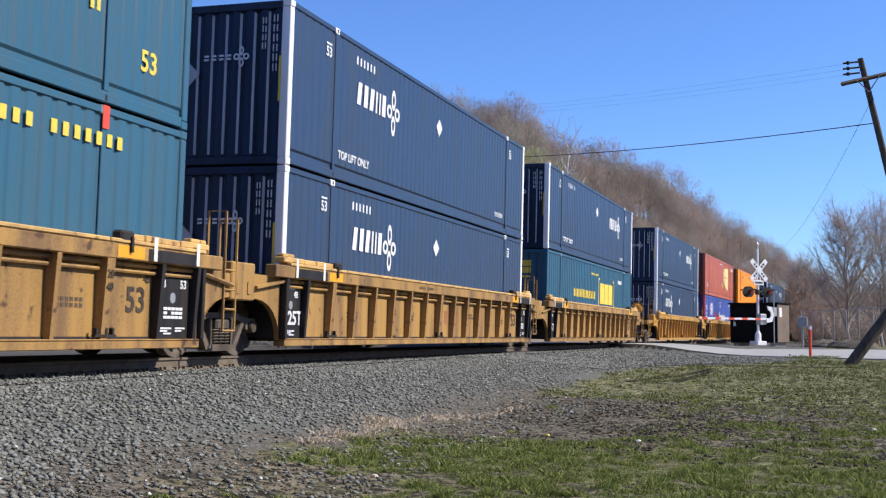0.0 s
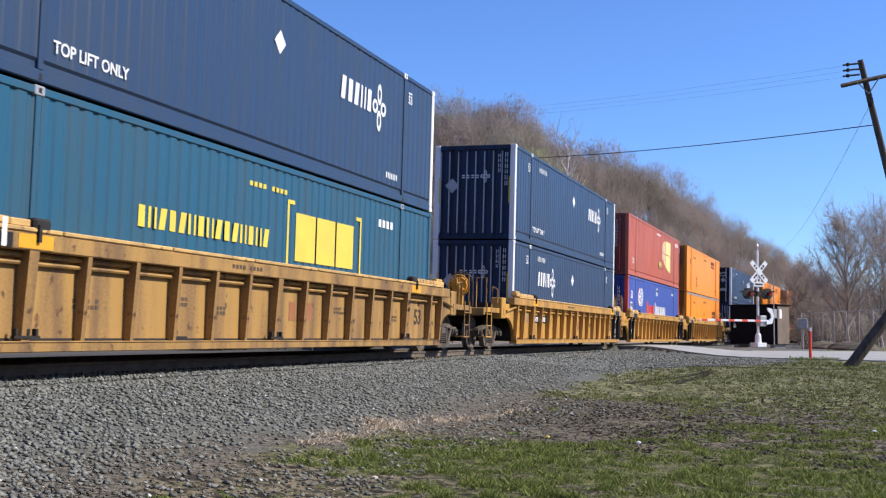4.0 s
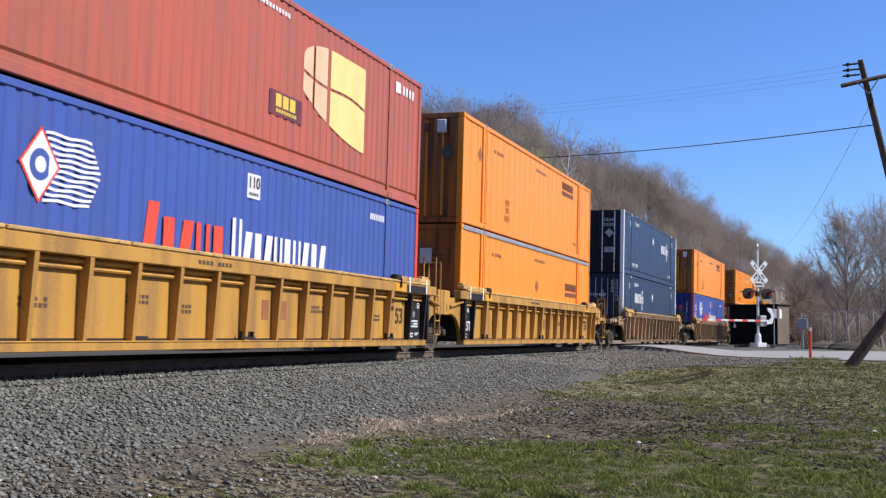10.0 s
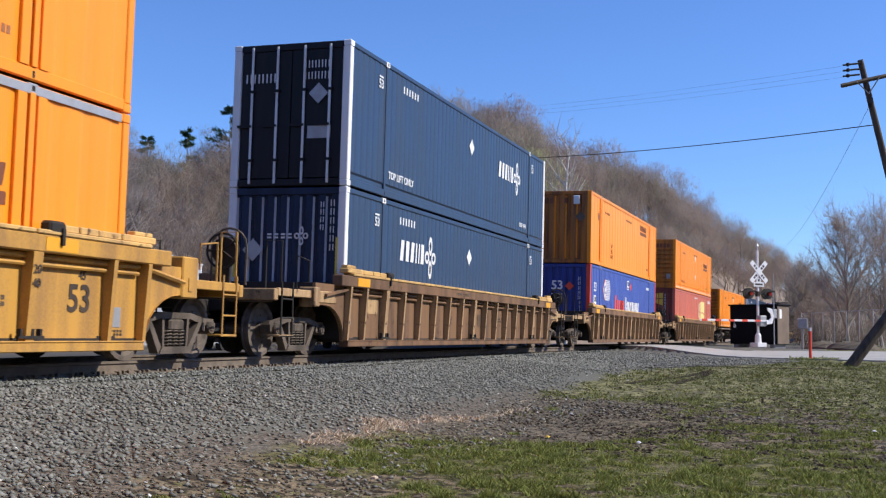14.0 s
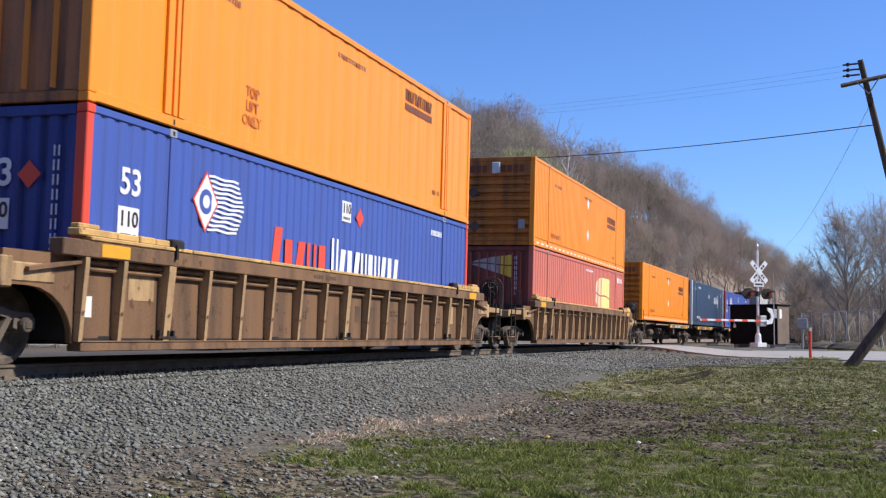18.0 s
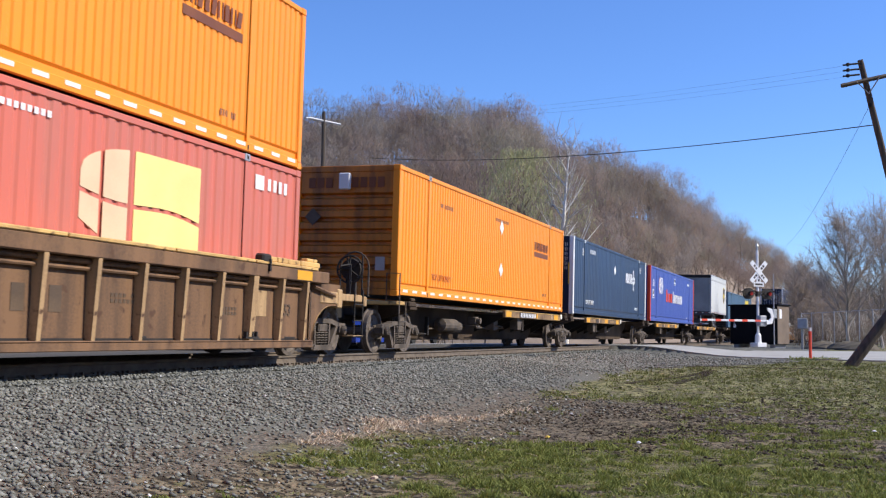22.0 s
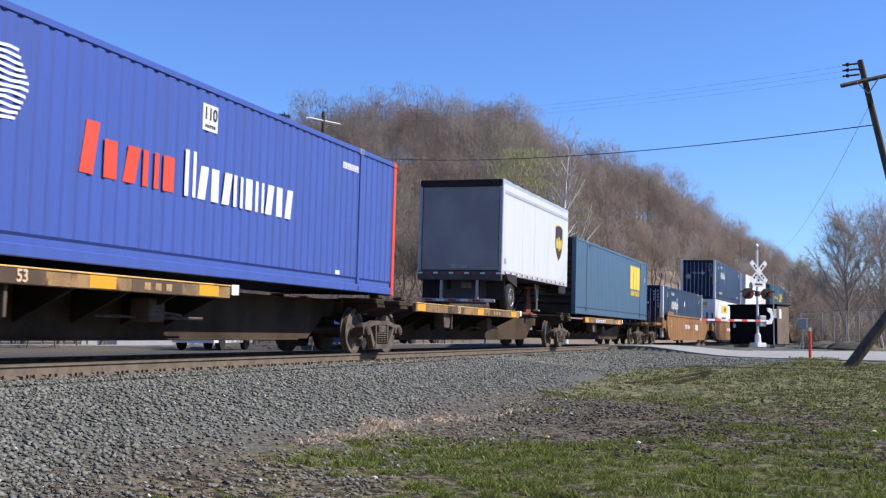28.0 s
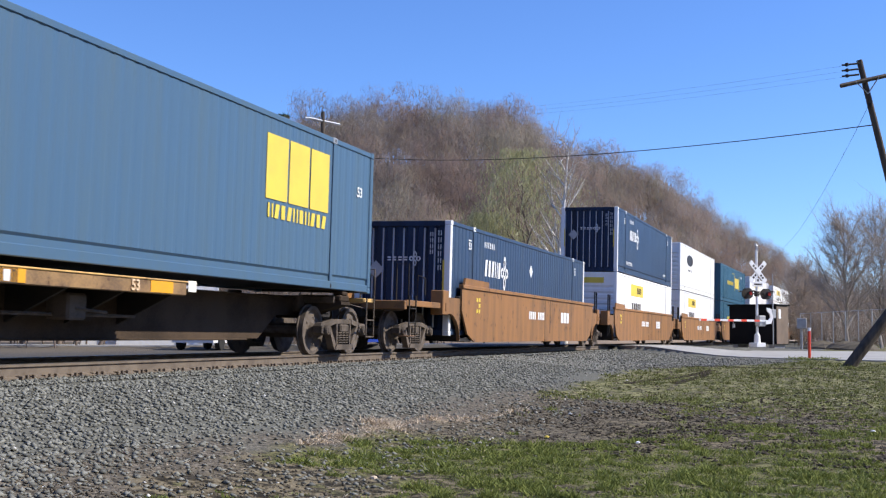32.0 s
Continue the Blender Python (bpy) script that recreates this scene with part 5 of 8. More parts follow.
def orange_marks(t, tape=False, ribs=True, wall="doors", low=1.0):
    hx, y = CL / 2, FACE + 0.016
    wx, wz = (4.85, 1.68) if low < 1 else (4.9, 1.95) if tape else (4.1, 2.35)
    wordmark(wx - 0.9, wx + 0.9, wz + 0.1, 0.26, 9, decal_brown, t, "dark brown wordmark block", wide=0.86)
    part("marking", Mesh().plate(wx, wz - 0.17, 1.8, 0.15, y), decal_brown, t, "dark brown underline")
    if ribs:
        lettering("TOP LIFT ONLY", 0.15, ghost_red, -hx + 3.0, 0.52, y, t)
    else:
        lettering("TOP\nLIFT\nONLY", 0.17, ghost_red, -3.8, 0.75, y, t)
    bars(1, 0.2, 2.45, 1.4, 0.09, faded_red, t, n=11)
    bars(1, -hx + 3.3, 2.3, 1.0, 0.1, faded_red, t, n=9, seed=3)
    bars(1, hx - 2.6, 0.5, 0.6, 0.1, faded_red, t, n=7)
    if tape:
        placard(0.15, 2.26, 0.42, t)
        placard(0.15, 1.04, 0.42, t)
    else:
        placard(-0.1 if low < 1 else -hx + 1.5, 1.62 if low < 1 else 2.0, 0.42, t, faded_red, "worn diamond placard holder")
    if tape:
        for k in range(26):
            part("tape_dash", shared("tape_dash", lambda: Mesh().plate(0, 0.12, 0.3, 0.06, FACE - 0.002).data("tape_dash", reflector)), reflector, t, "pale reflective tape dash", (-hx + 0.5 + k * 0.61, 0, 0))
    x = -hx + 0.02
    if wall == "wall":
        for k in range(7):
            if k in (2, 5): continue
            part("wordmark_block", folded(0.62 - k * 0.2 - 0.15, 0.62 - k * 0.2, lambda q: CH - 0.50, lambda q: CH - 0.27), decal_brown, t, "dark brown wordmark block")
        for y in (-0.7,):
            part("vent_box", Mesh().box(x - 0.12, x, y - 0.12, y + 0.12, CH - 0.55, CH - 0.2, 0.02), decal_white, t, "small white document box")
        placard(x, 1.85, 0.42, t, grime, "grimy placard holder", end=-0.85)
    if wall == "flat":
        for k in range(8):
            if k in (3, 4): continue
            part("wordmark_block", Mesh().box(x - 0.008, x, 0.86 - k * 0.21 - 0.16, 0.86 - k * 0.21, 1.93, 2.12), decal_brown, t, "dark brown wordmark block")
        part("marking", Mesh().box(x - 0.008, x, -0.80, -0.35, 1.76, 1.85).box(x - 0.008, x, 0.15, 0.86, 1.76, 1.85), decal_brown, t, "dark brown underline")
        part("vent_box", Mesh().box(x - 0.14, x, -0.50, -0.20, 1.85, 2.25, 0.02), decal_white, t, "small white document box")
        end_bars(x, -0.72, 1.5, 4, 0.16, decal_brown, t)
    if wall == "louvre":
        for k in range(9):
            if k in (3, 4): continue
            part("wordmark_block", Mesh().box(x - 0.008, x, 0.92 - k * 0.21 - 0.16, 0.92 - k * 0.21, CH - 0.50, CH - 0.27), decal_brown, t, "dark brown wordmark block")
        part("vent_box", Mesh().box(x - 0.12, x, -0.12, 0.14, CH - 0.55, CH - 0.18, 0.02), decal_white, t, "small white document box")
        placard(x, 1.75, 0.4, t, grime, "grimy placard holder", end=0.80)
        placard(x, 0.62, 0.4, t, grime, "grimy placard holder", end=0.72)
        part("marking", Mesh().box(x - 0.02, x - 0.004, -0.98, -0.76, 0.55, 0.85), galv, t, "pale metal plate")


def teal_marks(t, spine=False):
    hx, y = CL / 2, FACE + 0.016
    if spine:
        wordmark(3.35, 5.95, 1.98, 1.1, 3, decal_yellow, t, "heavy yellow wordmark block", wide=0.92, stroke=0.36)
        wordmark(3.45, 5.85, 1.24, 0.24, 10, decal_yellow, t, "small yellow wordmark block")
        lettering("53", 0.2, decal_white, 7.4, 2.0, y, t)
        bars(1, -hx + 2.4, 2.72, 0.3, 0.12, decal_black, t, n=2)
    else:
        wordmark(0.85, 3.5, 1.72, 0.85, 3, decal_yellow, t, "heavy yellow wordmark block", wide=0.92, stroke=0.36)
        for x in (0.55, 3.8):
            part("marking", Mesh().plate(x, 1.72, 0.07, 1.25, y).plate(x + math.copysign(0.12, 2 - x), 2.31, 0.24, 0.07, y).plate(x + math.copysign(0.12, 2 - x), 1.13, 0.24, 0.07, y), decal_yellow, t, "yellow bracket line")
        wordmark(-3.98, -0.1, 1.6, 0.30, 15, decal_yellow, t, "small yellow wordmark block")
        bars(1, -0.2, 2.45, 1.4, 0.08, decal_yellow, t, n=9)
        bars(1, hx - 2.9, 2.35, 0.9, 0.16, decal_white, t, n=4)


# ---- rolling stock ----
WHEEL_R = 0.47
wheelsets = []


def wheel_mesh():
    m = Mesh()
    for s in (-1, 1):
        y = s * 0.755
        m.lathe([(0.06, y - 0.09), (0.13, y - 0.085), (0.15, y - 0.03), (0.36, y - 0.02), (0.40, y - 0.065), (WHEEL_R, y - 0.065), (WHEEL_R, y + 0.055 - 0.02), (WHEEL_R + 0.0, y + 0.06), (0.40, y + 0.065), (0.36, y + 0.03), (0.15, y + 0.03), (0.13, y + 0.085), (0.06, y + 0.09)], 28)
        m.lathe([(WHEEL_R, y - s * 0.045 - 0.015), (WHEEL_R + 0.028, y - s * 0.05 - 0.012), (WHEEL_R + 0.028, y - s * 0.05 + 0.012), (WHEEL_R, y - s * 0.045 + 0.02)], 28)
        for k in range(5):     # casting bosses, so that the turning shows
            a = k * 1.2566
            m.box(0.25 * math.cos(a) - 0.025, 0.25 * math.cos(a) + 0.025, y + s * 0.02, y + s * 0.04, 0.25 * math.sin(a) - 0.025, 0.25 * math.sin(a) + 0.025, 0.006)
    m.lathe([(0.085, -1.12), (0.085, 1.12)], 10)
    return m


def sideframe_mesh(s):
    """A cast side frame: arched top, spring window, sloping legs to the boxes."""
    m = Mesh()
    y0, y1 = s * 0.93, s * 1.07
    top = [(-1.12, 0.55), (-1.08, 0.62), (-0.80, 0.63), (-0.42, 0.70), (0.42, 0.70), (0.80, 0.63), (1.08, 0.62), (1.12, 0.55), (0.74, 0.54), (0.40, 0.61), (-0.40, 0.61), (-0.74, 0.54)]
    m.prism(top, y0, y1)
    for e in (-1, 1):
        m.prism([(e * 0.74, 0.56), (e * 0.64, 0.56), (e * 0.36, 0.19), (e * 0.36, 0.10), (e * 0.44, 0.10)], y0, y1)
        m.prism([(e * 0.37, 0.62), (e * 0.31, 0.62), (e * 0.29, 0.20), (e * 0.34, 0.20)], y0, y1)
        m.prism([(e * 0.74, 0.56), (e * 1.11, 0.56), (e * 1.11, 0.43), (e * 1.03, 0.40), (e * 1.03, 0.52), (e * 0.80, 0.52), (e * 0.80, 0.42), (e * 0.73, 0.45)], y0 * 0.98, y1 * 1.02)
    m.prism([(-0.44, 0.10), (0.44, 0.10), (0.38, 0.20), (-0.38, 0.20)], y0 - s * 0.02, y1 + s * 0.03)
    return m


def spring_mesh(s):
    m = Mesh()
    pts = [(0.07 * math.cos(a), s * 1.02 + 0.07 * math.sin(a), 0.20 + 0.24 * a / 31.4) for a in [31.4 * i / 40 for i in range(41)]]
    return m.tube(pts, 0.016, 4)


def truck(parent, x, fancy=True):
    """Two axles, side frames, springs and bolster; the wheelsets roll."""
    b = part("truck", shared("bolster", lambda: Mesh().box(-0.20, 0.20, -1.10, 1.10, 0.43, 0.60, 0.03).box(-0.3, 0.3, -0.3, 0.3, 0.70, 0.82, 0.02).box(-0.75, -0.65, -0.7, 0.7, 0.32, 0.42).box(0.65, 0.75, -0.7, 0.7, 0.32, 0.42).data("truck", grime)), grime, parent, "cast steel truck with coil springs", (x, 0, 0))
    for s in (-1, 1):
        part("sideframe", shared(("sideframe", s), lambda: sideframe_mesh(s).data("sideframe", grime)), grime, b)
        for q in (-0.17, 0.0, 0.17):
            part("spring", shared(("spring", s), lambda: spring_mesh(s).data("spring", grime)), grime, b, "", (q, 0, 0))
        for e in (-1, 1):
            part("bearing_cap", shared(("cap", s), lambda: Mesh().lathe([(0.10, s * 1.04), (0.10, s * 1.12), (0.085, s * 1.15), (0.05, s * 1.155)], 14).box(-0.045, 0.045, s * 1.15, s * 1.165, -0.045, 0.045, 0.01).data("bearing_cap", grime)), grime, b, "", (e * 0.915, 0, 0.48))
    for e in (-1, 1):
        w = part("wheelset", shared("wheelset", lambda: wheel_mesh().data("wheelset", wheel_steel, False)), wheel_steel, b, "", (e * 0.915, 0, WHEEL_R))
        wheelsets.append((w, e * 0.915))
    return b


def grab(points, parent, mat, name="grab_iron"):
    return part(name, Mesh().tube(points, 0.018, 5), mat, parent)


WELL = 8.30


def well_unit(label, paint, edge, ft, rt, ends, panels=False, hump="", wheel="", smooth_side=False):
    """A well car or one unit of it, between truck centres ft and rt metres along the train. ends: what each end is, 'joint' or 'coupler'."""
    c = thing("well_car", label, "railcar", "cars of the train")
    mid, half = (ft + rt) / 2, (rt - ft) / 2
    c["s"], c["z"] = mid, 0.0
    ys = 1.44
    shell = rib_tan if paint is brown_car else paint
    for s in (-1, 1):
        o = s * ys
        if smooth_side:
            out = [(-WELL, 1.05), (-WELL, 1.62), (WELL, 1.62), (WELL, 1.05), (WELL - 0.5, 0.45), (WELL - 1.1, 0.24), (-WELL + 1.1, 0.24), (-WELL + 0.5, 0.45)]
            part("side_sheet", shared(("smooth", s, paint.name), lambda: Mesh().prism(out, o - s * 0.05, o).data("side_sheet", paint)), paint, c)
            part("top_chord", shared(("chord_s", s, paint.name), lambda: Mesh().box(-WELL, WELL, o - s * 0.1, o + s * 0.04, 1.60, 1.70, 0.012).data("top_chord", paint)), paint, c)
            part("raised_guide", shared(("guide_s", s, paint.name), lambda: Mesh().prism([(-WELL + 0.2, 1.70), (-WELL + 2.4, 1.70), (-WELL + 2.35, 1.86), (-WELL + 0.3, 1.88)], o - s * 0.06, o).data("raised_guide", paint)), paint, c)
            continue
        part("side_sheet", shared(("sheet", s, paint.name), lambda: Mesh().box(-WELL, WELL, o - s * 0.10, o - s * 0.07, 0.28, 1.34).data("side_sheet", paint)), paint, c)
        part("top_chord", shared(("chord", s, paint.name), lambda: Mesh().box(-WELL - 0.5, WELL + 0.5, o - s * 0.10, o + s * 0.11, 1.32, 1.53, 0.015).data("top_chord", paint)), paint, c)
        for i in range(7):
            part("cover_plate", shared(("cover", s, edge.name), lambda: Mesh().box(-1.17, 1.17, o - s * 0.10, o + s * 0.125, 1.53, 1.585, 0.012).data("cover_plate", edge)), edge, c, "", (-WELL + 1.186 + i * 2.371, 0, 0))
        part("bottom_sill", shared(("sill", s, paint.name), lambda: Mesh().box(-WELL, WELL, o - s * 0.16, o + s * 0.05, 0.17, 0.28, 0.01).box(-WELL, WELL, o - s * 0.10, o + s * 0.06, 0.28, 0.30, 0.006).data("bottom_sill", paint)), paint, c)
        part("pipe", shared(("pipe", s, paint.name), lambda: Mesh().tube([(-WELL + 0.1, o - s * 0.02, 1.275), (WELL - 0.1, o - s * 0.02, 1.275)], 0.034, 6).tube([(-WELL + 0.1, o - s * 0.025, 1.185), (WELL - 0.1, o - s * 0.025, 1.185)], 0.026, 6).data("pipe", paint)), paint, c)
        posts = [-8.30, -7.50] + [-6.4 + 1.0333 * i for i in range(13)] + (([7.22, 8.16] if ends[1] == "joint" else [7.52, 8.30]) if panels else [7.0, 7.95])
        for i, x in enumerate(posts):
            wide = 0.085 if i in (2, 8, 14) else 0.042
            dark = panels and ((i < 2 and ends[0] == "joint") or (i > 14 and ends[1] == "joint"))
            pm = black_panel if dark else paint if panels else rib_tan
            # a fin, broader and deeper towards the chord
            rib = shared(("rib", s, wide, pm.name), lambda: Mesh().add([(-wide, o - s * 0.075, 0.29), (wide * 0.75, o - s * 0.075, 0.29), (wide, o - s * 0.075, 1.33), (-wide, o - s * 0.075, 1.33), (-wide, o + s * 0.04, 0.29), (wide * 0.75, o + s * 0.04, 0.29), (wide, o + s * 0.10, 1.33), (-wide, o + s * 0.10, 1.33)], [(0, 1, 2, 3), (4, 7, 6, 5), (0, 4, 5, 1), (2, 6, 7, 3), (0, 3, 7, 4), (1, 5, 6, 2)]).data("rib", pm))
            part("rib", rib, pm, c, "dusty tan rib" if pm is rib_tan else "", (x, 0, 0))
            if i in (2, 8, 14):
                part("tie_down", shared(("tiedown", s), lambda: Mesh().box(-0.22, 0.22, o, o + s * 0.06, 0.33, 0.36).box(-0.2, -0.16, o, o + s * 0.06, 0.36, 0.44).box(0.0, 0.04, o, o + s * 0.06, 0.36, 0.44).box(0.14, 0.18, o, o + s * 0.06, 0.36, 0.44).data("tie_down", dark_steel)), dark_steel, c, "", (x, 0, 0))
        for e in (-1, 1):
            part("marking", shared(("ypatch", s, e), lambda: Mesh().box(e * (WELL - 0.55) - 0.3, e * (WELL - 0.55) + 0.3, o + s * 0.111, o + s * 0.115, 1.345, 1.505).data("marking", bright_yellow)), bright_yellow, c, "bright yellow patch on the chord", None if not panels else (-e * 1.35, 0, 0))
            part("side_guide", shared(("guide", s, e, edge.name), lambda: Mesh().box(e * (WELL + 0.15), e * (WELL - 0.62), o - s * 0.12, o + s * 0.07, 1.585, 1.68, 0.015).box(e * (WELL - 0.64), e * (WELL - 1.12), o - s * 0.12, o + s * 0.06, 1.585, 1.675, 0.015).box(e * (WELL - 1.14), e * (WELL - 1.5), o - s * 0.12, o + s * 0.066, 1.585, 1.68, 0.015).box(e * (WELL - 1.52), e * (WELL - 1.95), o - s * 0.12, o + s * 0.06, 1.585, 1.675, 0.015).box(e * (WELL + 0.12), e * (WELL - 0.3), o - s * 0.1, o + s * 0.03, 1.68, 1.74, 0.012).data("side_guide", edge)), edge, c)
            part("guide_bracket", shared(("bracket", s, e), lambda: Mesh().box(e * (WELL - 1.85), e * (WELL - 2.15), o - s * 0.04, o + s * 0.125, 1.54, 1.70, 0.03).box(e * (WELL - 1.9), e * (WELL - 1.95), o + s * 0.1, o + s * 0.15, 1.42, 1.62).data("guide_bracket", dark_steel)), dark_steel, c)
            if panels and ends[(e + 1) // 2] == "joint":
                part("end_panel", shared(("panel", s, e), lambda: Mesh().box(e * (WELL - (0.02 if e < 0 else 0.14)), e * (WELL - (0.77 if e < 0 else 1.06)), o - s * 0.071, o - s * 0.042, 0.30, 1.24, 0.006).box(e * (WELL - 0.02), e * (WELL + 0.06), o, o + s * 0.09, 0.30, 1.32, 0.01).box(e * (WELL - 0.2), e * (WELL - 1.5), o + s * 0.114, o + s * 0.118, 1.34, 1.50).data("end_panel", black_panel)), black_panel, c, "black capacity panel")
                for q in (0.25, 1.35):
                    part("marking", shared(("tape", s, e, q), lambda: Mesh().box(e * (WELL - q) - 0.04, e * (WELL - q) + 0.04, o + s * 0.12, o + s * 0.126, 1.34, 1.66).data("marking", reflector)), reflector, c)
    y = -ys + 0.036
    if panels:
        if ends[0] == "joint":
            lettering("125T", 0.24, decal_white, -WELL + 0.44, 0.64, y, c)
            lettering("3", 0.11, decal_white, -WELL + 0.14, 1.06, y, c)
            lettering("48", 0.11, decal_white, -WELL + 0.54, 1.05, y, c)
            bars(2, -WELL + 0.32, 1.17, 0.38, 0.022, decal_white, c, y=y, n=4, gap=0.12)
            bars(3, -WELL + 0.36, 0.395, 0.32, 0.022, decal_white, c, y=y, n=3, gap=0.15)
        if ends[1] == "joint":
            lettering("8", 0.12, decal_white, WELL - 0.86, 1.06, y, c)
            lettering("53", 0.12, decal_white, WELL - 0.36, 1.06, y, c)
            bars(3, WELL - 0.60, 0.66, 0.5, 0.04, decal_white, c, y=y, n=5, gap=0.15)
            bars(3, WELL - 0.78, 0.41, 0.30, 0.024, decal_white, c, y=y, n=3, gap=0.1)
            bars(2, WELL - 0.40, 0.43, 0.26, 0.024, decal_white, c, y=y, n=3, gap=0.1)
        for x in [q for q, k in ((-WELL + 0.36, ends[0]), (WELL - 0.62, ends[1])) if k == "joint"]:
            part("marking", Mesh().prism([(x + 0.07 * math.cos(a), 0.87 + 0.075 * math.sin(a)) for a in [math.pi / 8 * i for i in range(16)]], y, y + 0.005), galv, c, "round pale stencil")
    if not smooth_side:
        y = -ys + 0.064
        lettering("53", 0.34 if panels else 0.2, stencil_brown if panels else decal_grey, WELL - ((1.5 if ends[1] == "joint" else 1.3) if panels else 0.85), 0.80, y, c)
        if panels:
            lettering("45", 0.11, stencil_brown, WELL - 1.25, 1.1, y, c)
            lettering("20", 0.10, stencil_brown, 6.0, 1.12, -ys - 0.094, c)
            lettering("40", 0.10, stencil_brown, 6.0, 0.96, -ys - 0.088, c)
        for k, x in enumerate((-5.2, -3.1, -2.0, 2.6, 5.4)):
            bars(2, x, 0.75 + 0.1 * (k % 2), 0.55, 0.05, decal_grey, c, y=y, n=6, seed=k)
        bars(1, 0.9, 0.80, 1.0, 0.32, faded_red if panels else decal_grey, c, y=y, n=3, gap=0.3)
        bars(1, -1.4, 1.43, 1.0, 0.06, decal_grey, c, y=-ys - 0.116, n=9)
        if ends[1] == "coupler" and panels:
            part("marking", Mesh().plate(WELL - 0.52, 0.60, 0.22, 0.26, y), galv, c, "grey inspection label")
            bars(2, WELL - 0.52, 0.40, 0.34, 0.03, stencil_brown, c, y=y, n=5)
        if ends[0] == "coupler":
            if panels:
                part("marking", Mesh().plate(-5.2, 0.95, 1.7, 0.24, -ys + 0.062), black_panel, c, "black number board")
                bars(1, -5.2, 0.95, 1.5, 0.15, decal_white, c, y=-ys + 0.055, n=8)
            part("marking", Mesh().plate(-8.05, 0.72, 0.16, 0.26, y), reflector, c, "pale paper placard")
            part("marking", Mesh().plate(-6.9, 1.0, 0.6, 0.34, y), rib_tan, c, "tan overpainted patch")
            part("marking", Mesh().plate(6.5, 0.9, 0.34, 0.42, y), rib_tan, c, "tan overpainted patch")
    else:
        bars(1, 3.4, 1.05, 1.3, 0.36, decal_white, c, y=-ys - 0.006, n=3, gap=0.2)
        bars(1, -0.6, 1.05, 2.0, 0.24, decal_white, c, y=-ys - 0.006, n=9, gap=0.3)
        bars(3, -6.9, 1.2, 0.4, 0.1, decal_yellow, c, y=-ys - 0.006, n=2)
        part("marking", Mesh().plate(1.2, 1.1, 0.03, 1.2, -ys - 0.006).plate(0.5, 0.9, 0.03, 1.3, -ys - 0.006), decal_grey, c)
    # floor of the well and cross bearers
    part("well_floor", shared("wellfloor", lambda: Mesh().box(-WELL, WELL, -1.38, -0.95, 0.26, 0.33).box(-WELL, WELL, 0.95, 1.38, 0.26, 0.33).data("well_floor", dark_steel)), dark_steel, c)
    for x in (-7.6, -3.0, 0.0, 3.0, 7.6):
        part("cross_bearer", shared("bearer", lambda: Mesh().box(-0.2, 0.2, -1.38, 1.38, 0.24, 0.36, 0.01).data("cross_bearer", dark_steel)), dark_steel, c, "", (x, 0, 0))
    for e, kind in ((-1, ends[0]), (1, ends[1])):
        xe = e * half
        reach = e * (half + (1.5 if kind == "coupler" else -0.1))
        part("bulkhead", shared(("bulk", e, paint.name), lambda: Mesh().box(e * WELL, e * (WELL + 0.08), -1.4, 1.4, 0.30, 1.40, 0.01).data("bulkhead", dark_steel)), dark_steel, c)
        part("centre_sill", Mesh().box(e * WELL, reach, -0.34, 0.34, 0.78, 1.10, 0.02), dark_steel, c)
        part("end_platform", Mesh().box(e * WELL, reach - e * 0.12, -1.30 if kind == "coupler" else -1.1, 1.30 if kind == "coupler" else 1.1, 1.10, 1.18, 0.012), brown_car, c)
        if kind == "coupler":
            part("end_sill", Mesh().box(reach - e * 0.14, reach, -1.36, 1.36, 0.97, 1.17, 0.015), shell, c, "cross sill of the end platform")
            for s in (-1, 1):
                part("platform_edge", Mesh().box(e * (WELL + 1.42), reach - e * 0.14, s * 1.30, s * 1.36, 1.05, 1.19, 0.012), shell, c)
                part("step", Mesh().box(reach - e * 0.72, reach - e * 0.20, s * 1.14, s * 1.38, 0.36, 0.39, 0.008), shell, c)
        for s in (-1, 1):
            o = s * 1.40
            arch = [(e * WELL, 1.34), (e * WELL, 0.26)]
            for q in range(7):
                a = q * math.pi / 12
                arch.append((e * (WELL + 0.10 + 0.85 * (1 - math.cos(a))), 0.28 + 0.66 * math.sin(a)))
            arch += [(e * (WELL + 1.35), 0.94), (e * (WELL + 1.35), 1.34)]
            part("end_arch", shared(("arch", s, e, paint.name, smooth_side), lambda: Mesh().prism(arch, o - s * 0.06, o).data("end_arch", paint)), paint, c, "arched plate over the wheels")
            flange = shared(("flange", s, e, shell.name), lambda: Mesh().add([(p[0], yy, p[1]) for p in arch[2:9] for yy in (o + s * 0.03, o - s * 0.05)], [(2 * i, 2 * i + 1, 2 * i + 3, 2 * i + 2) for i in range(6)]).data("arch_flange", shell))
            part("arch_flange", flange, shell, c, "curved flange round the wheel opening")
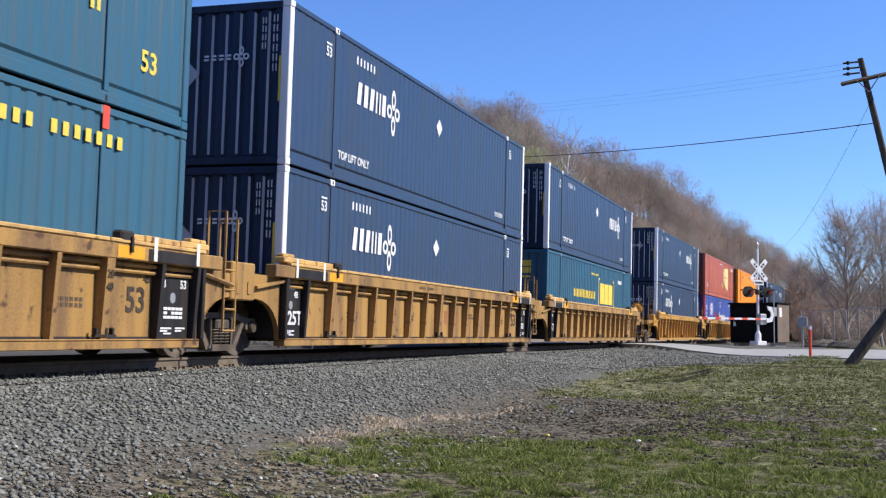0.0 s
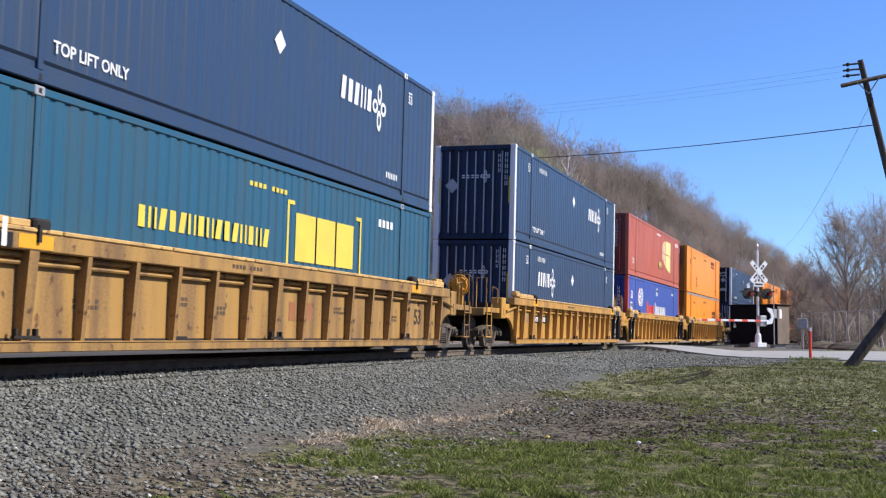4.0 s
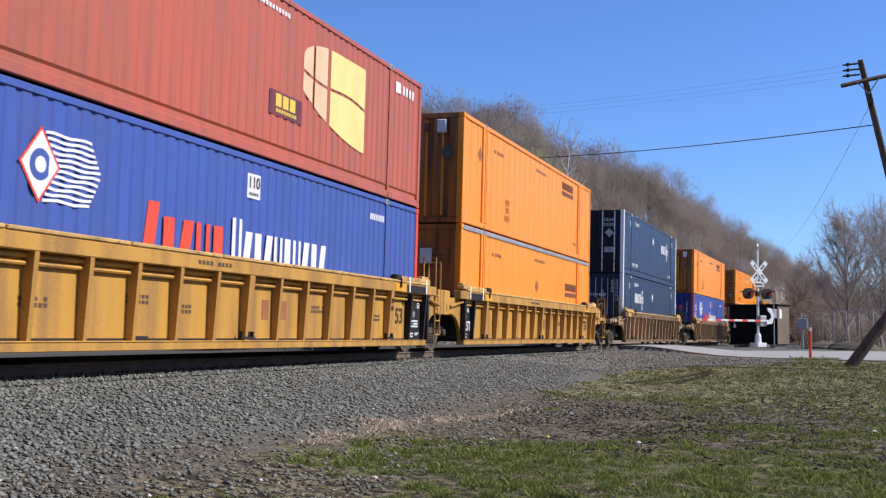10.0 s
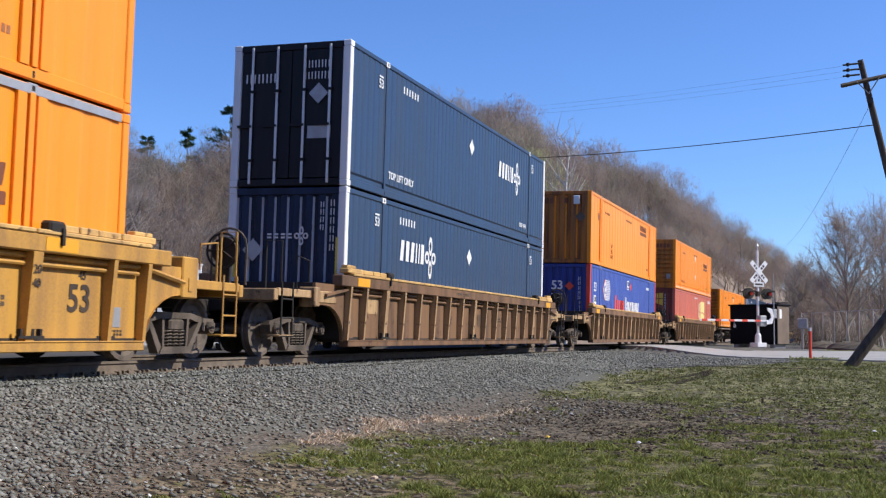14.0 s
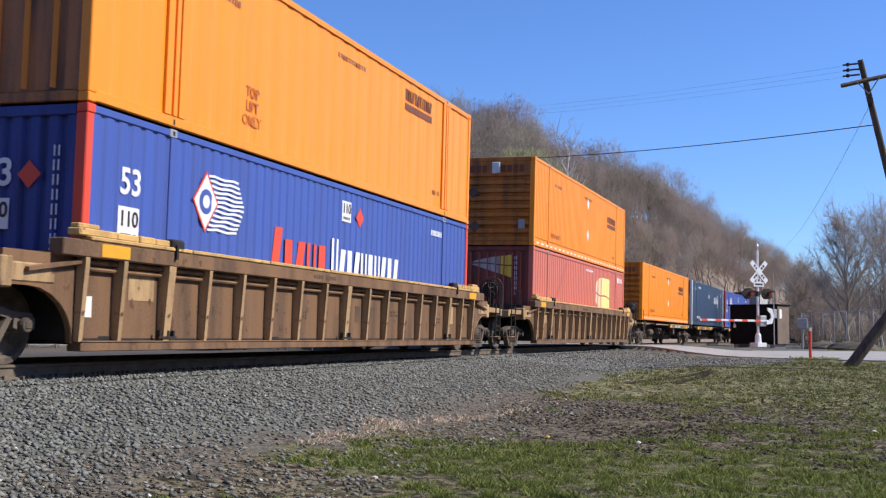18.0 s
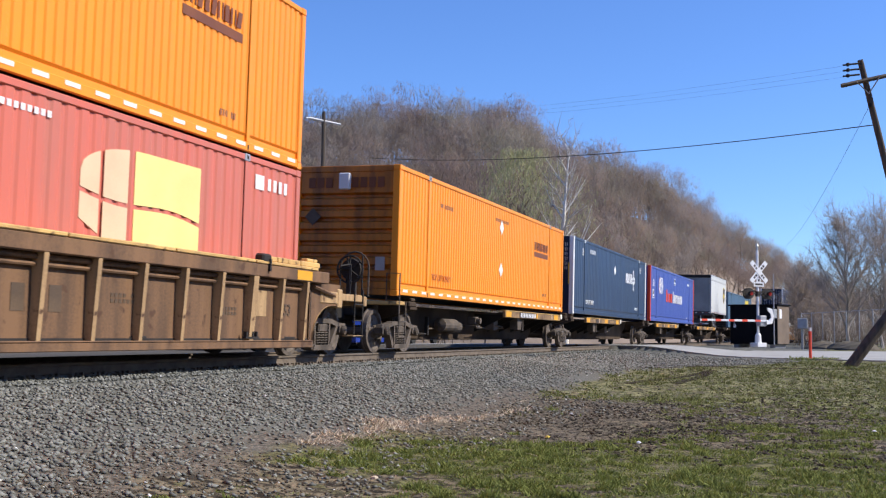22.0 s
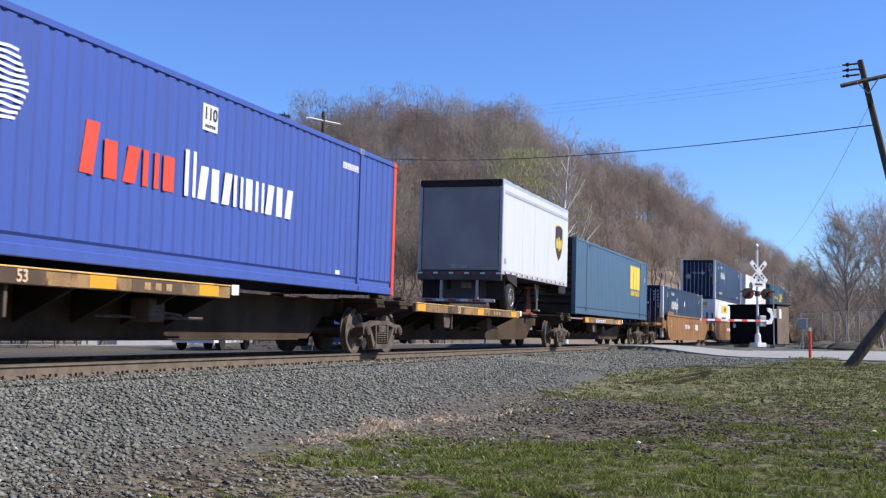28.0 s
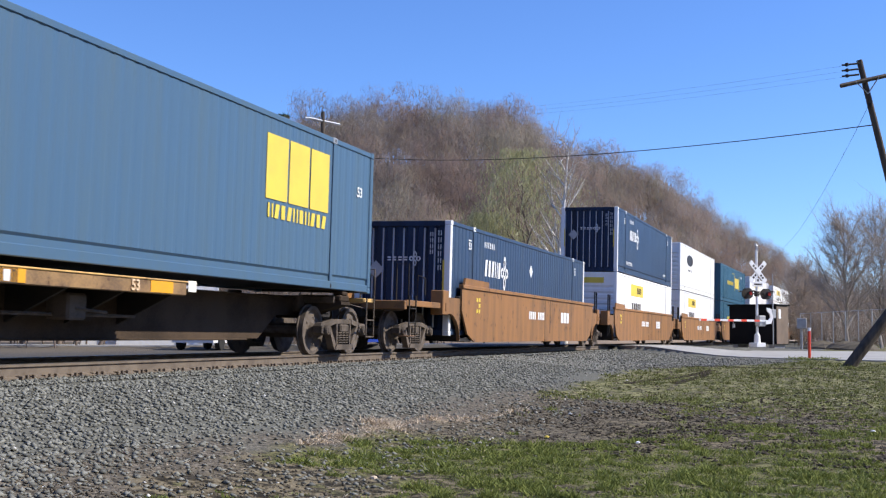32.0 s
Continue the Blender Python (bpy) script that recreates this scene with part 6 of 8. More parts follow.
            if shell is rib_tan:
                part("end_post", shared(("endpost", s, e, shell.name), lambda: Mesh().box(e * (WELL + 0.45), e * (WELL + 1.42), o - s * 0.2, o + s * 0.02, 0.97, 1.20, 0.02).box(e * (WELL + 1.2), e * (WELL + 1.42), o - s * 0.3, o + s * 0.03, 0.90, 1.26, 0.02).data("end_post", shell)), shell, c)
            else: part("end_post", shared(("endpost", s, e, shell.name, smooth_side), lambda: Mesh().box(e * (WELL + 1.0), e * (WELL + 1.42), o - s * 0.3, o + s * 0.03, 0.90, 1.50, 0.02).box(e * (WELL + 1.15), e * (WELL + 1.25), o + s * 0.03, o + s * 0.045, 1.0, 1.2, 0.004).data("end_post", shell)), shell, c)
            if not smooth_side:
                part("diagonal_brace", shared(("dbrace", s, e, paint.name), lambda: Mesh().tube([(e * (WELL + 0.05), o + s * 0.06, 1.26), (e * (WELL + 1.0), o + s * 0.05, 1.12)], 0.035, 5).data("diagonal_brace", paint)), paint, c)
            if kind == "coupler":
                x = reach - e * 0.25
                yy = s * 1.34
                grab([(x, yy, 1.18), (x, yy, 2.0), (x + e * 0.02, yy - s * 0.28, 2.0), (x + e * 0.02, yy - s * 0.28, 1.18)], c, paint if panels else dark_steel, "handrail")
                lad = Mesh()
                for dx in (0, -e * 0.42):
                    lad.tube([(x + dx, yy + s * 0.03, 1.3), (x + dx, yy + s * 0.03, 0.35)], 0.018, 5)
                for z in (0.37, 0.68, 1.0):
                    lad.tube([(x, yy + s * 0.03, z), (x - e * 0.42, yy + s * 0.03, z)], 0.016, 5)
                part("ladder", lad, paint if panels else dark_steel, c)
                grab([(x - e * 0.6, yy, 1.18), (x - e * 0.6, yy, 1.78), (x - e * 1.1, yy, 1.72), (x - e * 1.1, yy, 1.34)], c, paint if panels else dark_steel, "handrail")
            elif smooth_side:
                x = e * (WELL + 0.75)
                for dx in (0.0, 0.35):
                    part("handrail", shared(("srail", s, e, dx), lambda: Mesh().tube([(x + e * dx, s * 1.36, 0.45), (x + e * dx, s * 1.36, 2.2)], 0.03, 5).data("handrail", dark_steel)), dark_steel, c)
            elif e == 1 and not smooth_side:
                x = e * (WELL + 0.78)
                yy = s * 1.42
                lad = Mesh()
                for dx in (0, 0.36):
                    lad.tube([(x + dx, yy, 0.42), (x + dx, yy, 2.15 + 0.1 * (dx == 0)), (x + dx, yy - s * 0.3, 2.15 + 0.1 * (dx == 0)), (x + dx, yy - s * 0.3, 1.3)], 0.022, 5)
                for z in (0.42, 0.75, 1.05, 1.35):
                    lad.tube([(x, yy, z), (x + 0.36, yy, z)], 0.018, 5)
                part("ladder", lad, paint, c, "tall grab-rail ladder")
        if kind == "coupler":
            kx = e * (half + 1.5)
            part("coupler", Mesh().box(kx, kx + e * 0.34, -0.14, 0.14, 0.72, 0.98, 0.03).box(kx + e * 0.28, kx + e * 0.5, -0.04, 0.2, 0.68, 1.0, 0.05), dark_steel, c, "knuckle coupler")
            part("air_hose", Mesh().tube([(kx - e * 0.1, -0.4, 0.75), (kx + e * 0.2, -0.42, 0.45), (kx + e * 0.55, -0.3, 0.38)], 0.028, 5), rubber, c)
            part("cut_lever", Mesh().tube([(kx - e * 0.05, -1.3, 0.95), (kx - e * 0.05, -0.5, 0.95), (kx + e * 0.2, -0.1, 1.05)], 0.014, 4), grime, c)
        else:
            part("joint_casting", Mesh().box(xe - 0.35, xe + 0.35, -0.3, 0.3, 0.78, 1.05, 0.04), dark_steel, c)
    truck(c, -half)
    if ends[1] == "coupler":
        truck(c, half)
    if wheel:
        x = half + 1.42
        mat = bright_yellow if wheel == "yellow" else dark_steel
        w = Mesh()
        ring = [(x + 0.0, -1.0 + 0.28 * math.cos(a), 1.72 + 0.28 * math.sin(a)) for a in [math.pi * 2 * i / 24 for i in range(25)]]
        w.tube(ring, 0.022, 5)
        for k in range(5):
            a = k * 1.2566
            w.tube([(x, -1.0, 1.72), (x, -1.0 + 0.28 * math.cos(a), 1.72 + 0.28 * math.sin(a))], 0.018, 4)
        part("guard_rail", Mesh().tube([(x + 0.12, -1.36, 1.18)] + [(x + 0.12, -1.05 + 0.31 * math.cos(a), 1.78 + 0.31 * math.sin(a)) for a in [math.pi + math.pi / 8 * i for i in range(0, -9, -1)]] + [(x + 0.12, -0.74, 1.18)], 0.02, 5), grime, c, "curved guard rail by the brake wheel")
        part("brake_wheel", w, mat, c, "yellow hand-brake wheel" if wheel == "yellow" else "dark hand-brake wheel")
        part("brake_housing", Mesh().lathe([(0.05, 0.02), (0.22, 0.03), (0.24, 0.12), (0.1, 0.2)], 14, (x, -1.0, 1.72), "x").box(x + 0.04, x + 0.16, -1.1, -0.9, 1.1, 1.6, 0.02), mat, c)
    return c


def spine_unit(label, ft, rt, ends, deck, hitch=None):
    """A skeleton car: deep centre sill, outrigger brackets, a short yellow-edged wheel deck (metres along the train) and load pedestals."""
    c = thing("spine_car", label, "railcar", "cars of the train")
    mid, half = (ft + rt) / 2, (rt - ft) / 2
    c["s"], c["z"] = mid, 0.0
    belly = [(-half, 0.80), (-half, 1.06), (half, 1.06), (half, 0.80), (half - 1.6, 0.74), (half - 2.3, 0.30), (-half + 2.3, 0.30), (-half + 1.6, 0.74)]
    for s in (-1, 1):
        part("sill_plate", Mesh().prism(belly, s * 0.33, s * 0.36), spine_brown, c)
    part("sill_cover", Mesh().box(-half, half, -0.42, 0.42, 1.06, 1.10, 0.008).box(-half + 2.8, half - 2.8, -0.42, 0.42, 0.27, 0.30, 0.008), spine_brown, c)
    d0, d1 = deck[0] - mid, deck[1] - mid
    lead = "coupler" in ends
    part("wheel_deck", Mesh().box(d0, d1, -1.28, 1.28, 1.02, 1.07), grime, c)
    for s in (-1, 1):
        part("deck_edge", Mesh().box(d0 - 0.2, d1 + 0.2, s * 1.27, s * 1.36, 0.94, 1.125, 0.012), deck_tan, c, "dusty tan deck edge beam")
        part("deck_lip", Mesh().box(d0 - 0.22, d1 + 0.22, s * 1.20, s * 1.375, 1.125, 1.15, 0.006), rail_yellow, c, "pale worn top lip")
        q = d0 + 0.27 * (d1 - d0)
        part("hanger", Mesh().prism([(q - 0.26, 0.94), (q - 0.2, 0.60), (q + 0.2, 0.60), (q + 0.26, 0.94)], s * 1.0, s * 1.25).box(q + 0.32, q + 0.38, s * 1.0, s * 1.27, 0.56, 0.94, 0.008), grime, c, "hanging bracket under the deck")
        n = max(2, int((d1 - d0) / 1.15))
        for i in range(n + 1):
            x = d0 + (d1 - d0) * i / n
            # brackets take a dark colour to deepen the shade under the deck
            part("bracket", shared(("spinebracket", s), lambda: Mesh().prism([(s * 0.36, 0.50), (s * 0.36, 1.02), (s * 1.27, 1.02), (s * 1.27, 0.95)], -0.03, 0.03, "yz").data("bracket", dark_steel)), dark_steel, c, "", (x, 0, 0))
        for x in (d0 + 0.15, d0 + (0.5 if lead else 0.56) * (d1 - d0), d1 - 0.45):
            part("marking", Mesh().box(x - 0.28, x + 0.28, s * 1.362, s * 1.366, 0.96, 1.12), bright_yellow, c, "bright yellow patch")
        for x in (-8.0 + 0.1, 8.0 - 0.1):
            part("load_pedestal", Mesh().box(x - 0.22, x + 0.22, s * 0.36, s * 1.26, 1.04, 1.16, 0.02).prism([(s * 0.36, 0.7), (s * 0.36, 1.04), (s * 1.28, 1.04), (s * 1.28, 0.98)], x - 0.22, x + 0.22, "yz").box(x - 0.12, x + 0.12, s * 1.05, s * 1.27, 1.16, 1.24, 0.02), spine_brown, c, "container pedestal")
    L = d1 - d0
    bars(1, (d0 + d1) / 2 - 0.9 if lead else d0 + 0.74 * L, 1.035, 1.9 if lead else 0.8, 0.13 if lead else 0.10, decal_white if lead else rib_tan, c, y=-1.372, n=10 if lead else 3, gap=0.45)
    if not lead:
        # the first plate paints a dark gap; the other two are stencil boards
        for k, (x, w) in enumerate(((0.26, 0.16), (0.34, 0.42), (0.74, 0.62))):
            part("marking", Mesh().box(d0 + x * L - w, d0 + x * L + w, -1.366, -1.361, 0.95, 1.12), stencil_brown if k == 0 else decal_grey, c, "dark stencil board")
    if lead: part("marking", Mesh().box((d0 + d1) / 2 - 1.95, (d0 + d1) / 2 + 0.15, -1.366, -1.362, 0.95, 1.13), stencil_brown, c, "dark number board")
    lettering("53", 0.15, pale_pane, d1 - 1.1 if lead else d0 + 0.34 * L, 1.035, -1.372, c)
    part("marking", Mesh().box(d1 + 0.23, d1 + 0.45, -1.37, -1.362, 1.0, 1.16), reflector, c, "white reflective tag")
    part("brake_valve", Mesh().box(-0.25, 0.15, -0.95, -0.6, 0.55, 0.9, 0.03).tube([(-1.2, -0.7, 0.62), (1.6, -0.7, 0.62)], 0.025, 5).tube([(-0.1, -0.95, 0.7), (0.5, -1.0, 0.66)], 0.02, 4), grime, c)
    g = -1 if d0 > -2 else 1
    if ends[0] == "coupler":
        part("air_reservoir", Mesh().lathe([(0.05, -0.6), (0.17, -0.55), (0.17, 0.55), (0.05, 0.6)], 14, (-half + 4.2 if d0 > -2 else half - 4.2, -0.75, 0.66), "x"), grime, c)
        part("brake_cylinder", Mesh().lathe([(0.05, -0.35), (0.15, -0.33), (0.15, 0.2), (0.06, 0.28)], 12, (g * (half - 5.3), -0.62, 0.62), "x").tube([(g * (half - 5.3), -0.62, 0.62), (g * (half - 3.2), -0.55, 0.55)], 0.022, 5), grime, c)
        part("brake_lever", Mesh().box(g * (half - 3.2) - 0.04, g * (half - 3.2) + 0.04, -0.6, -0.5, 0.38, 0.86, 0.01).tube([(g * (half - 3.2), -0.55, 0.42), (g * (half - 1.0), -0.5, 0.5)], 0.02, 5), dark_steel, c)
        part("valve_bracket", Mesh().box(g * (half - 6.2) - 0.2, g * (half - 6.2) + 0.2, -1.0, -0.36, 0.62, 0.68, 0.008).box(g * (half - 6.2) - 0.16, g * (half - 6.2) + 0.12, -0.98, -0.7, 0.68, 0.92, 0.03).lathe([(0.02, -0.1), (0.09, -0.08), (0.09, 0.06), (0.03, 0.1)], 10, (g * (half - 6.15), -1.0, 0.8)), grime, c)
    part("train_pipe", Mesh().tube([(-half + 0.6, 0.5, 0.86), (-half + 2.4, 0.52, 0.84), (0, 0.48, 0.36), (half - 2.4, 0.52, 0.84), (half - 0.6, 0.5, 0.86)], 0.02, 5), dark_steel, c)
    for e, kind in ((-1, ends[0]), (1, ends[1])):
        part("end_casting", Mesh().box(e * (half - 0.9), e * (half + 0.25), -0.5, 0.5, 0.82, 1.14, 0.03).box(e * (half - 0.7), e * (half - 0.55), -1.15, 1.15, 1.0, 1.14, 0.02), grime, c)
        if kind == "coupler":
            x = e * (half + 1.0)
            part("draft_sill", Mesh().box(e * half, x, -0.3, 0.3, 0.80, 1.08, 0.02), dark_steel, c)
            part("end_platform", Mesh().box(x - e * 0.1, x - e * 0.6, -1.32, 1.32, 1.06, 1.14, 0.01), rail_yellow, c)
            part("coupler", Mesh().box(x, x + e * 0.42, -0.14, 0.14, 0.72, 0.98, 0.03).box(x + e * 0.36, x + e * 0.6, -0.04, 0.2, 0.68, 1.0, 0.05), dark_steel, c)
            for s in (-1, 1):
                lad = Mesh()
                for dx in (0.15, 0.55):
                    lad.tube([(x - e * dx, s * 1.36, 1.14), (x - e * dx, s * 1.36, 0.35)], 0.018, 5)
                lad.tube([(x - e * 0.15, s * 1.36, 0.36), (x - e * 0.55, s * 1.36, 0.36)], 0.016, 5).tube([(x - e * 0.15, s * 1.36, 0.7), (x - e * 0.55, s * 1.36, 0.7)], 0.016, 5)
                lad.tube([(x - e * 0.15, s * 1.36, 1.14), (x - e * 0.15, s * 1.36, 1.75), (x - e * 0.15, s * 1.05, 1.75), (x - e * 0.15, s * 1.05, 1.14)], 0.018, 5)
                part("ladder", lad, grime, c)
    truck(c, -half)
    if ends[1] == "coupler":
        truck(c, half)
    if hitch is not None:
        h = hitch - mid
        part("hitch", Mesh().box(h - 0.4, h + 0.4, -0.45, 0.45, 2.02, 2.12, 0.03).box(h - 1.9, h + 0.5, -0.5, 0.5, 1.10, 1.20, 0.02), hitch_rust, c, "rust-red trailer hitch stand")
        for s in (-1, 1):
            part("strut", Mesh().tube([(h - 0.1, s * 0.3, 2.03), (h - 1.6, s * 0.3, 1.18)], 0.06, 6), dark_steel, c, "dark diagonal strut")
            part("upright", Mesh().prism([(h + 0.05, 2.03), (h + 0.38, 2.03), (h + 0.55, 1.18), (h - 0.25, 1.18)], s * 0.30, s * 0.38), hitch_rust, c, "rust-red upright plate")
    return c


def trailer(s0, s1, z0, z1):
    """A short box trailer, its roll door to the front of the train, tandem-free single axle, landing legs."""
    t = thing("semi_trailer", "short white box trailer with grey roll-up door riding a skeleton car", "trailer")
    mid, h = (s0 + s1) / 2, (s1 - s0) / 2
    t["s"], t["z"] = mid, 0.0
    Y = 1.295
    part("side_panel", Mesh().box(-h + 0.06, h, -Y, -Y + 0.04, z0 + 0.16, z1 - 0.1), trailer_white, t, "smooth white side")
    part("side_panel", Mesh().box(-h + 0.06, h, Y, Y - 0.04, z0 + 0.16, z1 - 0.1), trailer_white, t, "smooth white side")
    part("roof", Mesh().box(-h + 0.06, h, -Y + 0.02, Y - 0.02, z1 - 0.06, z1 - 0.01), white, t)
    part("nose_panel", Mesh().box(h - 0.04, h, -Y + 0.04, Y - 0.04, z0, z1 - 0.06), white, t)
    part("floor", Mesh().box(-h + 0.05, h, -Y + 0.04, Y - 0.04, z0 + 0.03, z0 + 0.16), dark_steel, t)
    for s in (-1, 1):
        part("top_rail", Mesh().box(-h, h, s * (Y + 0.006), s * (Y - 0.07), z1 - 0.12, z1, 0.012), alu, t, "aluminium top rail")
        part("rub_rail", Mesh().box(-h, h, s * (Y + 0.006), s * (Y - 0.05), z0 + 0.02, z0 + 0.16, 0.012), alu, t)
        part("trim_strip", Mesh().box(-h + 0.2, h, s * (Y + 0.004), s * (Y - 0.01), z1 - 0.42, z1 - 0.36).box(-h + 0.2, h, s * (Y + 0.004), s * (Y - 0.01), z1 - 0.33, z1 - 0.31), galv, t, "grey trim line")
        part("door_post", Mesh().box(-h, -h + 0.09, s * Y, s * (Y - 0.10), z0, z1 - 0.12, 0.012), galv, t)
        for k in range(13):
            x = -h + 0.45 + k * (2 * h - 0.9) / 12
            part("marking", Mesh().box(x - 0.16, x, s * (Y + 0.012), s * (Y + 0.006), z0 + 0.06, z0 + 0.12), tape_red, t, "red reflective dash")
            part("marking", Mesh().box(x, x + 0.16, s * (Y + 0.012), s * (Y + 0.006), z0 + 0.06, z0 + 0.12), reflector, t)
    part("header", Mesh().box(-h - 0.004, -h + 0.1, -Y + 0.02, Y - 0.02, z1 - 0.22, z1 - 0.01, 0.012), dark_steel, t, "dark door header")
    for k in range(2):
        zz = z0 + 0.14 + k * (z1 - z0 - 0.36) / 2
        part("door_panel", Mesh().box(-h + 0.03, -h + 0.06, -Y + 0.12, Y - 0.12, zz + 0.001, zz + (z1 - z0 - 0.36) / 2 - 0.001, 0.002), door_grey, t)
    part("door_latch", Mesh().box(-h - 0.03, -h + 0.02, -0.25, 0.25, z0 + 0.18, z0 + 0.28, 0.01).box(-h - 0.05, -h, -0.05, 0.25, z0 + 0.22, z0 + 0.3, 0.01), galv, t)
    part("rear_sill", Mesh().box(-h - 0.01, -h + 0.12, -Y, Y, z0 - 0.16, z0 + 0.12, 0.02), grey_sill, t, "grey steel sill under the door")
    for k in range(11):
        yy = -1.2 + k * 0.24
        part("marking", Mesh().box(-h - 0.018, -h - 0.012, yy - 0.07, yy + 0.07, z0 + 0.02, z0 + 0.07), tape_red if k % 2 else reflector, t)
    for s in (-1, 1):
        part("bumper_leg", Mesh().box(-h + 0.02, -h + 0.1, s * 0.55 - 0.04, s * 0.55 + 0.04, 1.42, z0 - 0.1, 0.01), galv, t)
    part("bumper_bar", Mesh().box(-h, -h + 0.08, -1.1, 1.1, 1.36, 1.46, 0.015), galv, t, "steel underride bar")
    for k in range(6):
        yy = -0.92 + k * 0.37
        part("marking", Mesh().box(-h - 0.008, -h - 0.002, yy - 0.12, yy + 0.12, 1.38, 1.44), tape_red if k % 2 else reflector, t)
    for s in (-1, 1):
        for o in (1.16, 0.86):
            w = part("wheel", Mesh().lathe([(0.28, s * o - 0.12), (0.42, s * o - 0.13), (0.46, s * o - 0.09), (0.46, s * o + 0.09), (0.42, s * o + 0.13), (0.28, s * o + 0.12)], 28, (-h + 1.05, 0, 1.535)), rubber, t, "black road tyre")
            part("rim", Mesh().lathe([(0.04, s * o + s * 0.10), (0.11, s * o + s * 0.10), (0.14, s * o + s * 0.03), (0.20, s * o + s * 0.02), (0.27, s * o + s * 0.12), (0.30, s * o + s * 0.12)], 20, (-h + 1.05, 0, 1.535)), grime, w, "dull steel rim")
            if o > 1: part("hub", Mesh().tube([(-h + 1.05 + 0.25 * math.cos(a), s * o + s * 0.135, 1.535 + 0.25 * math.sin(a)) for a in [math.pi / 10 * i for i in range(21)]], 0.018, 5).lathe([(0.02, s * o + s * 0.14), (0.06, s * o + s * 0.135), (0.08, s * o + s * 0.09)], 12, (-h + 1.05, 0, 1.535)), galv, w, "bright hub ring")
        part("mud_flap", Mesh().box(-h + 0.40, -h + 0.42, s * 0.72, s * 1.27, 1.45, z0), rubber, t)
        part("landing_leg", Mesh().tube([(h - 2.36, s * 0.72, z0), (h - 2.14, s * 0.72, 1.62), (h - 2.10, s * 0.72, 1.30)], 0.035, 6).tube([(h - 1.86, s * 0.72, z0), (h - 2.08, s * 0.72, 1.62)], 0.03, 6).tube([(h - 2.11, s * 0.72, z0), (h - 2.11, s * 0.72, 1.62)], 0.022, 5).tube([(h - 2.30, s * 0.72, 1.95), (h - 1.92, s * 0.72, 1.95)], 0.02, 5).box(h - 2.22, h - 1.98, s * 0.72 - 0.1, s * 0.72 + 0.1, 1.25, 1.30, 0.01), galv, t, "pale splayed support leg")
        part("mudguard", Mesh().prism([(-h + 0.36, z0 + 0.06), (-h + 1.55, z0 + 0.06), (-h + 1.62, z0 - 0.28), (-h + 1.30, z0 - 0.24), (-h + 0.62, z0 - 0.12)], s * (Y + 0.012), s * (Y + 0.03)), rubber, t, "black rubber mudguard")
        part("battery_box", Mesh().box(h - 1.0, h - 0.12, s * (Y - 0.02), s * (Y - 0.3), z0 - 0.22, z0 + 0.02, 0.02), black_panel, t)
    part("rear_panel", Mesh().box(-h + 0.44, -h + 0.47, -0.72, 0.72, 1.32, z0, 0.008), grey_sill, t, "dull grey panel under the door")
    part("marking", Mesh().box(-h + 0.434, -h + 0.439, -0.26, 0.06, 1.78, 1.96), pale_plate, t, "pale plate")
    part("axle", Mesh().tube([(-h + 1.05, -1.0, 1.58), (-h + 1.05, 1.0, 1.58)], 0.07, 8).box(-h + 0.4, -h + 2.1, -0.5, -0.4, 1.75, z0, 0.01).box(-h + 0.4, -h + 2.1, 0.4, 0.5, 1.75, z0, 0.01), dark_steel, t)
    part("kingpin_plate", Mesh().box(h - 1.6, h - 0.1, -0.6, 0.6, z0 - 0.05, z0 + 0.03, 0.01), dark_steel, t)
    # a brown and gold shield, plain
    cx, cz = h - 1.4, z0 + 1.50
    half = [(0.0, 0.60), (0.30, 0.575), (0.52, 0.50), (0.53, 0.05), (0.49, -0.15), (0.38, -0.34), (0.20, -0.50), (0.0, -0.62)]
    sh = lambda k: [(cx + a * k, cz + b * k) for a, b in half] + [(cx - a * k, cz + b * k) for a, b in half[-2:0:-1]]
    part("emblem", Mesh().prism(sh(1.06), -Y - 0.004, -Y), decal_yellow, t, "gold shield outline")
    part("emblem", Mesh().prism(sh(1.0), -Y - 0.008, -Y - 0.004), shield_brown, t, "dark brown shield")
    for dx, rz in ((-0.29, 0.19), (0.0, 0.26), (0.29, 0.19)):
        part("emblem", Mesh().prism([(cx + dx + 0.12 * math.cos(a), cz - 0.04 + rz * math.sin(a)) for a in [math.pi / 9 * i for i in range(18)]], -Y - 0.012, -Y - 0.008), decal_yellow, t, "gold oval")
    part("seam", Mesh().box(-h + 2.25, -h + 2.257, -Y - 0.002, -Y + 0.01, z0 + 0.2, z1 - 0.5).box(-h + 3.75, -h + 3.757, -Y - 0.002, -Y + 0.01, z0 + 0.2, z1 - 0.5), galv, t, "thin panel seam")
    part("marking", Mesh().plate(-h + 0.35, z0 + 0.42, 0.24, 0.16, -Y - 0.006), galv, t, "small dark label")
    for k in range(9):
        x = -h + 1.2 + k * (2 * h - 1.6) / 8
        part("roof_patch", Mesh().box(x - 0.22, x + 0.30 * (1 + (k * 7 % 3) * 0.4), -Y - 0.010, -Y + 0.10, z1 - 0.022, z1 + 0.014, 0.004), dark_steel, t, "dark sealant patch on the roof edge")
    part("nose_box", Mesh().box(h - 1.1, h - 0.12, -Y + 0.03, -Y + 0.5, z0 - 0.26, z0 + 0.02, 0.03), dark_steel, t, "dark box under the nose")
    return t


# ---- the train, front to rear: metres along the line at the start ----
LOW, HIGH, FLAT = 0.39, 3.31, 1.24

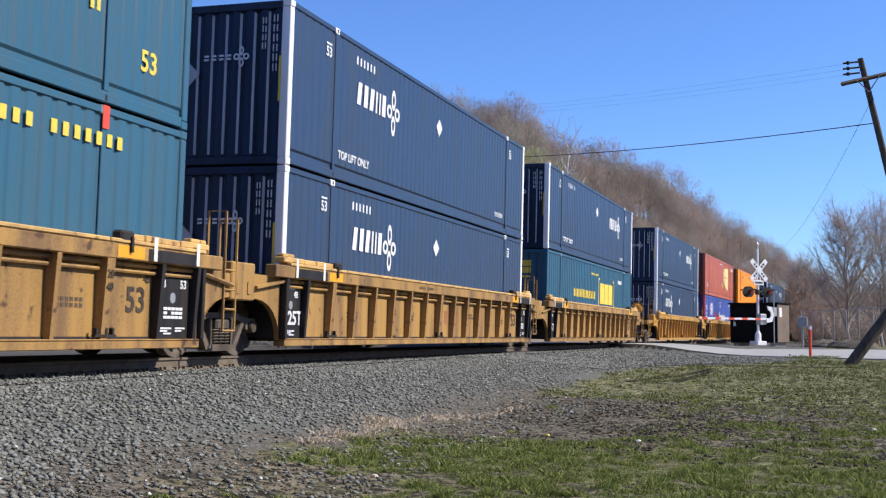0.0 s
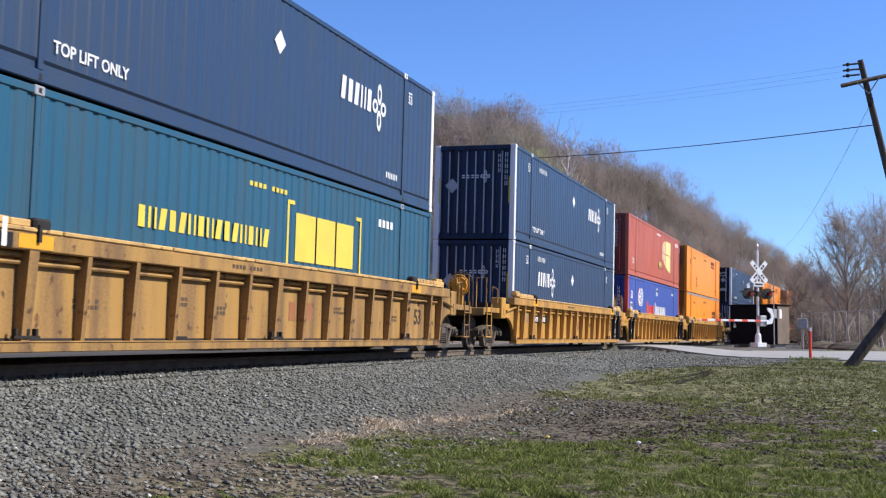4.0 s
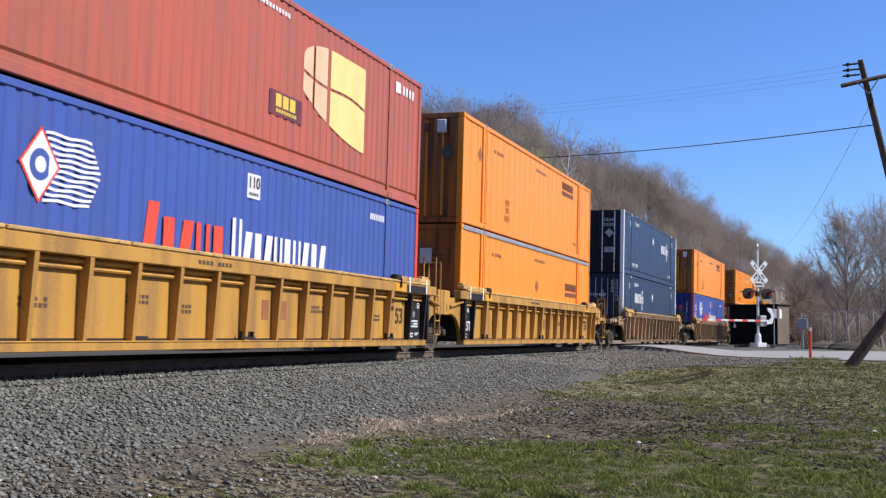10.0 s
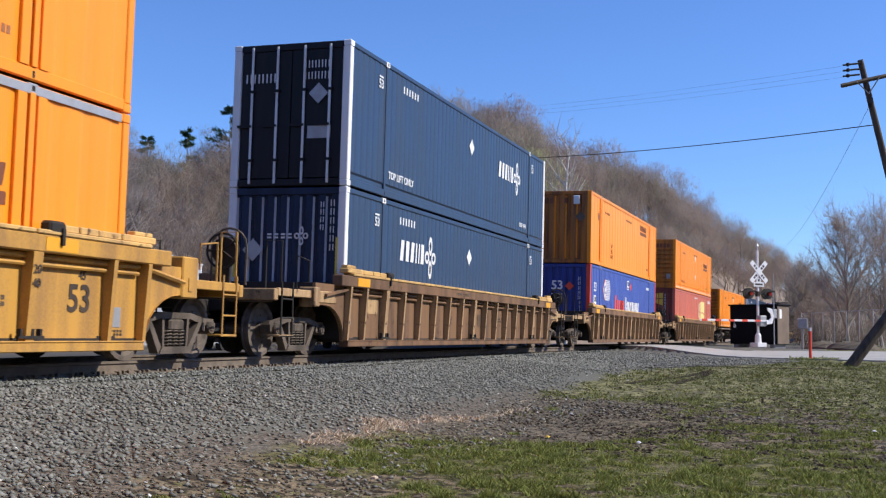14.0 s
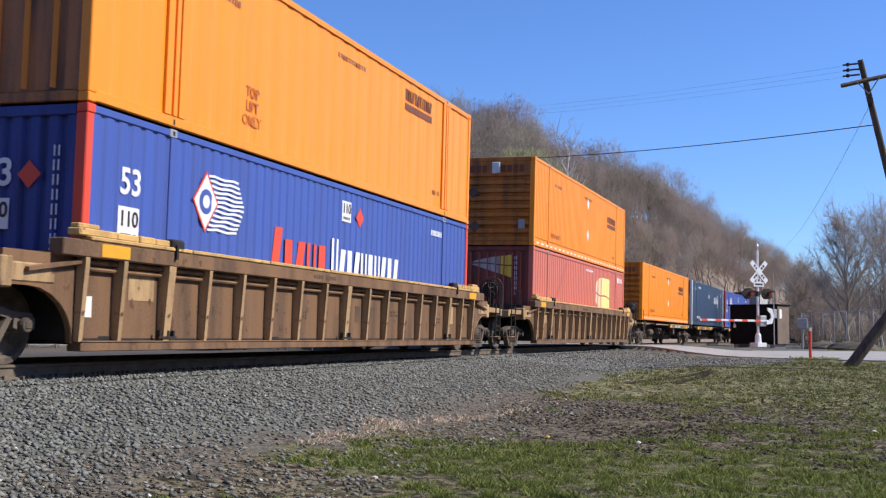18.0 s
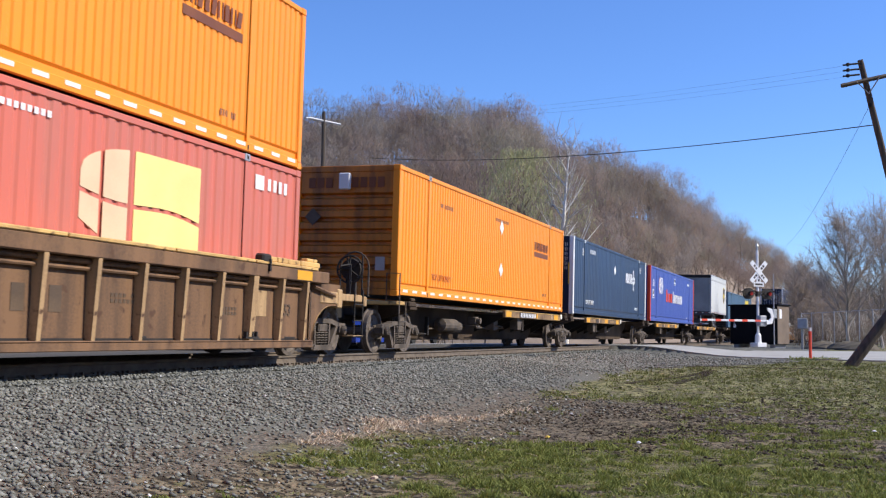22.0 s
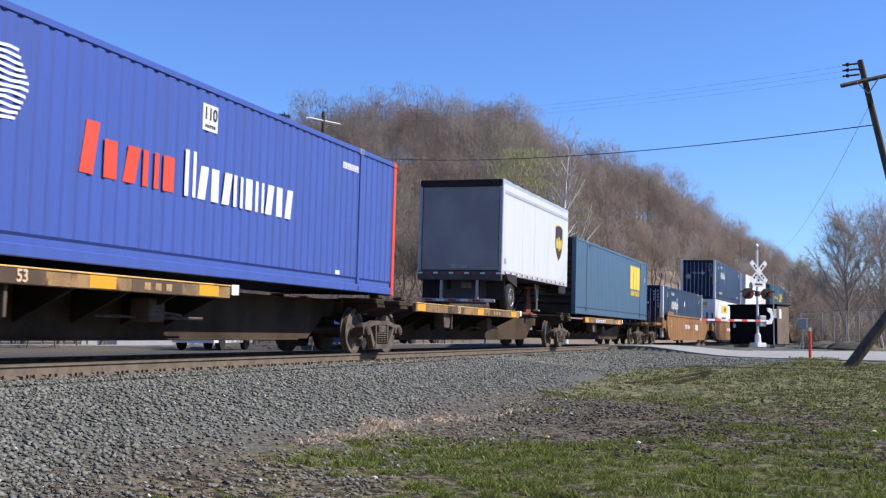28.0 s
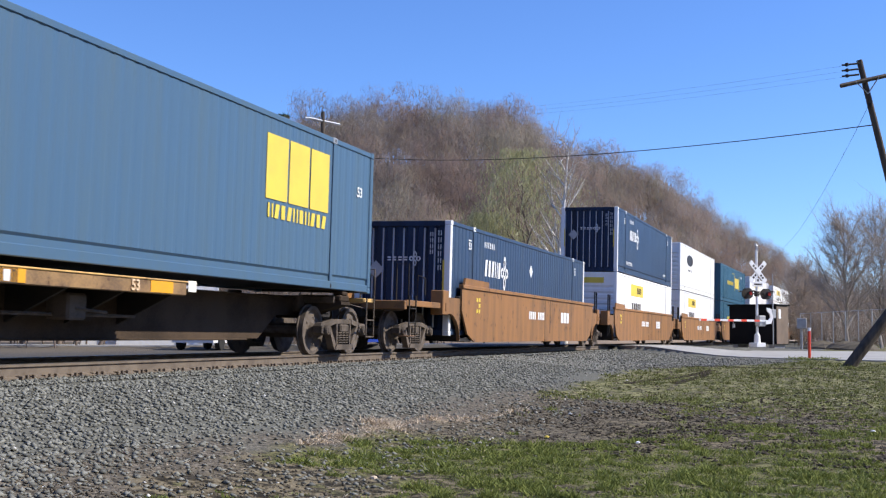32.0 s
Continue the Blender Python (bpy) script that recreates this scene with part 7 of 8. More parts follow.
a3 = "weathered yellow well car unit with black capacity panels"
b1 = "grimy brown well car with faded yellow top edge"
well_unit(a3, tan_car, rail_yellow, -3.6, 15.82, ("joint", "joint"), panels=True)
well_unit(a3, tan_car, rail_yellow, 15.82, 35.16, ("joint", "joint"), panels=True)
well_unit(a3, tan_car, rail_yellow, 35.16, 54.72, ("joint", "coupler"), panels=True, wheel="yellow")
well_unit("weathered yellow well car leading its articulated set", yellow_car, rail_yellow, 58.85, 78.30, ("coupler", "joint"), panels=True)
well_unit(a3, yellow_car, rail_yellow, 78.30, 97.79, ("joint", "joint"), panels=True)
well_unit(a3, yellow_car, rail_yellow, 97.79, 117.30, ("joint", "coupler"), panels=True, wheel="dark")
well_unit(b1, brown_car, rail_yellow, 121.40, 140.70, ("coupler", "coupler"), wheel="dark")
well_unit(b1, brown_car, rail_yellow, 145.00, 164.55, ("coupler", "coupler"), wheel="dark")
well_unit(b1, brown_car, rail_yellow, 168.30, 187.55, ("coupler", "coupler"), wheel="dark")
sp = "brown skeleton car with yellow-edged wheel deck"
spine_unit(sp, 191.72, 208.05, ("coupler", "joint"), (199.6, 206.2))
spine_unit(sp, 208.05, 225.35, ("joint", "joint"), (211.0, 217.5))
spine_unit(sp, 225.35, 242.45, ("joint", "joint"), (228.0, 235.0))
spine_unit(sp, 242.45, 259.72, ("joint", "joint"), (243.95, 252.55), hitch=257.4)
spine_unit(sp, 259.72, 276.40, ("joint", "coupler"), (262.6, 269.75))
o1 = "smooth-sided ochre well car unit with white stencil blocks"
cuts = [280.65, 301.90, 323.10, 342.85, 362.60, 382.40, 402.20, 422.00]
for i in range(len(cuts) - 1):
    well_unit(o1, ochre_car, ochre_car, cuts[i], cuts[i + 1], ("coupler" if i == 0 else "joint", "joint"), smooth_side=True)

nv = "dark navy corrugated container with white corner posts"


def navy_box(s, z, mark, dia=None, label=nv, doors=False, seed=1):
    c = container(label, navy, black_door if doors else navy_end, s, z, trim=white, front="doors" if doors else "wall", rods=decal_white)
    navy_marks(c, mark, seed, dia_x=dia)
    if not doors: navy_end_marks(c)
    else:
        x = -CL / 2 + 0.02
        placard(x - 0.02, 1.85, 0.42, c, galv, "grey diamond placard holder", end=-0.62)
        end_bars(x, -0.35, 2.45, 4, 0.16, decal_white, c, True)
        end_bars(x, -0.35, 2.22, 4, 0.16, decal_white, c, True)
        end_bars(x, 0.95, 2.2, 4, 0.2, decal_white, c, True)
        part("marking", Mesh().box(x - 0.02, x - 0.012, -0.9, -0.4, 0.95, 1.2), galv, c, "pale data plate")
    return c


def teal_box(s, z, spine=False, label="teal-blue container with heavy yellow marking"):
    c = container(label, steel_blue if spine else teal, dark_steel if spine else teal, s, z, style="slight" if spine else "deep", front="louvre" if spine else "wall")
    teal_marks(c, spine)
    if not spine:
        for k in range(3):
            a = 0.62 - k * 0.47
            part("marking", folded(a - 0.40, a, lambda q: 2.32, lambda q: 2.52), decal_yellow, c, "yellow block on the end wall")
            part("marking", folded(a - 0.40, a, lambda q: 2.08, lambda q: 2.28), decal_yellow, c, "yellow block on the end wall")
        part("marking", folded(-0.70, 0.55, lambda q: 1.93, lambda q: 2.00), decal_yellow, c, "thin yellow line on the end wall")
    return c


def pacer_box(s, z):
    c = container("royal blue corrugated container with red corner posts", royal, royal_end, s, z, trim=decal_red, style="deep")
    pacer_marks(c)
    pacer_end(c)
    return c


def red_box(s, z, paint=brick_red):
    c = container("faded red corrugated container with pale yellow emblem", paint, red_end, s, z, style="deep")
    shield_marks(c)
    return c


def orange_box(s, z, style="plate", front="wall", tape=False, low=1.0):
    c = container("bright orange container with brown wordmark blocks", orange, orange_end if front == "louvre" else orange_shaded_grime, s, z, style=style, front=front)
    orange_marks(c, tape, style != "plate", front, low)
    return c


# blue boxes half out of view at the start
top = container("steel-blue corrugated container with yellow lettering", front_blue, front_blue, 6.08, HIGH, style="deep")
lettering("53", 0.3, decal_yellow, 7.05, 0.75, FACE + 0.018, top)
bars(1, 5.8, 1.3, 0.26, 0.28, decal_yellow, top, n=2, gap=0.4)
bot = container("steel-blue corrugated container with yellow number bars", front_blue, front_blue, 6.08, LOW, style="deep")
bars(1, 5.2, 2.46, 2.7, 0.17, decal_yellow, bot, n=12, gap=0.5, y=FACE + 0.002)
part("marking", Mesh().plate(CL / 2 - POST, 2.75, 0.14, 0.3, FACE - 0.012), decal_red, bot, "red tag on the post")
navy_box(25.45, HIGH, -3.85, 0.0)
navy_box(25.45, LOW, -3.85, 0.0, seed=2)
navy_box(44.88, HIGH, 3.8, 0.0, seed=3)
teal_box(44.88, LOW)
navy_box(68.50, HIGH, 3.8, 0.0, seed=4)
navy_box(68.50, LOW, -3.85, 0.0, seed=5)
red_box(88.09, HIGH)
pacer_box(88.09, LOW)
orange_box(107.50, HIGH)
orange_box(107.50, LOW, front="flat", low=0.75)
navy_box(130.95, HIGH, 3.8, 0.0, doors=True, seed=6)
navy_box(130.95, LOW, -3.85, 0.0, seed=7)
orange_box(154.72, HIGH)
tagged_blue = pacer_box(154.72, LOW)
placard(0.82, 2.34, 0.40, tagged_blue, decal_red, "small red diamond placard")
placard(-CL / 2 + 0.02, 2.0, 0.36, tagged_blue, decal_red, "small red diamond placard", end=-0.45)
orange_box(177.82, HIGH, style="fine", front="louvre", tape=True)
red_box(177.82, LOW, pale_red)
orange_box(198.94, FLAT + 0.02, style="fine", front="louvre", tape=True)
navy_box(216.80, FLAT, 3.8, 0.0, seed=8)
pacer_box(234.38, FLAT)
trailer(250.95, 259.45, 2.16, 4.97)
teal_box(269.08, FLAT, True, "steel-blue container with yellow wordmark blocks")
navy_box(290.45, LOW, -3.85, 0.0, seed=9)
navy_box(313.40, HIGH, -3.85, None, seed=10)


def white_box(s, z, mark=decal_yellow):
    c = container("white corrugated container with yellow panel", white, white, s, z, front="louvre")
    if mark is decal_yellow:
        part("marking", Mesh().plate(-2.9, 2.24, 3.3, 0.55, FACE + 0.016), mark, c, "yellow rectangle")
        bars(1, -3.1, 1.49, 2.5, 0.30, decal_black, c, n=5)
        bars(1, -2.4, 2.24, 1.2, 0.28, decal_black, c, n=4, y=FACE + 0.010)
    else:
        part("emblem", Mesh().prism([(-4.0 + 1.35 * math.cos(q), 2.0 + 0.36 * math.sin(q)) for q in [math.pi / 8 * i for i in range(16)]], FACE + 0.014, FACE + 0.020), decal_black, c, "dark rounded emblem")
        bars(1, -4.0, 1.35, 1.6, 0.12, decal_black, c, n=6)
    part("marking", Mesh().box(-CL / 2 + 0.012, -CL / 2 + 0.02, -0.7, 0.6, CH - 0.5, CH - 0.25), decal_yellow, c, "dull yellow panel on the end")
    return c


white_box(313.40, LOW)
white_box(332.90, HIGH, decal_black)
white_box(332.90, LOW)
teal_box(352.70, HIGH)
teal_box(352.70, LOW)
white_box(372.50, HIGH)
white_box(372.50, LOW)
white_box(392.30, LOW, decal_black)
white_box(392.30, HIGH)
navy_box(412.10, LOW, -3.85, seed=11)
navy_box(412.10, HIGH, -3.85, seed=12)

# ---- the crossing and the things around it ----
def on_ground(x, y):
    return pose(x, y, float(height(x, y)))


# crossing signal: mast, crossbuck, lamps, gate arm
MX, MY = 59.4, -7.84
g = thing("crossing_signal", "white crossing mast with crossbuck, red lamps and lowered gate", "crossing signal", m=Matrix.Translation((MX, MY, 0.03)) @ pose(0, 0, 0, 0, 0, -46))
# local: -y faces the road users and the camera
part("base", Mesh().box(-0.3, 0.3, -0.3, 0.3, -0.1, 0.12, 0.02).lathe([(0.17, 0.12), (0.15, 0.5), (0.08, 0.62)], 12, axis="z"), decal_white, g)
part("mast", Mesh().tube([(0, 0, 0.1), (0, 0, 4.85)], 0.065, 10), decal_white, g, "white round mast")
part("bell", Mesh().lathe([(0.03, 4.85), (0.05, 4.87), (0.05, 5.05), (0.10, 5.07), (0.02, 5.2)], 10, axis="z"), galv, g)
for a in (-45, 45):
    part("crossbuck_board", Mesh().box(-0.72, 0.72, -0.11 - 0.02 * (a > 0), -0.09 - 0.02 * (a > 0), -0.13, 0.13, 0.006), decal_white, g, "white crossbuck board").matrix_basis = pose(0, 0, 3.74, 0, a, 0)
    b = Mesh()
    for k in (-0.42, -0.26, 0.26, 0.42):
        b.plate(k, 0, 0.11, 0.12, -0.116 - 0.02 * (a > 0), 0.003)
    part("marking", b, decal_black, g).matrix_basis = pose(0, 0, 3.74, 0, a, 0)
part("track_sign", Mesh().box(-0.34, 0.34, -0.10, -0.08, 2.98, 3.22, 0.006).box(-0.14, 0.14, -0.10, -0.08, 3.22, 3.4, 0.006), decal_white, g, "white stepped sign")
part("marking", Mesh().plate(0, 3.10, 0.5, 0.09, -0.106, 0.004).plate(0, 3.31, 0.12, 0.12, -0.106, 0.004), decal_black, g)
part("crossarm", Mesh().tube([(-0.75, -0.02, 2.62), (0.75, -0.02, 2.62)], 0.04, 8).box(-0.1, 0.1, -0.1, 0.1, 2.49, 2.75, 0.02), dark_steel, g)
for x in (-0.62, 0.62):
    for f in (-1, 1):
        l = part("lamp", Mesh().lathe([(0.28, 0.0), (0.28, 0.02), (0.12, 0.03), (0.10, 0.14)] if f > 0 else [(0.28, 0.0), (0.28, -0.02), (0.12, -0.03), (0.10, -0.14)], 18, (x, f * 0.1, 2.62)), dark_steel, g, "black lamp backing")
        part("lens", Mesh().lathe([(0.01, f * 0.165), (0.09, f * 0.16), (0.10, f * 0.14)], 14, (x, f * 0.1, 2.62)), red_lens, l, "red lens")
        part("visor", Mesh().prism([(x - 0.13, 2.72), (x, 2.77), (x + 0.13, 2.72), (x + 0.13, 2.70), (x, 2.75), (x - 0.13, 2.70)], f * 0.24, f * 0.5), dark_steel, l)
part("mechanism", Mesh().box(-0.22, 0.22, -0.42, -0.08, 0.95, 1.5, 0.04), galv, g, "grey gate motor box")
part("counterweight", Mesh().prism([(0.15, 1.05), (0.5, 1.1), (0.62, 1.45), (0.5, 1.85), (0.2, 1.9), (0.25, 1.72), (0.42, 1.6), (0.45, 1.4), (0.3, 1.25), (0.12, 1.25)], -0.5, -0.44), decal_white, g, "white counterweight arm")
arm = part("gate_arm", Mesh().box(-4.1, 0.3, -0.47, -0.43, 1.18, 1.28, 0.01), decal_white, g, "red and white striped gate arm")
for k in range(5):
    part("stripe", Mesh().box(-4.0 + k * 0.85, -3.65 + k * 0.85, -0.474, -0.426, 1.176, 1.284), decal_red, arm, "red stripe")
part("wire_pole", Mesh().tube([(1.35, 0.3, 0.0), (1.35, 0.3, 3.7)], 0.03, 6).box(1.22, 1.48, 0.2, 0.4, 1.4, 1.85, 0.02), galv, g, "thin pole with grey box")

cab = thing("signal_cabinet", "black steel signal cabinet with a dull brown side on concrete feet", "cabinet", m=Matrix.Translation((64.3, -7.75, -0.05)) @ pose(0, 0, 0, 0, 0, -22))
part("body", Mesh().box(-0.8, 0.8, -1.36, 1.36, 0.1, 2.2, 0.02), black_enamel, cab)
part("roof", Mesh().box(-0.9, 0.9, -1.46, 1.44, 2.2, 2.28, 0.02), black_enamel, cab)
for y in (-0.68, 0.68):
    part("door", Mesh().box(-0.825, -0.8, y - 0.62, y + 0.62, 0.2, 2.1, 0.008), black_enamel, cab)
    part("handle", Mesh().box(-0.86, -0.825, y + 0.4, y + 0.44, 1.1, 1.3, 0.008), galv, cab)
# the cabinet is black here too; the sun on it is in the colour
part("side_panel", Mesh().box(-0.78, 0.78, -1.385, -1.36, 0.12, 2.18, 0.008), cabinet_brown, cab, "dull brown side panel")
part("vent", Mesh().box(-0.55, -0.25, -1.40, -1.385, 1.5, 2.0, 0.006), decal_white, cab, "white louvred vent")
part("marking", Mesh().box(-0.835, -0.83, 1.0, 1.15, 1.0, 1.2), decal_white, cab)
for y in (-1.05, 1.05):
    part("foot", Mesh().box(-0.7, 0.7, y - 0.15, y + 0.15, -0.1, 0.1), concrete, cab, "concrete footing")

# leaning utility pole with push brace, crossarm, wires
PX, PY, PZ = 35.85, -13.1, -0.46
up = thing("utility_pole", "leaning weathered wooden utility pole with brace and crossarm", "utility pole", m=pose(PX, PY, PZ))
R, U, W = Vector((0.3035, -0.9528, 0.0)), Vector((0, 0, 1)), Vector((0.95, 0.30, 0.0))


def at_pole(r, u, w=0.0):
    return tuple(R * r + U * u + W * w)


top_r, top_u = -1.45, 9.25
part("pole", Mesh().tube([at_pole(0.7, -0.3), at_pole(-0.03, 3.0), at_pole(-0.72, 6.0), at_pole(top_r, top_u)], 0.13, 12, 0.085), pole_wood, up, "dark weathered pole")
part("brace", Mesh().tube([at_pole(-2.0, -0.3), at_pole(-1.94, 0.0), at_pole(-0.6, 1.75), at_pole(0.0, 2.55)], 0.19, 12, 0.15), pole_wood, up, "sloping push brace")
part("crossarm", Mesh().tube([at_pole(-2.09, 8.42, -0.15), at_pole(-0.07, 8.9, -0.15)], 0.065, 4), pole_wood, up)
for dr in (-0.35, 0.35):
    part("arm_brace", Mesh().tube([at_pole(-1.29 + dr, 8.62 + dr * 0.24, -0.2), at_pole(-1.25, 8.2, -0.12)], 0.018, 4), galv, up)
for k in range(3):
    part("insulator", Mesh().tube([at_pole(-1.52, 9.12 - 0.17 * k, -0.12), at_pole(-2.02, 9.06 - 0.17 * k, -0.12)], 0.03, 6).lathe([(0.03, -0.04), (0.06, -0.02), (0.06, 0.02), (0.03, 0.04)], 8, at_pole(-1.87, 9.08 - 0.17 * k, -0.12), "x"), dark_steel, up, "dark strain insulator")
part("bracket", Mesh().box(*[v for p in zip(at_pole(-1.2, 7.8, -0.2), [q + 0.1 for q in at_pole(-1.2, 7.8, -0.2)]) for v in p]), dark_steel, up)

# far pole across the line
fx, fy = 63.6, 18.4
fp = thing("utility_pole", "wooden utility pole with pale double crossarm", "utility pole", m=pose(fx, fy, float(height(fx, fy))))
part("pole", Mesh().tube([(0, 0, 0), (0, 0, 14.6)], 0.17, 10, 0.12), pole_wood, fp)
d = Vector((0.75, -0.66, 0)).normalized()
for o in (-0.09, 0.09):
    part("crossarm", Mesh().tube([tuple(-d * 1.1 + Vector((0, o, 14.1))), tuple(d * 1.1 + Vector((0, o, 13.9)))], 0.06, 4), white, fp, "sun-bleached crossarm")
for o in (-0.6, 0.6):
    part("arm_brace", Mesh().tube([tuple(d * o + Vector((0, 0, 14.0))), (0, 0, 13.5)], 0.025, 4), galv, fp)
lp = thing("street_lamp", "street lamp on a wooden pole behind the line", "street lamp", m=pose(58.5, 15.0, float(height(58.5, 15.0))))
part("pole", Mesh().tube([(0, 0, 0), (0, 0, 9.0)], 0.13, 8, 0.1), pole_wood, lp)
part("arm", Mesh().tube([(0, 0, 8.6), (-0.2, -0.8, 9.0), (-0.4, -1.5, 9.05)], 0.03, 6), galv, lp)
part("head", Mesh().box(-0.6, -0.2, -2.0, -1.4, 8.95, 9.12, 0.05), decal_white, lp, "pale lamp head")


def wire(a, b, sag, r=0.016, name="overhead_wire", label="dark overhead wire between poles"):
    a, b = Vector(a), Vector(b)
    pts = [tuple(a.lerp(b, i / 24) - Vector((0, 0, sag * 4 * (i / 24) * (1 - i / 24)))) for i in range(25)]
    return tagged(new(name, Mesh().tube(pts, r, 5).data(name, dark_steel)), label, "wire", "overhead wires")


base = Vector((PX, PY, PZ))
wire(base + Vector(at_pole(-1.02, 7.28)), (61.5, 14.5, 10.9), 0.5, 0.016)
for k in range(3):
    wire(base + Vector(at_pole(-2.0, 9.06 - 0.17 * k)), Vector((fx, fy, 13.9)) + d * (k - 1) * 0.9, 0.5, 0.0025, label="thin overhead conductor between poles")
wire(base + Vector(at_pole(-1.2, 7.85)), (104.0, -8.2, 8.2), 0.8, 0.0065)

# marker post and small sign by the road
mp = thing("marker_post", "red marker post with a white cap by the road", "marker post", m=on_ground(40.0, -10.195))
part("post", Mesh().tube([(0, 0, -0.05), (0, 0, 0.95)], 0.05, 8), decal_red, mp, "red post")
part("cap", Mesh().tube([(0, 0, 0.95), (0, 0, 1.07)], 0.047, 8), decal_white, mp, "white cap")
mb = thing("mailbox", "pale grey box on a thin post by the fence", "box", m=on_ground(74, -10.05))
part("box", Mesh().box(-0.25, 0.25, -0.3, 0.3, 1.3, 1.95, 0.03), galv, mb)
part("post", Mesh().tube([(0, 0, 0), (0, 0, 1.3)], 0.05, 6), galv, mb)

# chain-link fence beyond the road
fence = thing("fence", "grey chain-link fence with bare vines beyond the road", "fence", m=pose(0, 0, 0))
F0, F1 = Vector((84, -10.0, 0)), Vector((62, -17.5, 0))
for i in range(12):
    p = F0.lerp(F1, i / 11)
    z = float(height(p.x, p.y))
    part("post", Mesh().tube([(p.x, p.y, z), (p.x, p.y, z + 2.5)], 0.035, 6), galv, fence)
    if i < 11:
        q = F0.lerp(F1, (i + 1) / 11)
        z2 = float(height(q.x, q.y))
        part("top_rail", Mesh().tube([(p.x, p.y, z + 2.45), (q.x, q.y, z2 + 2.45)], 0.022, 5), galv, fence)
        w = Mesh()
        n = 14
        for k in range(0, n, 2):
            for sgn in (0, 1):
                a, b = p.lerp(q, k / n), p.lerp(q, min(1, (k + 7) / n))
                hgt = 2.4 * (min(1, (k + 7) / n) - k / n) * 2
                w.tube([(a.x, a.y, z + 0.05 + sgn * hgt), (b.x, b.y, z + 0.05 + (1 - sgn) * hgt)], 0.003, 3)
        part("mesh", w, galv, fence, "chain-link wires")
for k, (x, y, r) in enumerate(((79, -11.5, 1.3), (76, -12.6, 0.9), (72, -13.2, 1.1))):
    m = Mesh()
    rr = random.Random(k)
    m.lathe([(r * 1.3, -0.3), (r * 1.15, 0.1), (r * 0.8, 0.35), (r * 0.35, 0.5), (0.02, 0.55)], 14, (0, 0, 0), "z")
    m.v = [(a + rr.uniform(-0.08, 0.08), b + rr.uniform(-0.08, 0.08), c + rr.uniform(-0.05, 0.05)) for a, b, c in m.v]
    thing("soil_mound", "low mound of dark soil and dead leaves", "mound", "mounds by the fence", on_ground(x, y), m, crumb_mat)


# cars and a white building across the line
def parked_car(x, y, turn, paint, label):
    c = thing("parked_car", label, "car", "cars parked behind the line", Matrix.Translation((x, y, float(height(x, y)))) @ pose(0, 0, 0, 0, 0, turn))
    side = [(-2.2, 0.3), (-2.25, 0.62), (-2.1, 0.78), (-1.2, 0.9), (-0.6, 1.36), (0.9, 1.40), (1.7, 0.98), (2.2, 0.92), (2.28, 0.6), (2.2, 0.3)]
    part("body", Mesh().prism(side, -0.85, 0.85), paint, c)
    part("window", Mesh().prism([(-1.05, 0.93), (-0.55, 1.3), (0.85, 1.33), (1.5, 0.97)], -0.856, 0.856), dark_glass, c, "dark side glass")
    for a in (-1.4, 1.4):
        for s in (-0.8, 0.8):
            w = part("wheel", Mesh().lathe([(0.2, s - 0.1), (0.31, s - 0.1), (0.33, s), (0.31, s + 0.1), (0.2, s + 0.1)], 18, (a, 0, 0.33)), rubber, c)
            part("rim", Mesh().lathe([(0.03, s + math.copysign(0.09, s)), (0.2, s + math.copysign(0.1, s)), (0.2, s)], 12, (a, 0, 0.33)), alu, w)
    for s in (-0.55, 0.55):
        part("headlight", Mesh().box(-2.28, -2.2, s - 0.2, s + 0.2, 0.6, 0.74, 0.02), alu, c)
    return c


parked_car(45.5, 8.6, 0, car_blue, "blue parked saloon car")
parked_car(51.0, 8.2, -3, car_blue, "dark blue parked saloon car")
parked_car(40.5, 12.8, 8, car_white, "white parked saloon car")

hb = thing("house", "low white building with small block towers across the line", "house", m=pose(49.48, 20.42, -0.4, 0, 0, -58.5))
part("wall", Mesh().box(-2.5, 2.46, 0.0, 5.0, 0, 3.42, 0.02), white, hb)
part("roof", Mesh().box(-2.6, 2.56, -0.1, 5.1, 3.42, 3.50, 0.02), decal_white, hb, "flat white roof edge")
part("wing", Mesh().prism([(-4.2, 0.0), (-4.2, 2.95), (-2.5, 3.40), (-2.5, 0.0)], 0.3, 4.0), white, hb, "lean-to wing with a sloping roof")
cup = part("tower", Mesh().box(-0.74, 0.06, 0.3, 1.1, 3.5, 4.66, 0.02).box(-0.80, 0.12, 0.24, 1.16, 4.66, 4.74, 0.01), white, hb, "white block tower with a cornice")
part("window", Mesh().box(-0.46, -0.20, 0.27, 0.30, 4.02, 4.50, 0.01), dark_glass, cup)
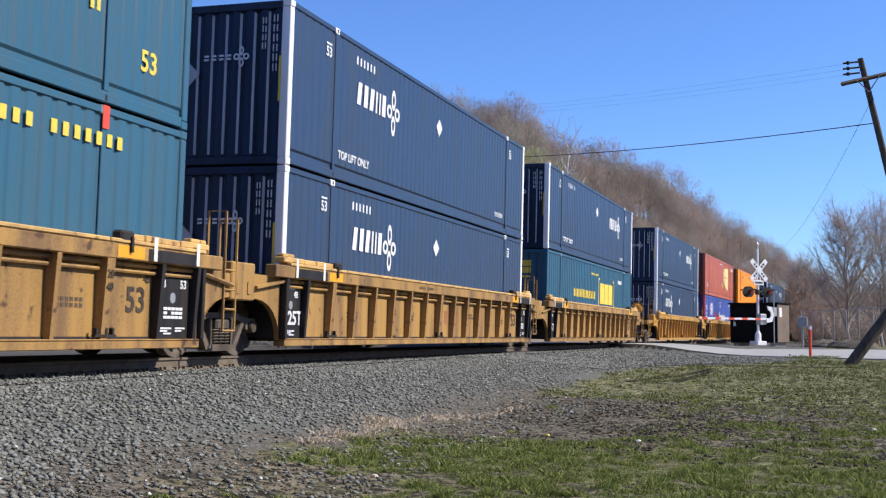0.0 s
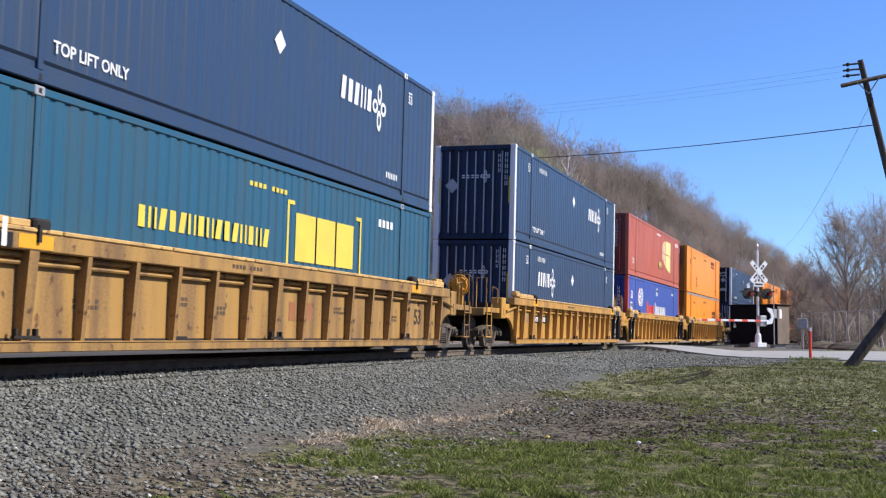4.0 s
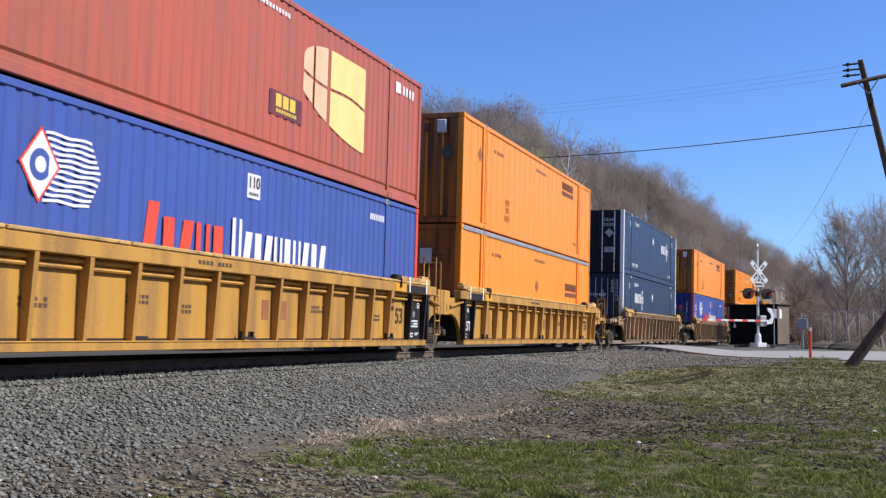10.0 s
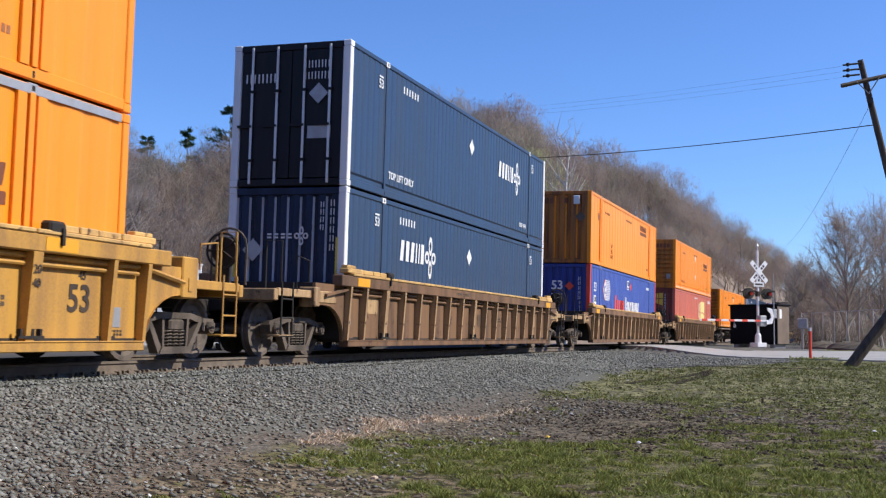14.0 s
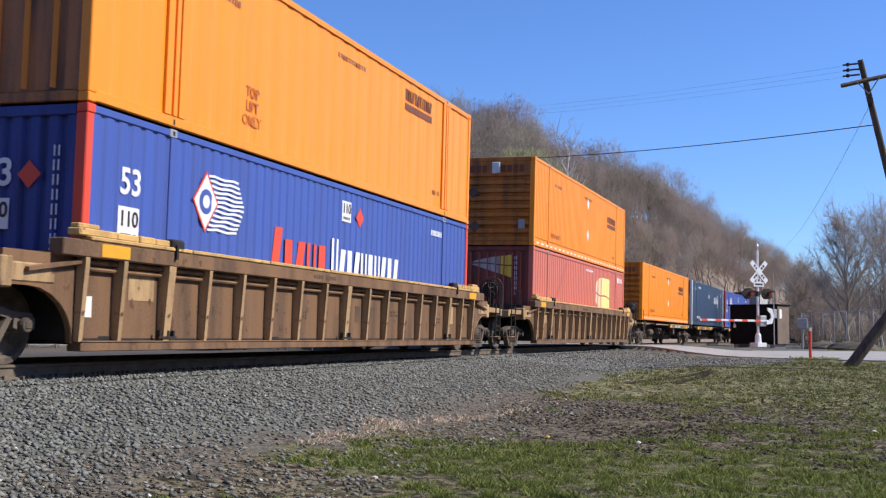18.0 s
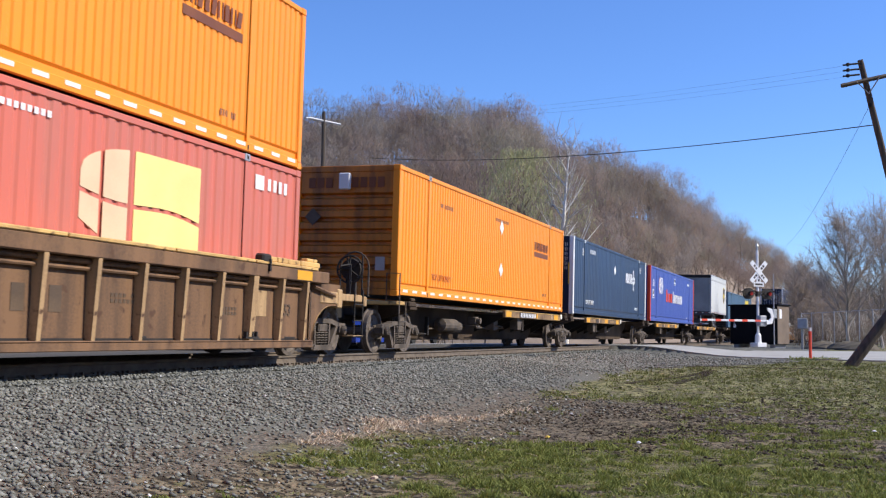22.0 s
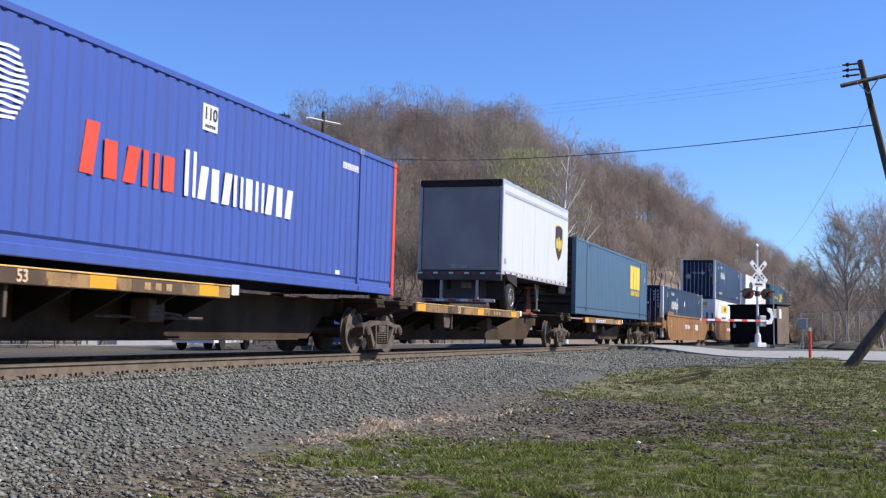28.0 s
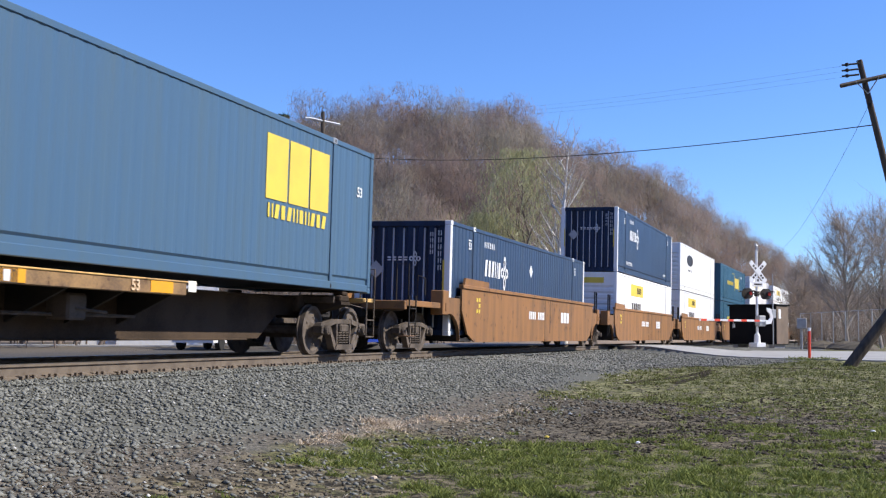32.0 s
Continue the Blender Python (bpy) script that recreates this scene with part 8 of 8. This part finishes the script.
part("frame", Mesh().box(-0.50, -0.16, 0.26, 0.30, 4.50, 4.54, 0.005).box(-0.50, -0.16, 0.25, 0.30, 3.97, 4.02, 0.005).box(-0.345, -0.315, 0.26, 0.28, 4.02, 4.50, 0.003).box(-0.46, -0.20, 0.26, 0.28, 4.25, 4.28, 0.003), decal_white, cup)
part("tower", Mesh().box(-1.32, -0.76, 0.3, 1.1, 3.5, 4.44, 0.02).box(-1.36, -0.76, 0.26, 1.14, 4.44, 4.51, 0.01), white, hb, "lower white block")
part("chimney", Mesh().box(1.06, 1.56, 0.3, 0.9, 3.5, 4.22, 0.02).box(1.01, 1.61, 0.25, 0.95, 4.22, 4.30, 0.01), white, hb, "white chimney block")
part("chimney", Mesh().box(-2.40, -1.90, 1.6, 2.1, 3.5, 4.24, 0.02).box(-2.44, -1.86, 1.56, 2.14, 4.24, 4.30, 0.01), cabinet_brown, hb, "dull brick chimney")
for x, z in ((0.66, 3.02), (0.66, 2.62), (-1.3, 2.6)):
    w = part("window", Mesh().box(x - 0.13, x + 0.13, -0.03, 0.0, z - 0.14, z + 0.14, 0.008), dark_glass, hb)
    part("frame", Mesh().box(x - 0.17, x + 0.17, -0.04, 0.0, z + 0.14, z + 0.18, 0.005).box(x - 0.17, x + 0.17, -0.05, 0.0, z - 0.19, z - 0.14, 0.005), decal_white, w)

# litter on the grass
for x, y, mat, lab in ((13.1, -8.06, decal_white, "white scrap"), (13.5, -6.9, decal_yellow, "yellowed leaf"), (15.4, -10.74, decal_white, "white stone"), (16.7, -6.56, galv, "pale scrap"), (9.1, -6.34, straw_mat, "dry stalk")):
    p = Mesh().lathe([(0.01, 0.0), (0.035, 0.004), (0.03, 0.02), (0.008, 0.028)], 7, axis="z")
    thing("litter", lab + " lying on the grass", "litter", "scraps on the grass", on_ground(x, y), p, mat)

# ---- what moves ----
def motions():
    moving = [o for o in scene.objects if o.parent is None and "s" in o.keys()]
    for o in moving:
        s, z = o["s"], o["z"]
        walk(o, [(float(t), line(s - run(t), 0, z)) for t in range(0, 33)])
    for w, x in wheelsets:
        rows = []
        for k in range(0, 481):
            t = k / 15
            rows.append((t, pose(x, 0, WHEEL_R, 0, -math.degrees(run(t) / WHEEL_R), 0)))
        walk(w, rows)
    for o in moving:
        del o["s"], o["z"]


motions()
